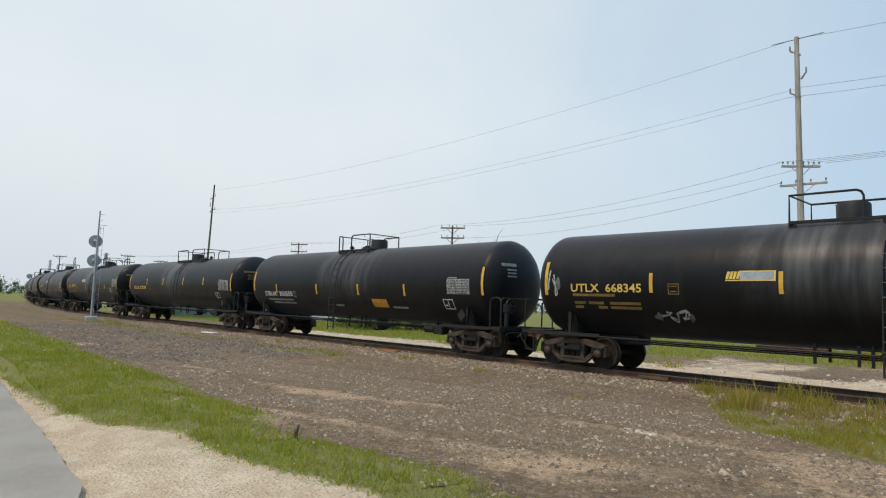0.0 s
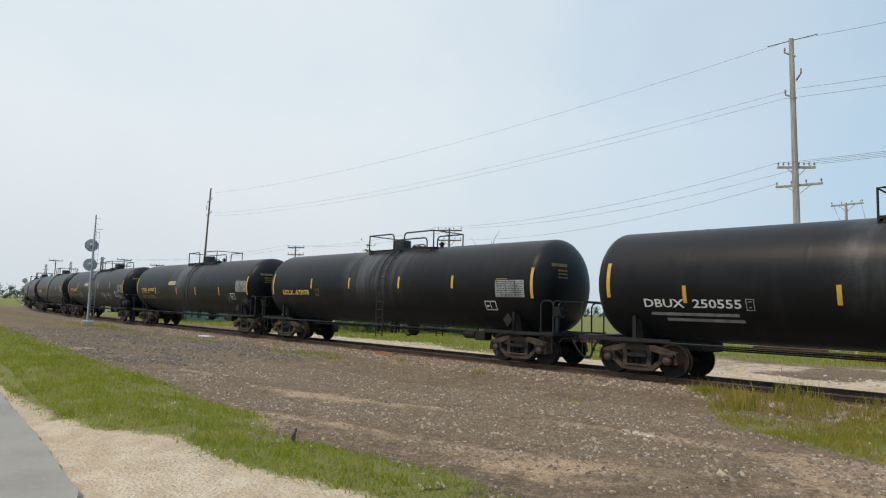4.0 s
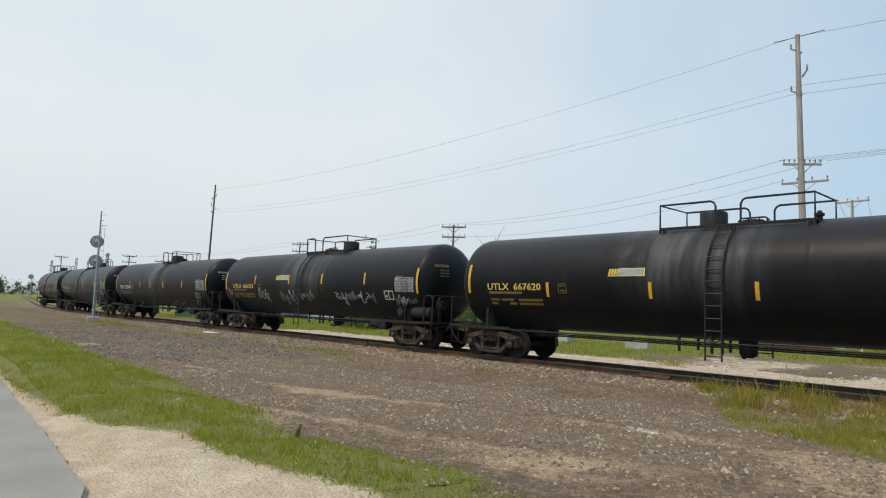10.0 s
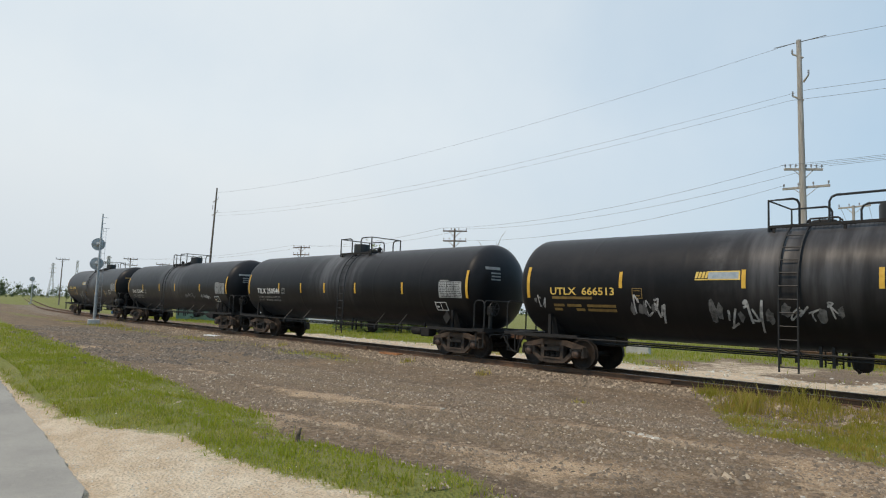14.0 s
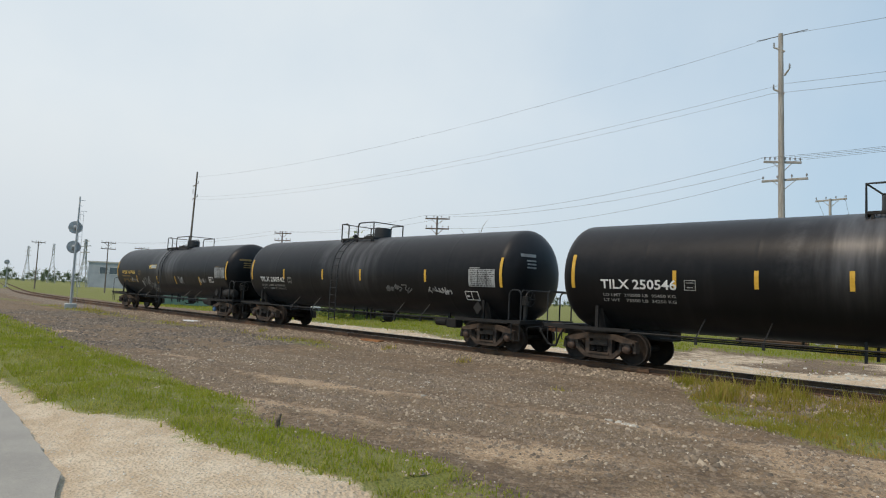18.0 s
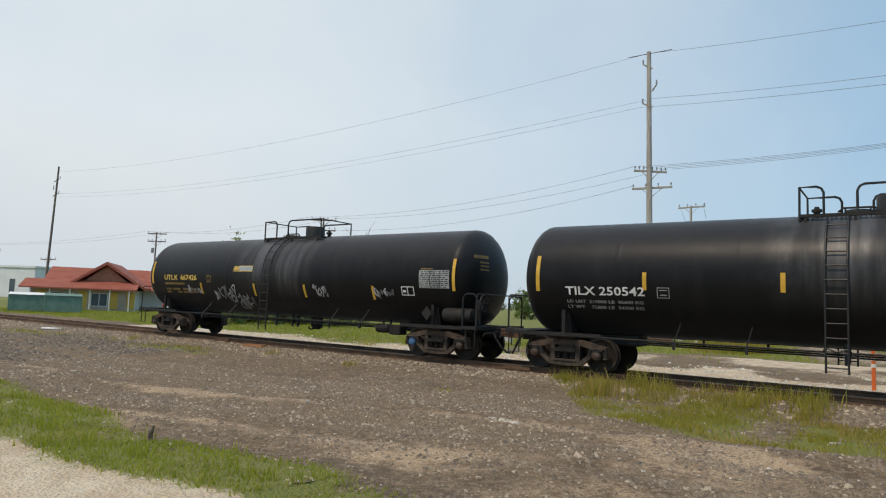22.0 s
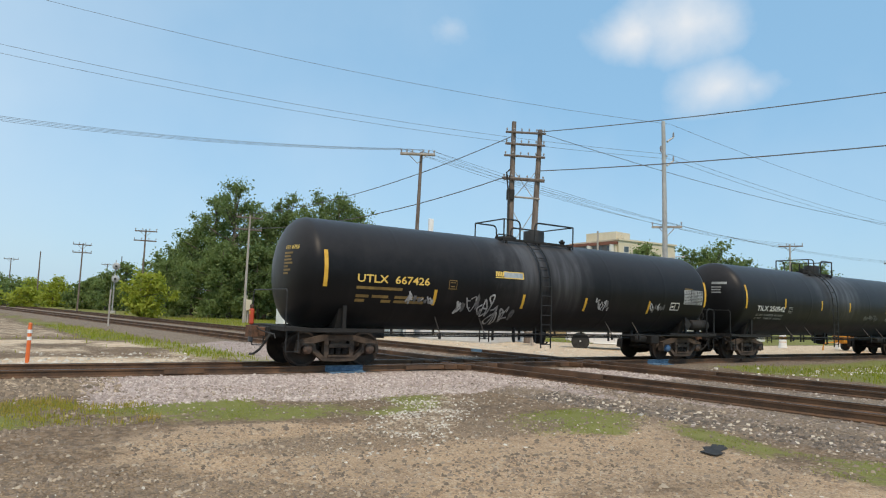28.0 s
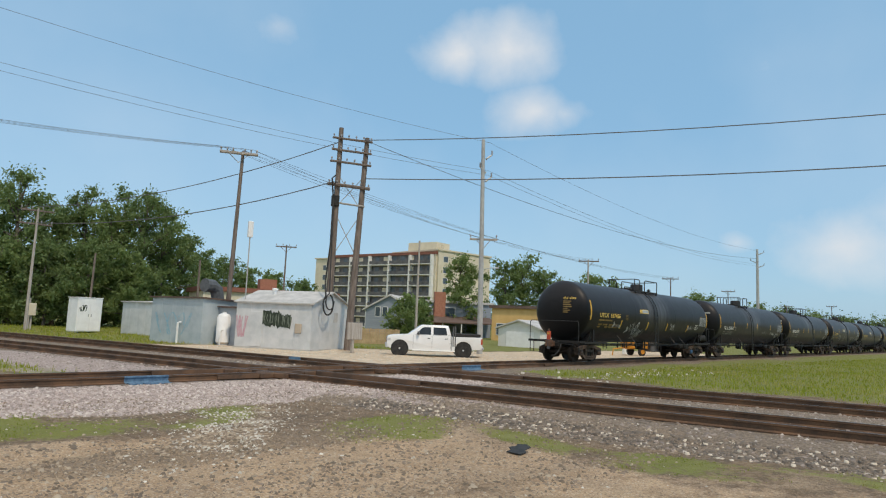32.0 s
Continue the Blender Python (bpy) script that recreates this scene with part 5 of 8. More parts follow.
THIN = [(2.08, [(-6.9, -5.5)]), (1.86, [(-6.88, -6.5), (-6.4, -5.9), (-5.7, -4.75)]), (1.74, [(-6.88, -6.6), (-6.1, -5.8), (-5.7, -4.75)])]
E1, E2 = (-7.8, 2.1, 3.05, 0.11), (8.0, 2.05, 3.0, 0.11)
BLACK = "black tank car with yellow stripes and stencilled marks, on bogies"
SPECS = [
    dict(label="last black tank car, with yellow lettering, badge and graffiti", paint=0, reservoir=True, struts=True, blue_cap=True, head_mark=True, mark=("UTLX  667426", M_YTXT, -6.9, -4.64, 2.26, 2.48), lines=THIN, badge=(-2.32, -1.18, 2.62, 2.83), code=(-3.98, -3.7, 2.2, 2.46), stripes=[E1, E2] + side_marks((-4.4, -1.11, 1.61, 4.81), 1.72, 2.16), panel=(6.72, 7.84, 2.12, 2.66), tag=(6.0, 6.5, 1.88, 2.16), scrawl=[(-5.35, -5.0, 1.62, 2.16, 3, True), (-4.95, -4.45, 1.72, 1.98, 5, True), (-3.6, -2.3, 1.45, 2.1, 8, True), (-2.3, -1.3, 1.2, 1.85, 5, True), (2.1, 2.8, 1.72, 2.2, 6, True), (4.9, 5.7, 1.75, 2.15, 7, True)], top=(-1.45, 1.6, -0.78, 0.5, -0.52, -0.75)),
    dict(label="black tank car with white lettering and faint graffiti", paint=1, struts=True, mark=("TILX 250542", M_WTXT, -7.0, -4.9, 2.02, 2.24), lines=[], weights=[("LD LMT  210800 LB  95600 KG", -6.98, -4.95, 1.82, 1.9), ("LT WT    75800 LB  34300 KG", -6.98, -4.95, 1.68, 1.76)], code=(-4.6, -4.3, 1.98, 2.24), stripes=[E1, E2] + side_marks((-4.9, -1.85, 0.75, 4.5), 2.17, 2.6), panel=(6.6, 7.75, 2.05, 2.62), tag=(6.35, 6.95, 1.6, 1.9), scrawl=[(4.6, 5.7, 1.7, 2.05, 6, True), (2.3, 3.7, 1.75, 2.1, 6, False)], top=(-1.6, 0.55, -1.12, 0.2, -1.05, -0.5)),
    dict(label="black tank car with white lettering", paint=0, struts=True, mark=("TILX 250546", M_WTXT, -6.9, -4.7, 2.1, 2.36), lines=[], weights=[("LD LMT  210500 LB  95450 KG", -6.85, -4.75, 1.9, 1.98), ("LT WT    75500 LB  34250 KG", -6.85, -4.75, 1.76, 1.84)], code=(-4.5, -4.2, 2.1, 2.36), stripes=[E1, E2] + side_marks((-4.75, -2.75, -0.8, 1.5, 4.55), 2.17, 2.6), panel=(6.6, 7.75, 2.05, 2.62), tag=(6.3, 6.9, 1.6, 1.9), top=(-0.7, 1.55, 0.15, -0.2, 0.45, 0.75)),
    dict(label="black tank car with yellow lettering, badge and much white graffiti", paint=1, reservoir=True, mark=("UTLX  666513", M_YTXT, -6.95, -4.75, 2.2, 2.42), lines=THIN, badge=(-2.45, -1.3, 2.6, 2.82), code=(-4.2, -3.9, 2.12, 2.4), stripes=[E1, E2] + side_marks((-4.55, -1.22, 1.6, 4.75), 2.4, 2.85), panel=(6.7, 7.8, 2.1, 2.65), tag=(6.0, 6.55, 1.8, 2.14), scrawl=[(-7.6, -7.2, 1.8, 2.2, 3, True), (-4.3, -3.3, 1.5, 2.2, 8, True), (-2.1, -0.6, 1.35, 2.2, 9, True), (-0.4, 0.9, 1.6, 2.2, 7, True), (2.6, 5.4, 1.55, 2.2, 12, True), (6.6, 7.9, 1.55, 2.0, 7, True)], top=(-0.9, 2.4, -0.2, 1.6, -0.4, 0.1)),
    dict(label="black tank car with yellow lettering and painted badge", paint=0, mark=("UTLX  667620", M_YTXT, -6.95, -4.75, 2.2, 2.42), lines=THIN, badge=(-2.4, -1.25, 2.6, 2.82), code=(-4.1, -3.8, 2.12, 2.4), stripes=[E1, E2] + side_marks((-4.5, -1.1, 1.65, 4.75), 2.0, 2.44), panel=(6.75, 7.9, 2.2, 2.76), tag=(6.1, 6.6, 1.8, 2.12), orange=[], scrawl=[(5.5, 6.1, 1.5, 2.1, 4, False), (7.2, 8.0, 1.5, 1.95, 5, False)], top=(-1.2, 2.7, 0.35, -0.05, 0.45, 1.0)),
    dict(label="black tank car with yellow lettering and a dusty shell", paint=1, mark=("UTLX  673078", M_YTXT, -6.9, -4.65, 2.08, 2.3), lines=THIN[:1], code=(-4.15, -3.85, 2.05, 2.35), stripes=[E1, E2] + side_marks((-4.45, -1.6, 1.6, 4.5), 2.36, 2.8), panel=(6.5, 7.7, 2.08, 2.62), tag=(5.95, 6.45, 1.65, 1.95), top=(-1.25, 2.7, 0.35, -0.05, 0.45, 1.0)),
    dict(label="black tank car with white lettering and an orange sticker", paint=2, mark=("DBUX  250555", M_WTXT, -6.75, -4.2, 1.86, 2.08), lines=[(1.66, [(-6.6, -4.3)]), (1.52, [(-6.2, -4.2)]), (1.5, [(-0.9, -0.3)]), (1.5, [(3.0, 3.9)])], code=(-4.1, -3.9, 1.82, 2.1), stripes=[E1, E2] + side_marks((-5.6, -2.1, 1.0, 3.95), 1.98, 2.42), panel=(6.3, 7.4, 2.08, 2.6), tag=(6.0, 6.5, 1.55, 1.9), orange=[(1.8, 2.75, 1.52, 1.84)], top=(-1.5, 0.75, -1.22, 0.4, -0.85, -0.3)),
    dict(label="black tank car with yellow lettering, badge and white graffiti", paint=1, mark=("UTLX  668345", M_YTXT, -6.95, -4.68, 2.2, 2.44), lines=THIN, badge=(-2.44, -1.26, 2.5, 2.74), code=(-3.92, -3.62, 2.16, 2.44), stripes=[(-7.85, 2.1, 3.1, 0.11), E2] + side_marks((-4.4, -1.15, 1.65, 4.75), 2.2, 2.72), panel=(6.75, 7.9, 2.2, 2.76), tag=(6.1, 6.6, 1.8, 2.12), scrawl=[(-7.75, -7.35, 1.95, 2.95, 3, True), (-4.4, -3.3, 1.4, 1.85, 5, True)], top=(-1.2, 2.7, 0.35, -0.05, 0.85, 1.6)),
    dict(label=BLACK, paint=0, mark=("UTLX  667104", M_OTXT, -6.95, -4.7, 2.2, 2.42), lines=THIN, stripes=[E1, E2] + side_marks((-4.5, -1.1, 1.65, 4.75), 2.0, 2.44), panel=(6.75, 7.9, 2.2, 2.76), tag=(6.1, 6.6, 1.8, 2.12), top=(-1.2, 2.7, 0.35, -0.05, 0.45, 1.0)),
]
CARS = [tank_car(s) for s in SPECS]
far = SPECS[8]
for k in range(4):
    CARS.append(tank_car(dict(far, paint=k % 3, mark=("-----------", M_OTXT, *far["mark"][2:]))))
CAR_START = [-134.02 + 0.05 * (k > 0) + PITCH * k for k in range(len(CARS))]
# red end lamp on the last car
part("end_lamp", box(B(), -9.25, -9.15, -0.1, 0.1, 1.04, 1.46, 0.03), M_REDLAMP, CARS[0], "red end-of-train marker")
part("lamp_plate", box(B(), -9.255, -9.145, -0.07, 0.07, 1.3, 1.4, 0.01), M_ORANGE, CARS[0], "orange lens of the end marker")
part("lamp_body", box(B(), -9.245, -9.15, -0.09, 0.09, 0.58, 1.04, 0.03), M_GREYPLAS, CARS[0], "grey case of the end marker")
part("lamp_head", lathe(B(), [(1.46, 0.04), (1.49, 0.055), (1.54, 0.055), (1.57, 0.02)], "z", 10, (-9.2, 0, 0)), M_BEAR, CARS[0], "dull brown lamp head")


# ---- poles and wires ----
def spot(azimuth, d):
    """A place on the ground by its bearing (degrees clockwise from +y) and distance."""
    return d * math.sin(radians(azimuth)), d * math.cos(radians(azimuth))


def crossarm(pole, z, half, turn, mat, pins=4, off=0.16, brace=True, z_top=None):
    """A timber arm on a pole, with pin insulators and braces."""
    m = pose(0, 0, z, 0, 0, turn)
    arm = part("crossarm", box(B(), -half, half, off - 0.06, off + 0.06, -0.07, 0.07, 0.012, m), mat, pole)
    for k in range(pins):
        x = -half * 0.94 + 2 * half * 0.94 * k / max(pins - 1, 1)
        if abs(x) < 0.12:
            continue
        p = m @ Vector((x, off, 0.07))
        part("insulator", lathe(B(), [(0, 0.02), (0.09, 0.02), (0.10, 0.055), (0.16, 0.05), (0.18, 0.065), (0.24, 0.045), (0.26, 0.02)], "z", 8, p), M_INSUL, pole)
    if brace:
        bm = B()
        for s in (-1, 1):
            tube(bm, [m @ Vector((s * half * 0.5, off, -0.05)), m @ Vector((0, 0.1, -0.65))], 0.025, 4)
        part("arm_brace", bm, mat, pole)
    return arm


def pole_thing(x, y, h, mat, label, lean=(0.0, 0.0), r=0.17, name="utility_pole"):
    p = empty(name, pose(x, y, GROUND), label, "utility pole", "poles beside the tracks")
    h = h - GROUND
    n = 6
    pts = [(lean[0] * k / n, lean[1] * k / n, h * k / n - (0.15 if k == 0 else 0)) for k in range(n + 1)]
    part("post", tube(B(), pts, [r * (1 - 0.4 * k / n) for k in range(n + 1)], 12), mat, p, "", True)
    return p


def davit(pole, z, dx, dy, mat):
    bm = tube(B(), [(0, 0, z - 0.35), (dx * 0.5, dy * 0.5, z - 0.16), (dx, dy, z)], [0.07, 0.06, 0.05], 6)
    part("bracket", bm, mat, pole)
    part("insulator", lathe(B(), [(0, 0.03), (0.06, 0.07), (0.12, 0.04), (0.18, 0.07), (0.24, 0.04), (0.3, 0.06), (0.34, 0.02)], "z", 8, (dx, dy, z)), M_INSUL, pole)


A_XY, B_XY, G_XY, H_XY = (-14.0, 44.3), spot(-66.5, 114.0), (33.75, 29.2), spot(71.5, 106.0)
pA = pole_thing(*A_XY, 19.9, M_POLE, "tall weathered wooden power pole with two crossarms", (-0.25, 0), 0.24)
for z, dx in ((19.0, -0.6), (17.4, 0.35), (16.2, -0.6)):
    davit(pA, z - GROUND, dx, -0.15, M_POLE)
crossarm(pA, 11.4 - GROUND, 1.15, 38, M_POLE, 8, 0.2)
crossarm(pA, 10.25 - GROUND, 1.35, 6, M_POLE, 4, 0.26)
part("tip_arm", box(B(), -1.75, 1.35, -0.02, 0.02, 20.05, 20.09), M_WIRE, pA)
pB = pole_thing(*B_XY, 20.3, M_POLEDK, "tall dark wooden power pole with short brackets", (1.1, 0), 0.2)
for z, dx in ((18.4, 0.9), (17.2, -0.9), (16.2, 0.9)):
    davit(pB, z - GROUND, dx + 0.9, 0, M_POLEDK)
crossarm(pB, 6.6, 1.4, 20, M_POLEDK, 4)
pG = pole_thing(*G_XY, 14.5, M_POLEGR, "grey weathered power pole with short brackets and one crossarm", (-0.25, 0.1), 0.2)
for z, dx in ((13.5, 0.45), (12.5, -0.45), (11.9, 0.45)):
    davit(pG, z - GROUND, dx, -dx * 0.3, M_POLEGR)
crossarm(pG, 7.5 - GROUND, 0.95, -50, M_POLE, 3)
part("street_light", tube(B(), [(0, 0, 5.7), (0.5, -0.35, 5.85), (0.9, -0.7, 5.85)], [0.03, 0.03, 0.06], 6), M_POLEGR, pG)
pH = pole_thing(*H_XY, 14.4, M_POLEGR, "pale grey steel power pole with short brackets", (0, 0), 0.26)
for z, dx in ((13.9, 0.9), (12.7, -0.9), (12.0, 0.9)):
    davit(pH, z - GROUND, dx * 0.4, -dx * 0.9, M_POLEGR)

F_XY = spot(27.55, 46.0)
pF = pole_thing(*F_XY, 12.85, M_POLEDK, "dark wooden pole with a double crossarm and many insulators", (0.35, 0.1), 0.18)
crossarm(pF, 12.65 - GROUND, 1.25, -28, M_POLE, 7, 0.16)
crossarm(pF, 12.63 - GROUND, 1.25, -28, M_POLE, 7, -0.16, False)
C_XY = (-16.4, 64.0)
pole_line = []
for k in range(9):
    x, y = C_XY[0] - 0.2 * 46 * k, C_XY[1] + 46 * k
    p = pole_thing(x, y, 12.0, M_POLE if k == 0 else M_POLEDK, "wooden pole with one crossarm at its top", (0.15 * (k % 2), 0))
    crossarm(p, 11.9 - GROUND, 1.3, -8, M_POLE if k == 0 else M_POLEDK, 4, 0.15)
    pole_line.append((x, y, 12.2))
E_XY, D_XY = spot(-45.8, 68), spot(-59.1, 97)
for (x, y), h in ((E_XY, 10.2), (D_XY, 10.2)):
    p = pole_thing(x, y, h, M_POLEDK, "dark wooden pole with two crossarms and a transformer", (0, 0), 0.15)
    crossarm(p, h - 0.25 - GROUND, 1.3, 35, M_POLEDK, 4)
    crossarm(p, h - 1.3 - GROUND, 1.25, 35, M_POLEDK, 5)
    part("transformer", lathe(B(), [(h - 2.6, 0.16), (h - 2.55, 0.2), (h - 1.95, 0.2), (h - 1.9, 0.1)], "z", 12, (-0.38, -0.2, 0)), M_INSUL, p)
for az, d, h, arms in ((32.0, 78, 10.0, 1), (58.3, 80, 10.0, 1), (64.95, 105, 10.0, 1), (69.35, 134, 10.0, 1), (43.5, 58, 8.9, 0), (5.45, 82, 9.6, 2), (1.1, 104, 9.1, 2), (-1.6, 118, 8.4, 0), (-3.4, 150, 8.6, 1), (3.9, 128, 9.0, 0), (2.9, 170, 9.5, 1), (13.4, 62, 9.6, 2), (17.4, 66, 6.6, 0), (25.2, 60, 6.2, 0), (-72.35, 133, 9.0, 2), (-69.98, 128, 8.1, 1), (-77.0, 150, 9.0, 1), (-10.4, 230, 9.5, 1), (76.5, 190, 10.0, 1), (80.0, 240, 12.0, 0), (73.5, 170, 9.0, 1)):
    p = pole_thing(*spot(az, d), h, M_POLE if 40 < az < 60 or az == 13.4 else M_POLEDK, "wooden utility pole beyond the tracks", (random.uniform(-0.15, 0.15), 0), 0.13)
    for k in range(arms):
        crossarm(p, h - 0.2 - 1.1 * k - GROUND, 1.2, -az + random.uniform(-15, 15), M_POLEDK, 4, 0.14, k == 0)

# two-legged frame of the telephone line
hf = empty("pole_frame", pose(0, 0, GROUND), "two dark wooden poles joined by crossarms, with hanging cables", "utility pole")
LT, RT = Vector((24.6, 34.05, 0)), Vector((25.4, 32.9, 0))
LTOP, RTOP = Vector((25.1, 34.45, 14.5)), Vector((26.17, 33.0, 13.8))
for a, b in ((LT, LTOP), (RT, RTOP)):
    part("post", tube(B(), [a - Vector((0, 0, 0.2)), a.lerp(b, 0.5), b], [0.24, 0.2, 0.15], 12), M_POLEDK, hf, "", True)
for z, r, ext in ((13.85, 0.075, 0.45), (13.05, 0.075, 0.45), (12.25, 0.075, 0.5), (10.7, 0.11, 0.55), (9.5, 0.06, 0.3)):
    a, b = LT.lerp(LTOP, z / 14.6), RT.lerp(RTOP, z / 14.1)
    d = (b - a).normalized()
    b.z = a.z - 0.25
    p, q = a - d * ext + Vector((-0.18, -0.1, 0)), b + d * ext + Vector((-0.18, -0.1, 0))
    if z < 10:
        p = a.copy()
    part("crossarm", tube(B(), [p, q], r, 6), M_POLE if z < 10 else M_POLEDK, hf)
    if z > 10:
        for k in range(6):
            c = p.lerp(q, 0.03 + 0.94 * k / 5)
            part("insulator", lathe(B(), [(0, 0.02), (0.1, 0.03), (0.12, 0.06), (0.2, 0.055), (0.24, 0.02)], "z", 7, c + Vector((0, 0, 0.05))), M_INSUL, hf)
bm = B()
for z0, z1 in ((11.4, 9.2), (8.8, 6.0)):
    a, b = LT.lerp(LTOP, z0 / 14.6), RT.lerp(RTOP, z1 / 14.1)
    c, d = RT.lerp(RTOP, z0 / 14.1), LT.lerp(LTOP, z1 / 14.6)
    tube(bm, [a, b], 0.022, 4)
    tube(bm, [c, d], 0.022, 4)
part("cross_brace", bm, M_POLE, hf)
a = LT.lerp(LTOP, 0.66)
part("hanging_cable", tube(B(), [a + Vector((-0.3, -0.2, 1.6)), a + Vector((-0.75, -0.45, 1.3)), a + Vector((-0.5, -0.35, 0)), a + Vector((-0.9, -0.9, -3)), Vector((23.6, 33.1, 4.2))] + [Vector((23.45 + 0.55 * math.cos(q), 32.45 + 0.25 * math.cos(q), 2.75 + 0.62 * math.sin(q))) for q in (2.2 + 0.45 * k for k in range(13))], 0.05, 6), M_TYRE, hf)
part("hanging_cable", tube(B(), [a + Vector((-0.35, -0.25, 1.2)), a + Vector((-0.4, -0.3, -1)), Vector((24.0, 33.2, 5.0))] + [Vector((23.6 + 0.45 * math.cos(q), 32.5 + 0.2 * math.cos(q), 2.95 + 0.5 * math.sin(q))) for q in (1.9 + 0.45 * k for k in range(11))], 0.04, 6), M_TYRE, hf)
part("cable_box", box(B(), a.x - 0.35, a.x + 0.05, a.y - 0.3, a.y + 0.1, a.z - 0.4, a.z + 0.3, 0.03), M_TYRE, hf)


def wire(p, q, sag, r=0.011, n=14, group="overhead wires"):
    p, q = Vector(p), Vector(q)
    pts = [p.lerp(q, k / n) - Vector((0, 0, 4 * sag * (k / n) * (1 - k / n))) for k in range(n + 1)]
    return tagged(part("overhead_wire", tube(B(), pts, r, 4, False), M_WIRE), "thin dark wire slung between poles", "wire", group)


def up(xy, z, dx=0.0, dy=0.0):
    return (xy[0] + dx, xy[1] + dy, z)


for z, dx in ((19.8, -0.2), (16.5, 0.15), (16.0, -0.8)):
    wire(up(A_XY, z, dx), up(B_XY, z - 0.3, 0.8), 1.6, 0.009)
    wire(up(A_XY, z, dx), up(G_XY, 14.4 - (19.8 - z) * 0.62, 0.3), 1.15)
    wire(up(G_XY, 14.4 - (19.8 - z) * 0.62, 0.3), up(H_XY, 14.2 - (19.8 - z) * 0.6, 0), 1.2)
for dx in (-1.1, -0.4, 0.4, 1.1):
    wire(up(A_XY, 11.6, dx, dx * 0.8), up(F_XY, 13.0, dx, -dx * 0.5), 0.8)
for dx in (-1.0, 0.9):
    wire(up(A_XY, 11.6, dx, dx * 0.8), up(E_XY, 10.2, dx, dx), 0.9)
    wire(up(E_XY, 10.2, dx, dx), up(D_XY, 10.2, dx, dx), 0.7)
    wire(up(D_XY, 10.2, dx, dx), up(spot(-72.35, 133), 8.9, dx, dx), 0.8)
wire(up(A_XY, 10.45, -1.2), up(E_XY, 8.9, 0.5), 1.0)
for dx in (-0.9, 0.0, 0.9):
    wire(up(F_XY, 12.95, dx, -dx * 0.5), up(spot(64.95, 105), 9.9, dx, dx), 1.4)
    wire(up(F_XY, 12.95, dx, -dx * 0.5), up(spot(58.3, 80), 9.9, dx, dx), 1.2)
# the telephone cables run from behind the road past the frame
wire((24.75, 34.25, 13.1), up(spot(13.4, 62), 9.7), 0.9, 0.03)
wire((24.45, 34.05, 10.4), up(spot(13.4, 62), 8.4), 0.9, 0.035)
wire((25.9, 32.95, 13.3), (44.6, -11.2, 13.6), 0.8, 0.03)
wire((26.0, 32.95, 10.75), (44.6, -11.2, 11.0), 0.8, 0.035)
wire((25.9, 32.95, 13.3), up(H_XY, 13.0), 1.6, 0.02)
for k in range(len(pole_line) - 1):
    for dx in (-1.1, 1.1):
        p, q = pole_line[k], pole_line[k + 1]
        wire((p[0] + dx, p[1], p[2]), (q[0] + dx, q[1], q[2]), 0.5, 0.014, 6)


# ---- signals, markers and line-side boxes ----
def signal_mast(x, y, h, heads, turn, label):
    s = empty("signal_mast", pose(x, y, GROUND, 0, 0, turn), label, "railway signal", "signals")
    h = h - GROUND
    part("foundation", box(B(), -0.38, 0.38, -0.38, 0.38, -0.15, 0.32, 0.04), M_CONCRETE, s, "pale concrete foundation")
    part("mast", tube(B(), [(0, 0, 0.3), (0, 0, h * 0.6), (0, 0, h)], [0.085, 0.075, 0.045], 10), M_SIGNAL, s)
    bm = B()
    for dy in (0.12, 0.34):
        tube(bm, [(0.05, dy, 0.4), (0.05, dy * 0.9, h * 0.86)], 0.014, 4)
    part("ladder", bm, M_SIGNAL, s)
    for k in range(16):
        z = 0.7 + k * h * 0.05
        if z < h * 0.86:
            part("rung", tube(B(), [(0.05, 0.12, z), (0.05, 0.33, z)], 0.01, 4), M_SIGNAL, s)
    for z in heads:
        head = part("signal_head", lathe(B(), [(-0.42, 0.42), (-0.40, 0.45), (-0.36, 0.45), (-0.35, 0.13), (-0.12, 0.14), (-0.05, 0.05)], "x", 24, (0.0, -0.12, z - GROUND)), M_SIGNAL, s, "round grey searchlight head", True)
        part("lens_hood", lathe(B(), [(-0.72, 0.12), (-0.70, 0.13), (-0.42, 0.12), (-0.41, 0.10)], "x", 14, (0.0, -0.12, z - GROUND)), M_TYRE, head)
        part("head_bracket", tube(B(), [(-0.1, -0.11, z - GROUND), (0, 0, z - GROUND)], 0.05, 6), M_SIGNAL, head)
    for k, (dz, w) in enumerate(((0.3, 0.35), (0.75, 0.22), (1.15, 0.5))):
        part("step_arm", tube(B(), [(0, 0, h - dz * 0.9), (0, w, h - dz * 0.9)], 0.018, 4), M_SIGNAL, s)
    return s


signal_mast(-50.9, 14.05, 7.6, (5.4, 4.0), -14, "grey railway signal mast with two round heads")
signal_mast(*spot(-4.9, 128), 8.0, (6.9, 4.6), 80, "far railway signal mast with two round heads")
signal_mast(*spot(3.5, 92), 6.4, (5.6, 4.0), 80, "far railway signal mast with two round heads")
signal_mast(*spot(-81.4, 150), 5.6, (5.0,), -10, "far railway signal mast with one round head")
signal_mast(*spot(-78.8, 150), 5.2, (4.6,), -10, "far railway signal mast with one round head")


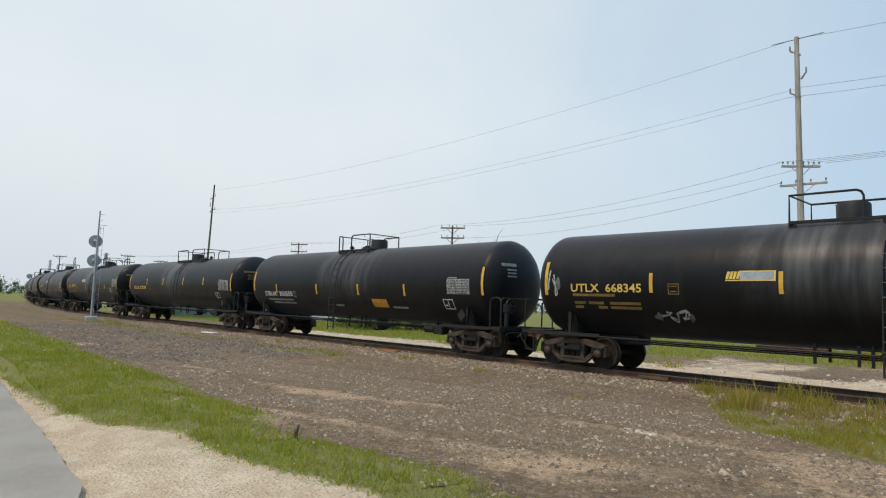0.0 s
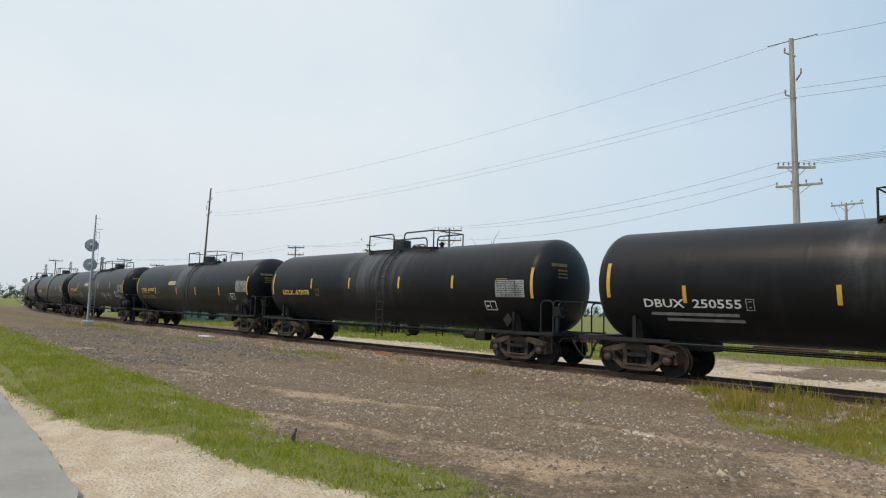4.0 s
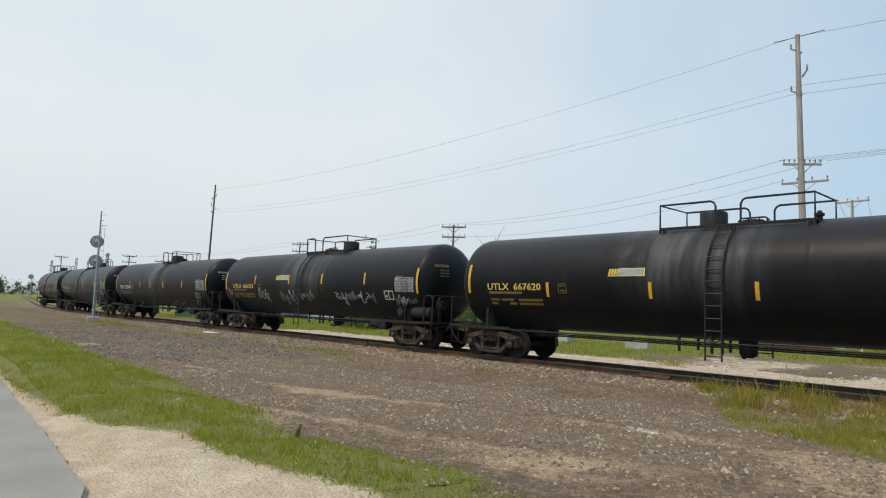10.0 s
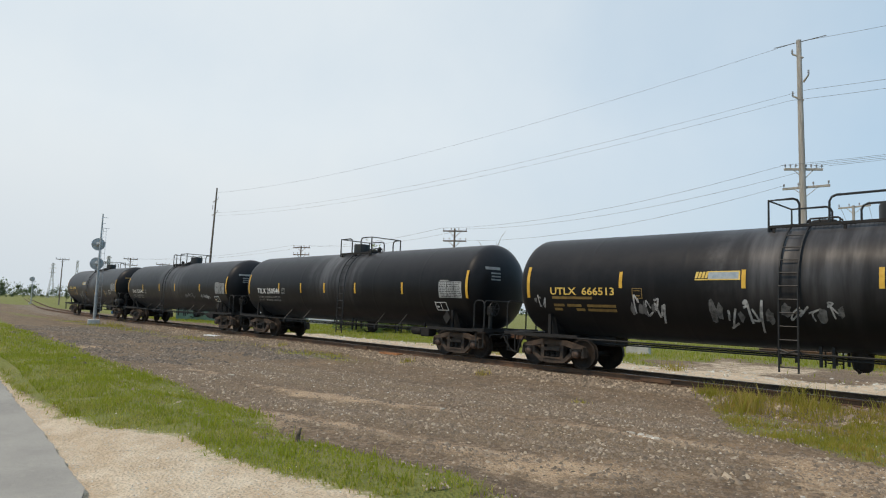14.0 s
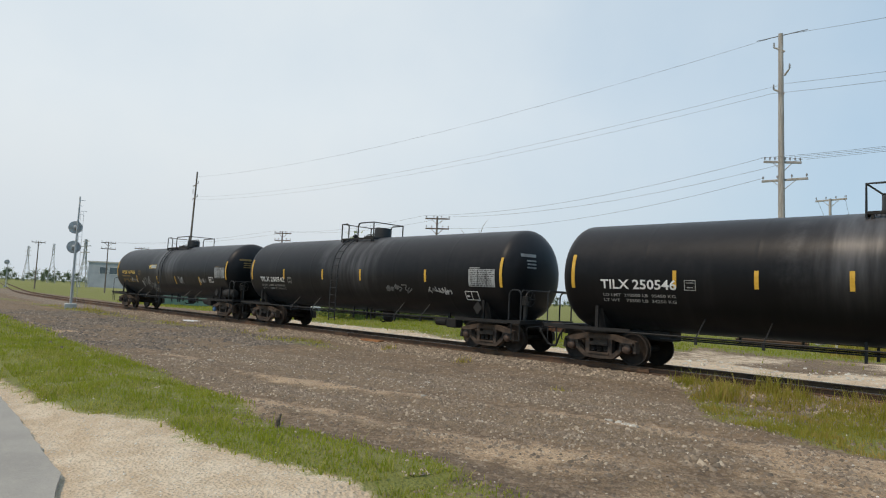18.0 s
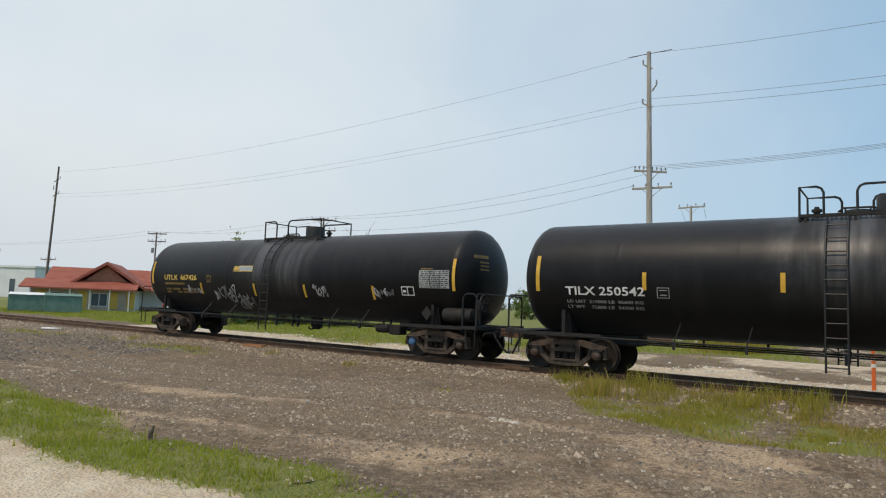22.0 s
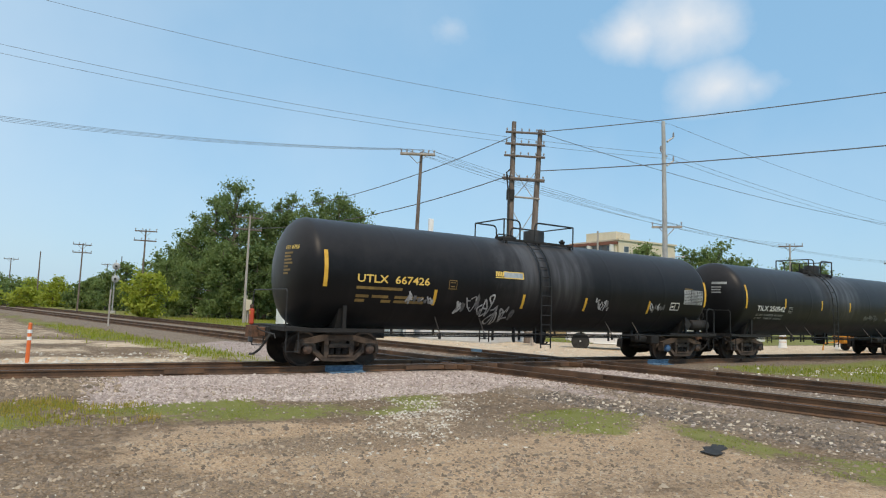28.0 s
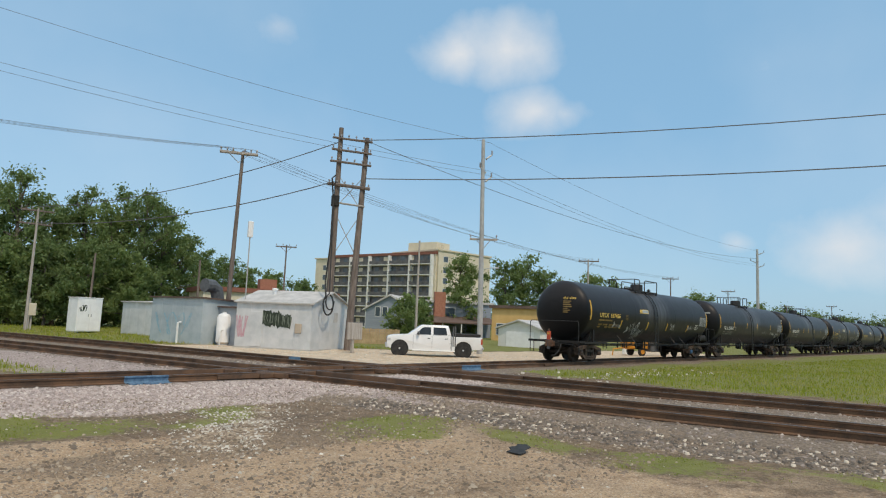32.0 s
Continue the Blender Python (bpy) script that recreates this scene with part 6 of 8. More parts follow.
def marker_post(x, y, h, label, mat=None):
    m = empty("marker_post", pose(x, y, GROUND), label, "marker post", "marker posts")
    part("post", tube(B(), [(0, 0, -0.1), (0, 0, h)], [0.055, 0.05], 10), mat or M_MARKER, m)
    if mat is None:
        for z in (h * 0.62, h * 0.8):
            part("reflective_band", lathe(B(), [(z - 0.05, 0.056), (z - 0.05, 0.06), (z + 0.05, 0.06), (z + 0.05, 0.056)], "z", 12), M_WHITEP, m)
    part("cap", lathe(B(), [(h, 0.05), (h + 0.02, 0.04), (h + 0.03, 0.01)], "z", 10), mat or M_MARKER, m)
    return m


marker_post(-0.7, 22.0, 1.1, "orange plastic marker post with white bands")
marker_post(-6.5, 84.0, 1.0, "orange plastic marker post with white bands")
marker_post(-9.4, 37.9, 1.15, "white marker post standing in the grass", M_WHITEP)
marker_post(2.7, 47.0, 2.4, "leaning grey wooden post by the crossing track", M_POLE)
marker_post(15.2, 63.0, 2.6, "slim grey post by the crossing track", M_POLE)

slab = empty("concrete_slab", pose(-11.2, 50.0, GROUND, 0, 0, 12), "white broken concrete slabs in the grass", "concrete")
for k, (x, w) in enumerate(((-2.6, 1.0), (0.4, 1.2), (1.9, 1.5))):
    part("slab", box(B(), x, x + w, -0.5, 0.4, 0.25 + 0.05 * k, 0.45 + 0.05 * k, 0.03, pose(0, 0, 0, 4 * k, 3, 5 * k)), M_WHITEP, slab)
    part("support", box(B(), x + 0.2, x + w - 0.2, -0.3, 0.3, -0.1, 0.27), M_CONCRETE, slab)
pile = empty("sleeper_pile", pose(-12.9, 41.0, GROUND, 0, 0, 4), "stacked rusty rails and sleepers beside the pole", "sleeper pile")
for k in range(4):
    part("sleeper", box(B(), -2.0 + 0.1 * k, 1.1 + 0.1 * k, -0.9 + 0.5 * k, -0.6 + 0.5 * k, -0.05, 0.2, 0.02), M_TIE, pile)
for k in range(4):
    part("rail", box(box(B(), -2.4, 1.5 - 0.12 * k, -0.8 + 0.4 * k, -0.74 + 0.4 * k, 0.2, 0.36), -2.4, 1.5 - 0.12 * k, -0.84 + 0.4 * k, -0.70 + 0.4 * k, 0.36, 0.4), M_RAIL, pile)
for x, y, w, h, ln in ((-18.2, 31.6, 1.2, 0.55, 0.7), (-24.9, 34.4, 1.0, 0.5, 0.7), (-27.0, 36.5, 0.8, 0.5, 0.5)):
    blk = tagged(part("concrete_block", box(B(), -w / 2, w / 2, -ln / 2, ln / 2, -0.1, h * 0.8, 0.04), M_CONCRETE), "pale concrete block in the grass", "concrete block", "concrete blocks")
    blk.location, blk.rotation_euler = (x, y, GROUND), (0, 0, random.uniform(-0.5, 0.5))


# ---- sheds by the crossing ----
def wall_frame(p, q):
    """Pose with x from p to q along a front, y behind it."""
    d = Vector((q[0] - p[0], q[1] - p[1], 0))
    return pose(p[0], p[1], GROUND, 0, 0, math.degrees(math.atan2(d.y, d.x))), d.length


def shed(p, q, depth, h0, h1, wall, roof, label, gable=False, ribs=True, name="shed"):
    """A sheet-metal shed with its front from p to q."""
    m, ln = wall_frame(p, q)
    s = empty(name, m, label, "shed", "sheds by the crossing")
    t = 0.06
    part("front_wall", box(B(), 0, ln, 0, t, 0, h0), wall, s)
    part("back_wall", box(B(), 0, ln, depth - t, depth, 0, h1 if not gable else h0), wall, s)
    for x in (0.0, ln - t):
        if gable:
            bm = prism(B(), [(0.061, 0), (depth - 0.061, 0), (depth - 0.061, h0), (depth / 2, h1), (0.061, h0)], x, x + t, "yz")
        else:
            bm = prism(B(), [(0.061, 0), (depth - 0.061, 0), (depth - 0.061, h1), (0.061, h0)], x, x + t, "yz")
        part("side_wall", bm, wall, s)
    o = 0.15
    if gable:
        bm = prism(B(), [(-o, h0 - 0.06), (depth / 2, h1 + 0.01), (depth + o, h0 - 0.06), (depth + o, h0 + 0.02), (depth / 2, h1 + 0.09), (-o, h0 + 0.02)], -o, ln + o, "yz")
    else:
        bm = prism(B(), [(-o, h0 + 0.005), (depth + o, h1 + 0.005), (depth + o, h1 + 0.09), (-o, h0 + 0.09)], -o, ln + o, "yz")
    part("roof", bm, roof, s)
    if ribs:
        for k in range(1, int(ln / 1.0)):
            part("panel_joint", box(B(), k * 1.0 - 0.015, k * 1.0 + 0.015, -0.012, 0.0, 0.02, h0 - 0.02), wall, s)
    part("base_strip", box(B(), -0.02, ln + 0.02, -0.02, depth + 0.02, -0.25, 0.06), M_CONCRETE, s)
    return s, ln


def sprayed(parent, x0, x1, z0, z1, mat, seed, n=9, w=0.1, y=-0.012, label="sprayed graffiti"):
    rng = random.Random(seed)
    first = None
    for k in range(n):
        bm = B()
        cx, cz = x0 + (x1 - x0) * (k + 0.5) / n, (z0 + z1) / 2
        a0, sp = rng.uniform(0, 6), rng.uniform(2, 5)
        prev = None
        for i in range(14):
            u = a0 + sp * i / 13
            px, pz = cx + (x1 - x0) / n * 0.8 * math.sin(u), cz + (z1 - z0) / 2 * math.cos(u * 1.3 + k)
            ww = w * rng.uniform(0.7, 1.2)
            q = (bm.verts.new((px - ww / 2, y - 0.0006 * k, pz)), bm.verts.new((px + ww / 2, y - 0.0006 * k, pz + ww * 0.3)))
            if prev:
                bm.faces.new((*prev, q[1], q[0]))
            prev = q
        o = part("stroke" if first else "graffiti", bm, mat, first or parent, "" if first else label)
        first = first or o
    return first


def bubble_letters(parent, x0, x1, z0, z1, mat, edge, seed, n=6, y=-0.014):
    """Fat, leaning, overlapping letters with a few pale outlines."""
    rng = random.Random(seed)
    first = None
    cell = (x1 - x0) / n
    for k in range(n):
        cx, cz = x0 + cell * (k + 0.5), (z0 + z1) / 2 - 0.12 * (k - n / 2) * cell
        rx, rz = cell * rng.uniform(0.55, 0.75), (z1 - z0) / 2 * rng.uniform(0.75, 1.1)
        out = []
        for j in range(18):
            a = j * math.pi / 9
            q = rng.uniform(0.8, 1.15)
            out.append((cx + rx * q * math.copysign(abs(math.cos(a)) ** 0.6, math.cos(a)), cz + rz * q * math.copysign(abs(math.sin(a)) ** 0.6, math.sin(a))))
        o = part("stroke" if first else "graffiti", prism(B(), out, y - 0.003 - 0.0008 * k, y - 0.0008 * k), mat, first or parent, "" if first else "bold dark green graffiti letters")
        first = first or o
        for j in range(3):
            u = cx + rx * rng.uniform(-0.7, 0.7)
            pts = [(u + 0.05 * rng.uniform(-1, 1), cz + rz * rng.uniform(0.5, 0.9)), (u + 0.07 * rng.uniform(-1, 1), cz), (u + 0.05 * rng.uniform(-1, 1), cz - rz * rng.uniform(0.3, 0.8))]
            bm = B()
            line = [(bm.verts.new((px - 0.018, y - 0.0115, pz)), bm.verts.new((px + 0.018, y - 0.0115, pz))) for px, pz in pts]
            for p, q in zip(line, line[1:]):
                bm.faces.new((p[0], p[1], q[1], q[0]))
            part("outline_stroke", bm, edge, first)
    return first


cab = empty("signal_cabinet", pose(16.75, 56.0, GROUND, 0, 0, 10), "white metal line-side cabinet with two doors", "cabinet")
part("body", box(B(), 0, 1.95, 0, 1.5, 0.12, 2.75, 0.04), M_WHITEMET, cab)
part("top_cap", box(B(), -0.05, 2.0, -0.05, 1.55, 2.75, 2.82, 0.02), M_WHITEMET, cab)
for k in range(2):
    d = part("door", box(B(), 0.06 + k * 0.93, 0.96 + k * 0.93, -0.03, -0.002, 0.2, 2.65, 0.01), M_WHITEMET, cab)
    part("door_handle", box(B(), 0.85 + k * 0.22, 0.89 + k * 0.22, -0.07, -0.03, 1.3, 1.5), M_INSUL, d)
    part("foot", box(B(), 0.1 + k * 1.5, 0.35 + k * 1.5, 0.2, 1.3, -0.15, 0.13), M_CONCRETE, cab)
sprayed(cab, 0.15, 0.65, 1.7, 2.2, M_BLACKSPRAY, 4, 4, 0.07, -0.036)

s1, l1 = shed((20.3, 56.5), (21.4, 52.0), 3.2, 2.6, 2.75, M_SHEDGREY, M_ROOFGREY, "grey sheet-metal equipment shed with a flat roof")
s2, l2 = shed((17.5, 43.6), (18.75, 39.0), 3.4, 2.85, 2.75, M_SHEDBLUE, M_BROWNROOF, "blue-grey sheet-metal shed with turquoise graffiti")
sprayed(s2, 0.6, 3.6, 0.5, 1.9, M_TURQ, 9, 5, 0.13, -0.014, "sprayed turquoise graffiti")
part("vent_pipe", tube(B(), [(2.9, -0.25, -0.1), (2.9, -0.25, 1.3), (2.9, -0.02, 1.32)], 0.07, 8), M_WHITEP, s2)
part("exhaust_hood", tube(B(), [(3.6, 2.2, 2.8), (3.6, 2.0, 3.5), (3.6, 1.6, 3.75), (3.6, 1.0, 3.75)], [0.4, 0.42, 0.42, 0.45], 12), M_GREYPLAS, s2, "dark grey curved exhaust hood")
annex, la = shed((19.6, 40.6), (20.9, 36.4), 2.6, 2.35, 2.3, M_GREYBLD, M_BROWNROOF, "small dark grey annex between the sheds", ribs=False)
s3, l3 = shed((19.9, 36.9), (22.25, 32.35), 5.0, 2.75, 3.5, M_SHEDGREY, M_ROOFGREY, "pale grey sheet-metal shed with a low gable roof and graffiti", True)
bubble_letters(s3, 1.85, 3.75, 1.25, 2.2, M_BLACKSPRAY, M_OLIVE, 11)
sprayed(s3, 0.1, 0.8, 0.6, 1.9, M_PINK, 14, 4, 0.09, -0.014, "faded pink graffiti")
part("roof_vent", lathe(B(), [(3.2, 0.1), (3.55, 0.1), (3.56, 0.18), (3.66, 0.18), (3.7, 0.05)], "z", 12, (1.6, 1.6, 0)), M_WHITEMET, s3)
part("junction_box", box(B(), 4.1, 4.5, -0.12, 0.0, 1.0, 1.55, 0.02), M_TANWALL, s3)
part("wall_patch", box(B(), l3 + 0.002, l3 + 0.02, 2.9, 3.4, 1.7, 2.3), M_ROOFGREY, s3)
part("door", box(B(), 1.0, 1.85, -0.04, -0.002, 0.1, 2.2, 0.01), M_SHEDGREY, s3)
gt = empty("gas_tank", pose(20.0, 38.6, GROUND), "white upright cylinder tank beside the shed", "tank")
part("body", lathe(B(), [(0.1, 0.3), (0.2, 0.42), (1.75, 0.42), (1.92, 0.33), (2.0, 0.12), (2.08, 0.12)], "z", 20), M_WHITEMET, gt, "", True)
part("foot_ring", lathe(B(), [(-0.15, 0.32), (0.14, 0.32), (0.14, 0.28), (-0.15, 0.28)], "z", 16), M_CONCRETE, gt)
post = empty("vent_pipe", pose(19.6, 38.2, GROUND), "thin bent white pipe by the shed", "pipe")
part("pipe", tube(B(), [(0, 0, -0.1), (0, 0, 0.9), (0.05, 0, 0.95), (0.35, 0.1, 0.95)], 0.04, 8), M_WHITEP, post)
ap = empty("antenna_pole", pose(*spot(28.96, 42.0), GROUND), "slim pole with a white antenna box at its top", "antenna")
part("post", tube(B(), [(0, 0, -0.1), (0, 0, 6.8)], 0.04, 8), M_POLEGR, ap)
part("antenna_box", box(B(), -0.16, 0.16, -0.1, 0.1, 6.75, 7.75, 0.03), M_WHITEP, ap)
ub = empty("meter_post", pose(24.3, 31.0, GROUND), "wooden meter board on a post", "meter box")
part("post", box(B(), -0.08, 0.08, -0.06, 0.06, -0.1, 1.6), M_POLE, ub)
part("board", box(B(), -0.5, 0.6, -0.14, -0.061, 0.75, 1.75, 0.02), M_POLE, ub)
jb = empty("equipment_box", pose(15.0, 61.5, GROUND), "cream equipment box on a post", "equipment box")
part("post", box(B(), -0.06, 0.06, -0.06, 0.06, -0.1, 1.5), M_POLE, jb)
part("box", box(B(), -0.45, 0.25, -0.3, -0.061, 1.2, 2.2, 0.03), M_CREAM, jb)


# ---- pickup ----
def soft(bm, width, segments=2):
    """Round the edges where two faces meet at more than 25 degrees."""
    bmesh.ops.recalc_face_normals(bm, faces=bm.faces[:])
    edges = [e for e in bm.edges if len(e.link_faces) == 2 and e.calc_face_angle(0.0) > 0.44]
    bmesh.ops.bevel(bm, geom=edges, offset=width, segments=segments, profile=0.5, affect="EDGES", clamp_overlap=True)
    return bm


def pickup(x, y, turn):
    """A parked white crew-cab pickup; x runs from its nose to its tail."""
    p = empty("pickup_truck", pose(x, y, GROUND + 0.01, 0, 0, turn), "white crew-cab pickup truck with a dark rack parked on the gravel", "pickup truck")
    rear = 3.37

    def arch(c):
        return [(c + 0.5 * math.cos(a), 0.42 + 0.5 * math.sin(a)) for a in (math.pi * k / 8 for k in range(9))]
    nose = [(-0.93, 0.5), (-0.99, 0.75), (-0.97, 1.0), (-0.9, 1.1), (-0.6, 1.17), (0.3, 1.22), (2.66, 1.2), (2.66, 0.36), (0.27, 0.36)] + arch(-0.25) + [(-0.78, 0.42)]
    part("body", soft(prism(B(), nose, -0.96, 0.96), 0.05), M_CARWHITE, p, "", True)
    bed = [(2.69, 0.36), (2.69, 1.16), (4.42, 1.18), (4.45, 0.6), (4.4, 0.5), (3.9, 0.44)] + arch(rear) + [(2.85, 0.36)]
    part("cargo_bed", soft(prism(B(), bed, -0.97, 0.97), 0.04), M_CARWHITE, p, "", True)
    cabin = B()
    low, high = [(0.2, 1.2), (2.68, 1.2)], [(1.0, 1.79), (2.5, 1.79)]
    v = [cabin.verts.new((xx, yy, zz)) for (xx, zz), w in zip((low[0], low[1], high[1], high[0]), (0.92, 0.92, 0.74, 0.74)) for yy in (-w, w)]
    for f in ((0, 2, 4, 6), (1, 7, 5, 3), (0, 6, 7, 1), (2, 3, 5, 4), (6, 4, 5, 7), (0, 1, 3, 2)):
        cabin.faces.new([v[k] for k in f])
    part("cabin", soft(cabin, 0.07, 3), M_CARWHITE, p, "", True)

    def side(z):
        return 0.92 - 0.18 * (z - 1.2) / 0.59

    for s in (-1, 1):
        for pts in (((0.66, 1.24), (1.5, 1.24), (1.5, 1.66), (1.12, 1.66), (1.0, 1.6)), ((1.64, 1.24), (2.4, 1.24), (2.42, 1.3), (2.36, 1.62), (2.3, 1.66), (1.64, 1.66))):
            bm = B()
            out = [bm.verts.new((xx, s * (side(zz) + 0.004), zz)) for xx, zz in pts]
            back = [bm.verts.new((xx, s * (side(zz) - 0.02), zz)) for xx, zz in pts]
            bm.faces.new(out)
            for k in range(len(pts)):
                bm.faces.new((out[k], out[(k + 1) % len(pts)], back[(k + 1) % len(pts)], back[k]))
            bmesh.ops.recalc_face_normals(bm, faces=bm.faces[:])
            part("window", bm, M_DARKGLASS, p, "dark side window")
    for name, q, lift in (("windscreen", ((0.31, 0.8, 1.27), (0.92, 0.66, 1.72)), -0.012), ("rear_window", ((2.66, 0.75, 1.28), (2.54, 0.66, 1.68)), 0.012)):
        bm = B()
        (xa, wa, za), (xb, wb, zb) = q
        bm.faces.new([bm.verts.new(c) for c in ((xa + lift, -wa, za), (xa + lift, wa, za), (xb + lift, wb, zb), (xb + lift, -wb, zb))])
        part(name, bm, M_DARKGLASS, p)
    for xx in (-0.25, rear):
        part("wheel_well", lathe(B(), [(-0.95, 0.495), (-0.6, 0.495), (-0.6, 0.1)], "y", 24, (xx, 0, 0.42)), M_TYRE, p)
        for s in (-1, 1):
            w = part("wheel", lathe(B(), [(s * 0.70, 0.24), (s * 0.72, 0.37), (s * 0.78, 0.40), (s * 0.92, 0.41), (s * 0.96, 0.38), (s * 0.96, 0.27)], "y", 24, (xx, 0, 0.42)), M_TYRE, p, "", True)
            part("rim", lathe(B(), [(s * 0.87, 0.275), (s * 0.955, 0.27), (s * 0.93, 0.245), (s * 0.90, 0.22), (s * 0.885, 0.12), (s * 0.885, 0.02)], "y", 20, (xx, 0, 0.42)), M_CHROME, w, "", True)
            for k in range(6):
                part("spoke", box(B(), -0.035, 0.035, -0.02, 0.02, 0.02, 0.25, 0.01, pose(xx, s * 0.925, 0.42, 0, k * 60, 0)), M_CHROME, w)
            part("hub_cap", lathe(B(), [(s * 0.88, 0.08), (s * 0.95, 0.075), (s * 0.97, 0.03)], "y", 12, (xx, 0, 0.42)), M_CHROME, w)
    for xx in (0.5, 1.57, 2.62):
        part("door_seam", box(B(), xx - 0.006, xx + 0.006, -0.964, -0.95, 0.5, 1.17), M_GREYPLAS, p)
    for xx in (1.3, 2.3):
        part("door_handle", box(B(), xx, xx + 0.17, -0.99, -0.955, 1.02, 1.06, 0.01), M_GREYPLAS, p)
    part("mirror", box(B(), 0.72, 0.86, -1.14, -0.9, 1.22, 1.42, 0.04), M_GREYPLAS, p)
    part("front_bumper", box(B(), -1.06, -0.9, -0.93, 0.93, 0.44, 0.70, 0.05), M_CHROME, p)
    part("rear_bumper", box(B(), 4.44, 4.56, -0.92, 0.92, 0.48, 0.64, 0.03), M_CHROME, p)
    part("tail_light", box(B(), 4.36, 4.46, -0.975, -0.83, 0.78, 1.1, 0.01), M_REDLAMP, p, "red tail light")
    part("head_light", box(B(), -0.995, -0.76, -0.965, -0.58, 0.82, 1.0, 0.02), M_CHROME, p)
    part("grille", box(B(), -1.01, -0.96, -0.56, 0.56, 0.72, 1.04, 0.02), M_GREYPLAS, p)
    part("side_step", box(B(), 0.45, 2.9, -1.02, -0.9, 0.32, 0.38, 0.02), M_WHITEP, p)
    for xx in (2.74, 2.86):
        part("rack_post", box(B(), xx, xx + 0.06, -0.99, -0.93, 0.62, 1.75), M_GREYPLAS, p)
    part("bed_cover", box(B(), 2.74, 4.35, -0.93, 0.93, 1.185, 1.36, 0.03), M_TYRE, p, "dark tool box across the cargo bed")
    return p


pickup(25.77, 28.12, -40.4)

ld = empty("towed_compressor", pose(47.2, 26.0, GROUND, 0, 0, -20), "orange rounded machine with a grey box behind the train", "construction machine")
part("body", box(lathe(B(), [(0.0, 0.25), (0.12, 0.42), (0.4, 0.5), (2.0, 0.5), (2.3, 0.42), (2.4, 0.25)], "x", 16, (0, 0, 1.0)), 0.25, 2.2, -0.5, 0.5, 0.55, 1.0, 0.06), M_YLOADER, ld, "rounded orange cover", True)
part("engine_box", box(B(), 2.45, 3.7, -0.6, 0.6, 0.35, 1.55, 0.06), M_GREYPLAS, ld, "grey engine box")
part("tow_bar", tube(B(), [(0.1, 0, 0.6), (-0.9, 0, 0.5), (-1.0, 0, 0.0)], 0.05, 6), M_YLOADER, ld)
for s in (-1, 1):
    w = part("wheel", lathe(B(), [(s * 0.55, 0.15), (s * 0.57, 0.33), (s * 0.75, 0.33), (s * 0.77, 0.15)], "y", 16, (1.4, 0, 0.33)), M_TYRE, ld)
    part("rim", lathe(B(), [(s * 0.74, 0.2), (s * 0.78, 0.18), (s * 0.77, 0.04)], "y", 12, (1.4, 0, 0.33)), M_YLOADER, w)
for k, (x, y) in enumerate(((45.2, 28.6), (50.3, 27.4), (52.4, 27.0))):
    drum = empty("traffic_drum", pose(x, y, GROUND), "white and orange traffic drum beside the works", "traffic drum", "traffic drums")
    part("barrel", lathe(B(), [(0.0, 0.30), (0.08, 0.30), (0.1, 0.27), (0.95, 0.22), (1.0, 0.12)], "z", 14), M_WHITEP, drum, "", True)
    for z in (0.3, 0.65):
        part("band", lathe(B(), [(z, 0.268 - 0.04 * z), (z + 0.15, 0.262 - 0.04 * z)], "z", 14), M_ORANGE, drum, "orange band")


# ---- buildings ----
def window(parent, x, z, w, h, y=0.0, glass=None, frame_mat=None):
    f = part("window", box(B(), x - w / 2 - 0.08, x + w / 2 + 0.08, y - 0.05, y - 0.002, z - 0.08, z + h + 0.08), frame_mat or M_WHITECON, parent)
    part("pane", box(B(), x - w / 2, x + w / 2, y - 0.06, y - 0.051, z, z + h), glass or M_GLASSFAR, f)
    return f


def block(name, p, q, depth, h, wall, roof, label, category="building", roof_h=0.3):
    m, ln = wall_frame(p, q)
    b = empty(name, m, label, category)
    for nm, args in (("front_wall", (0, ln, 0, 0.25)), ("back_wall", (0, ln, depth - 0.25, depth)), ("side_wall", (0, 0.25, 0.252, depth - 0.252)), ("side_wall", (ln - 0.25, ln, 0.252, depth - 0.252))):
        part(nm, box(B(), *args, -0.3, h), wall, b)
    part("roof", box(B(), -0.3, ln + 0.3, -0.3, depth + 0.3, h + 0.003, h + roof_h), roof, b)
    return b, ln


# apartment house
ax0, ay0 = spot(36.0, 188)
ax1, ay1 = spot(45.0, 164)
apt, al = block("apartment_building", (ax0, ay0), (ax1, ay1), 22, 19.3, M_CREAM, M_REDBROWN, "cream apartment building with rows of dark balconies", "building", 0.7)
for fl in range(7):
    z = 0.2 + fl * 2.75
    # flat dark sheet on the wall, painted as the shade inside the balconies
    part("balcony_recess", box(B(), 1.0, al - 0.6, -0.06, -0.003, z + 0.2, z + 2.6), M_BALC, apt)
    part("balcony_slab", box(B(), 0.8, al - 0.4, -1.2, -0.06, z, z + 0.22), M_WHITECON, apt)
    part("balcony_railing", box(B(), 0.9, al - 0.5, -1.15, -1.1, z + 0.3, z + 1.15), M_BALC, apt)
    for k in range(12):
        x = 2.2 + k * (al - 4) / 11
        part("pane", box(B(), x - 0.7, x + 0.7, -0.1, -0.065, z + 0.4, z + 2.3), M_GLASSFAR if k % 3 else M_CREAM, apt)
for k in range(6):
    x = 0.9 + k * (al - 1.6) / 5
    part("balcony_pier", box(B(), x - 0.2, x + 0.2, -1.25, -0.06, -0.3, 19.25), M_WHITECON, apt)
part("penthouse", box(B(), al * 0.62, al * 0.88, 6, 12, 20.01, 23.4), M_CREAM, apt)
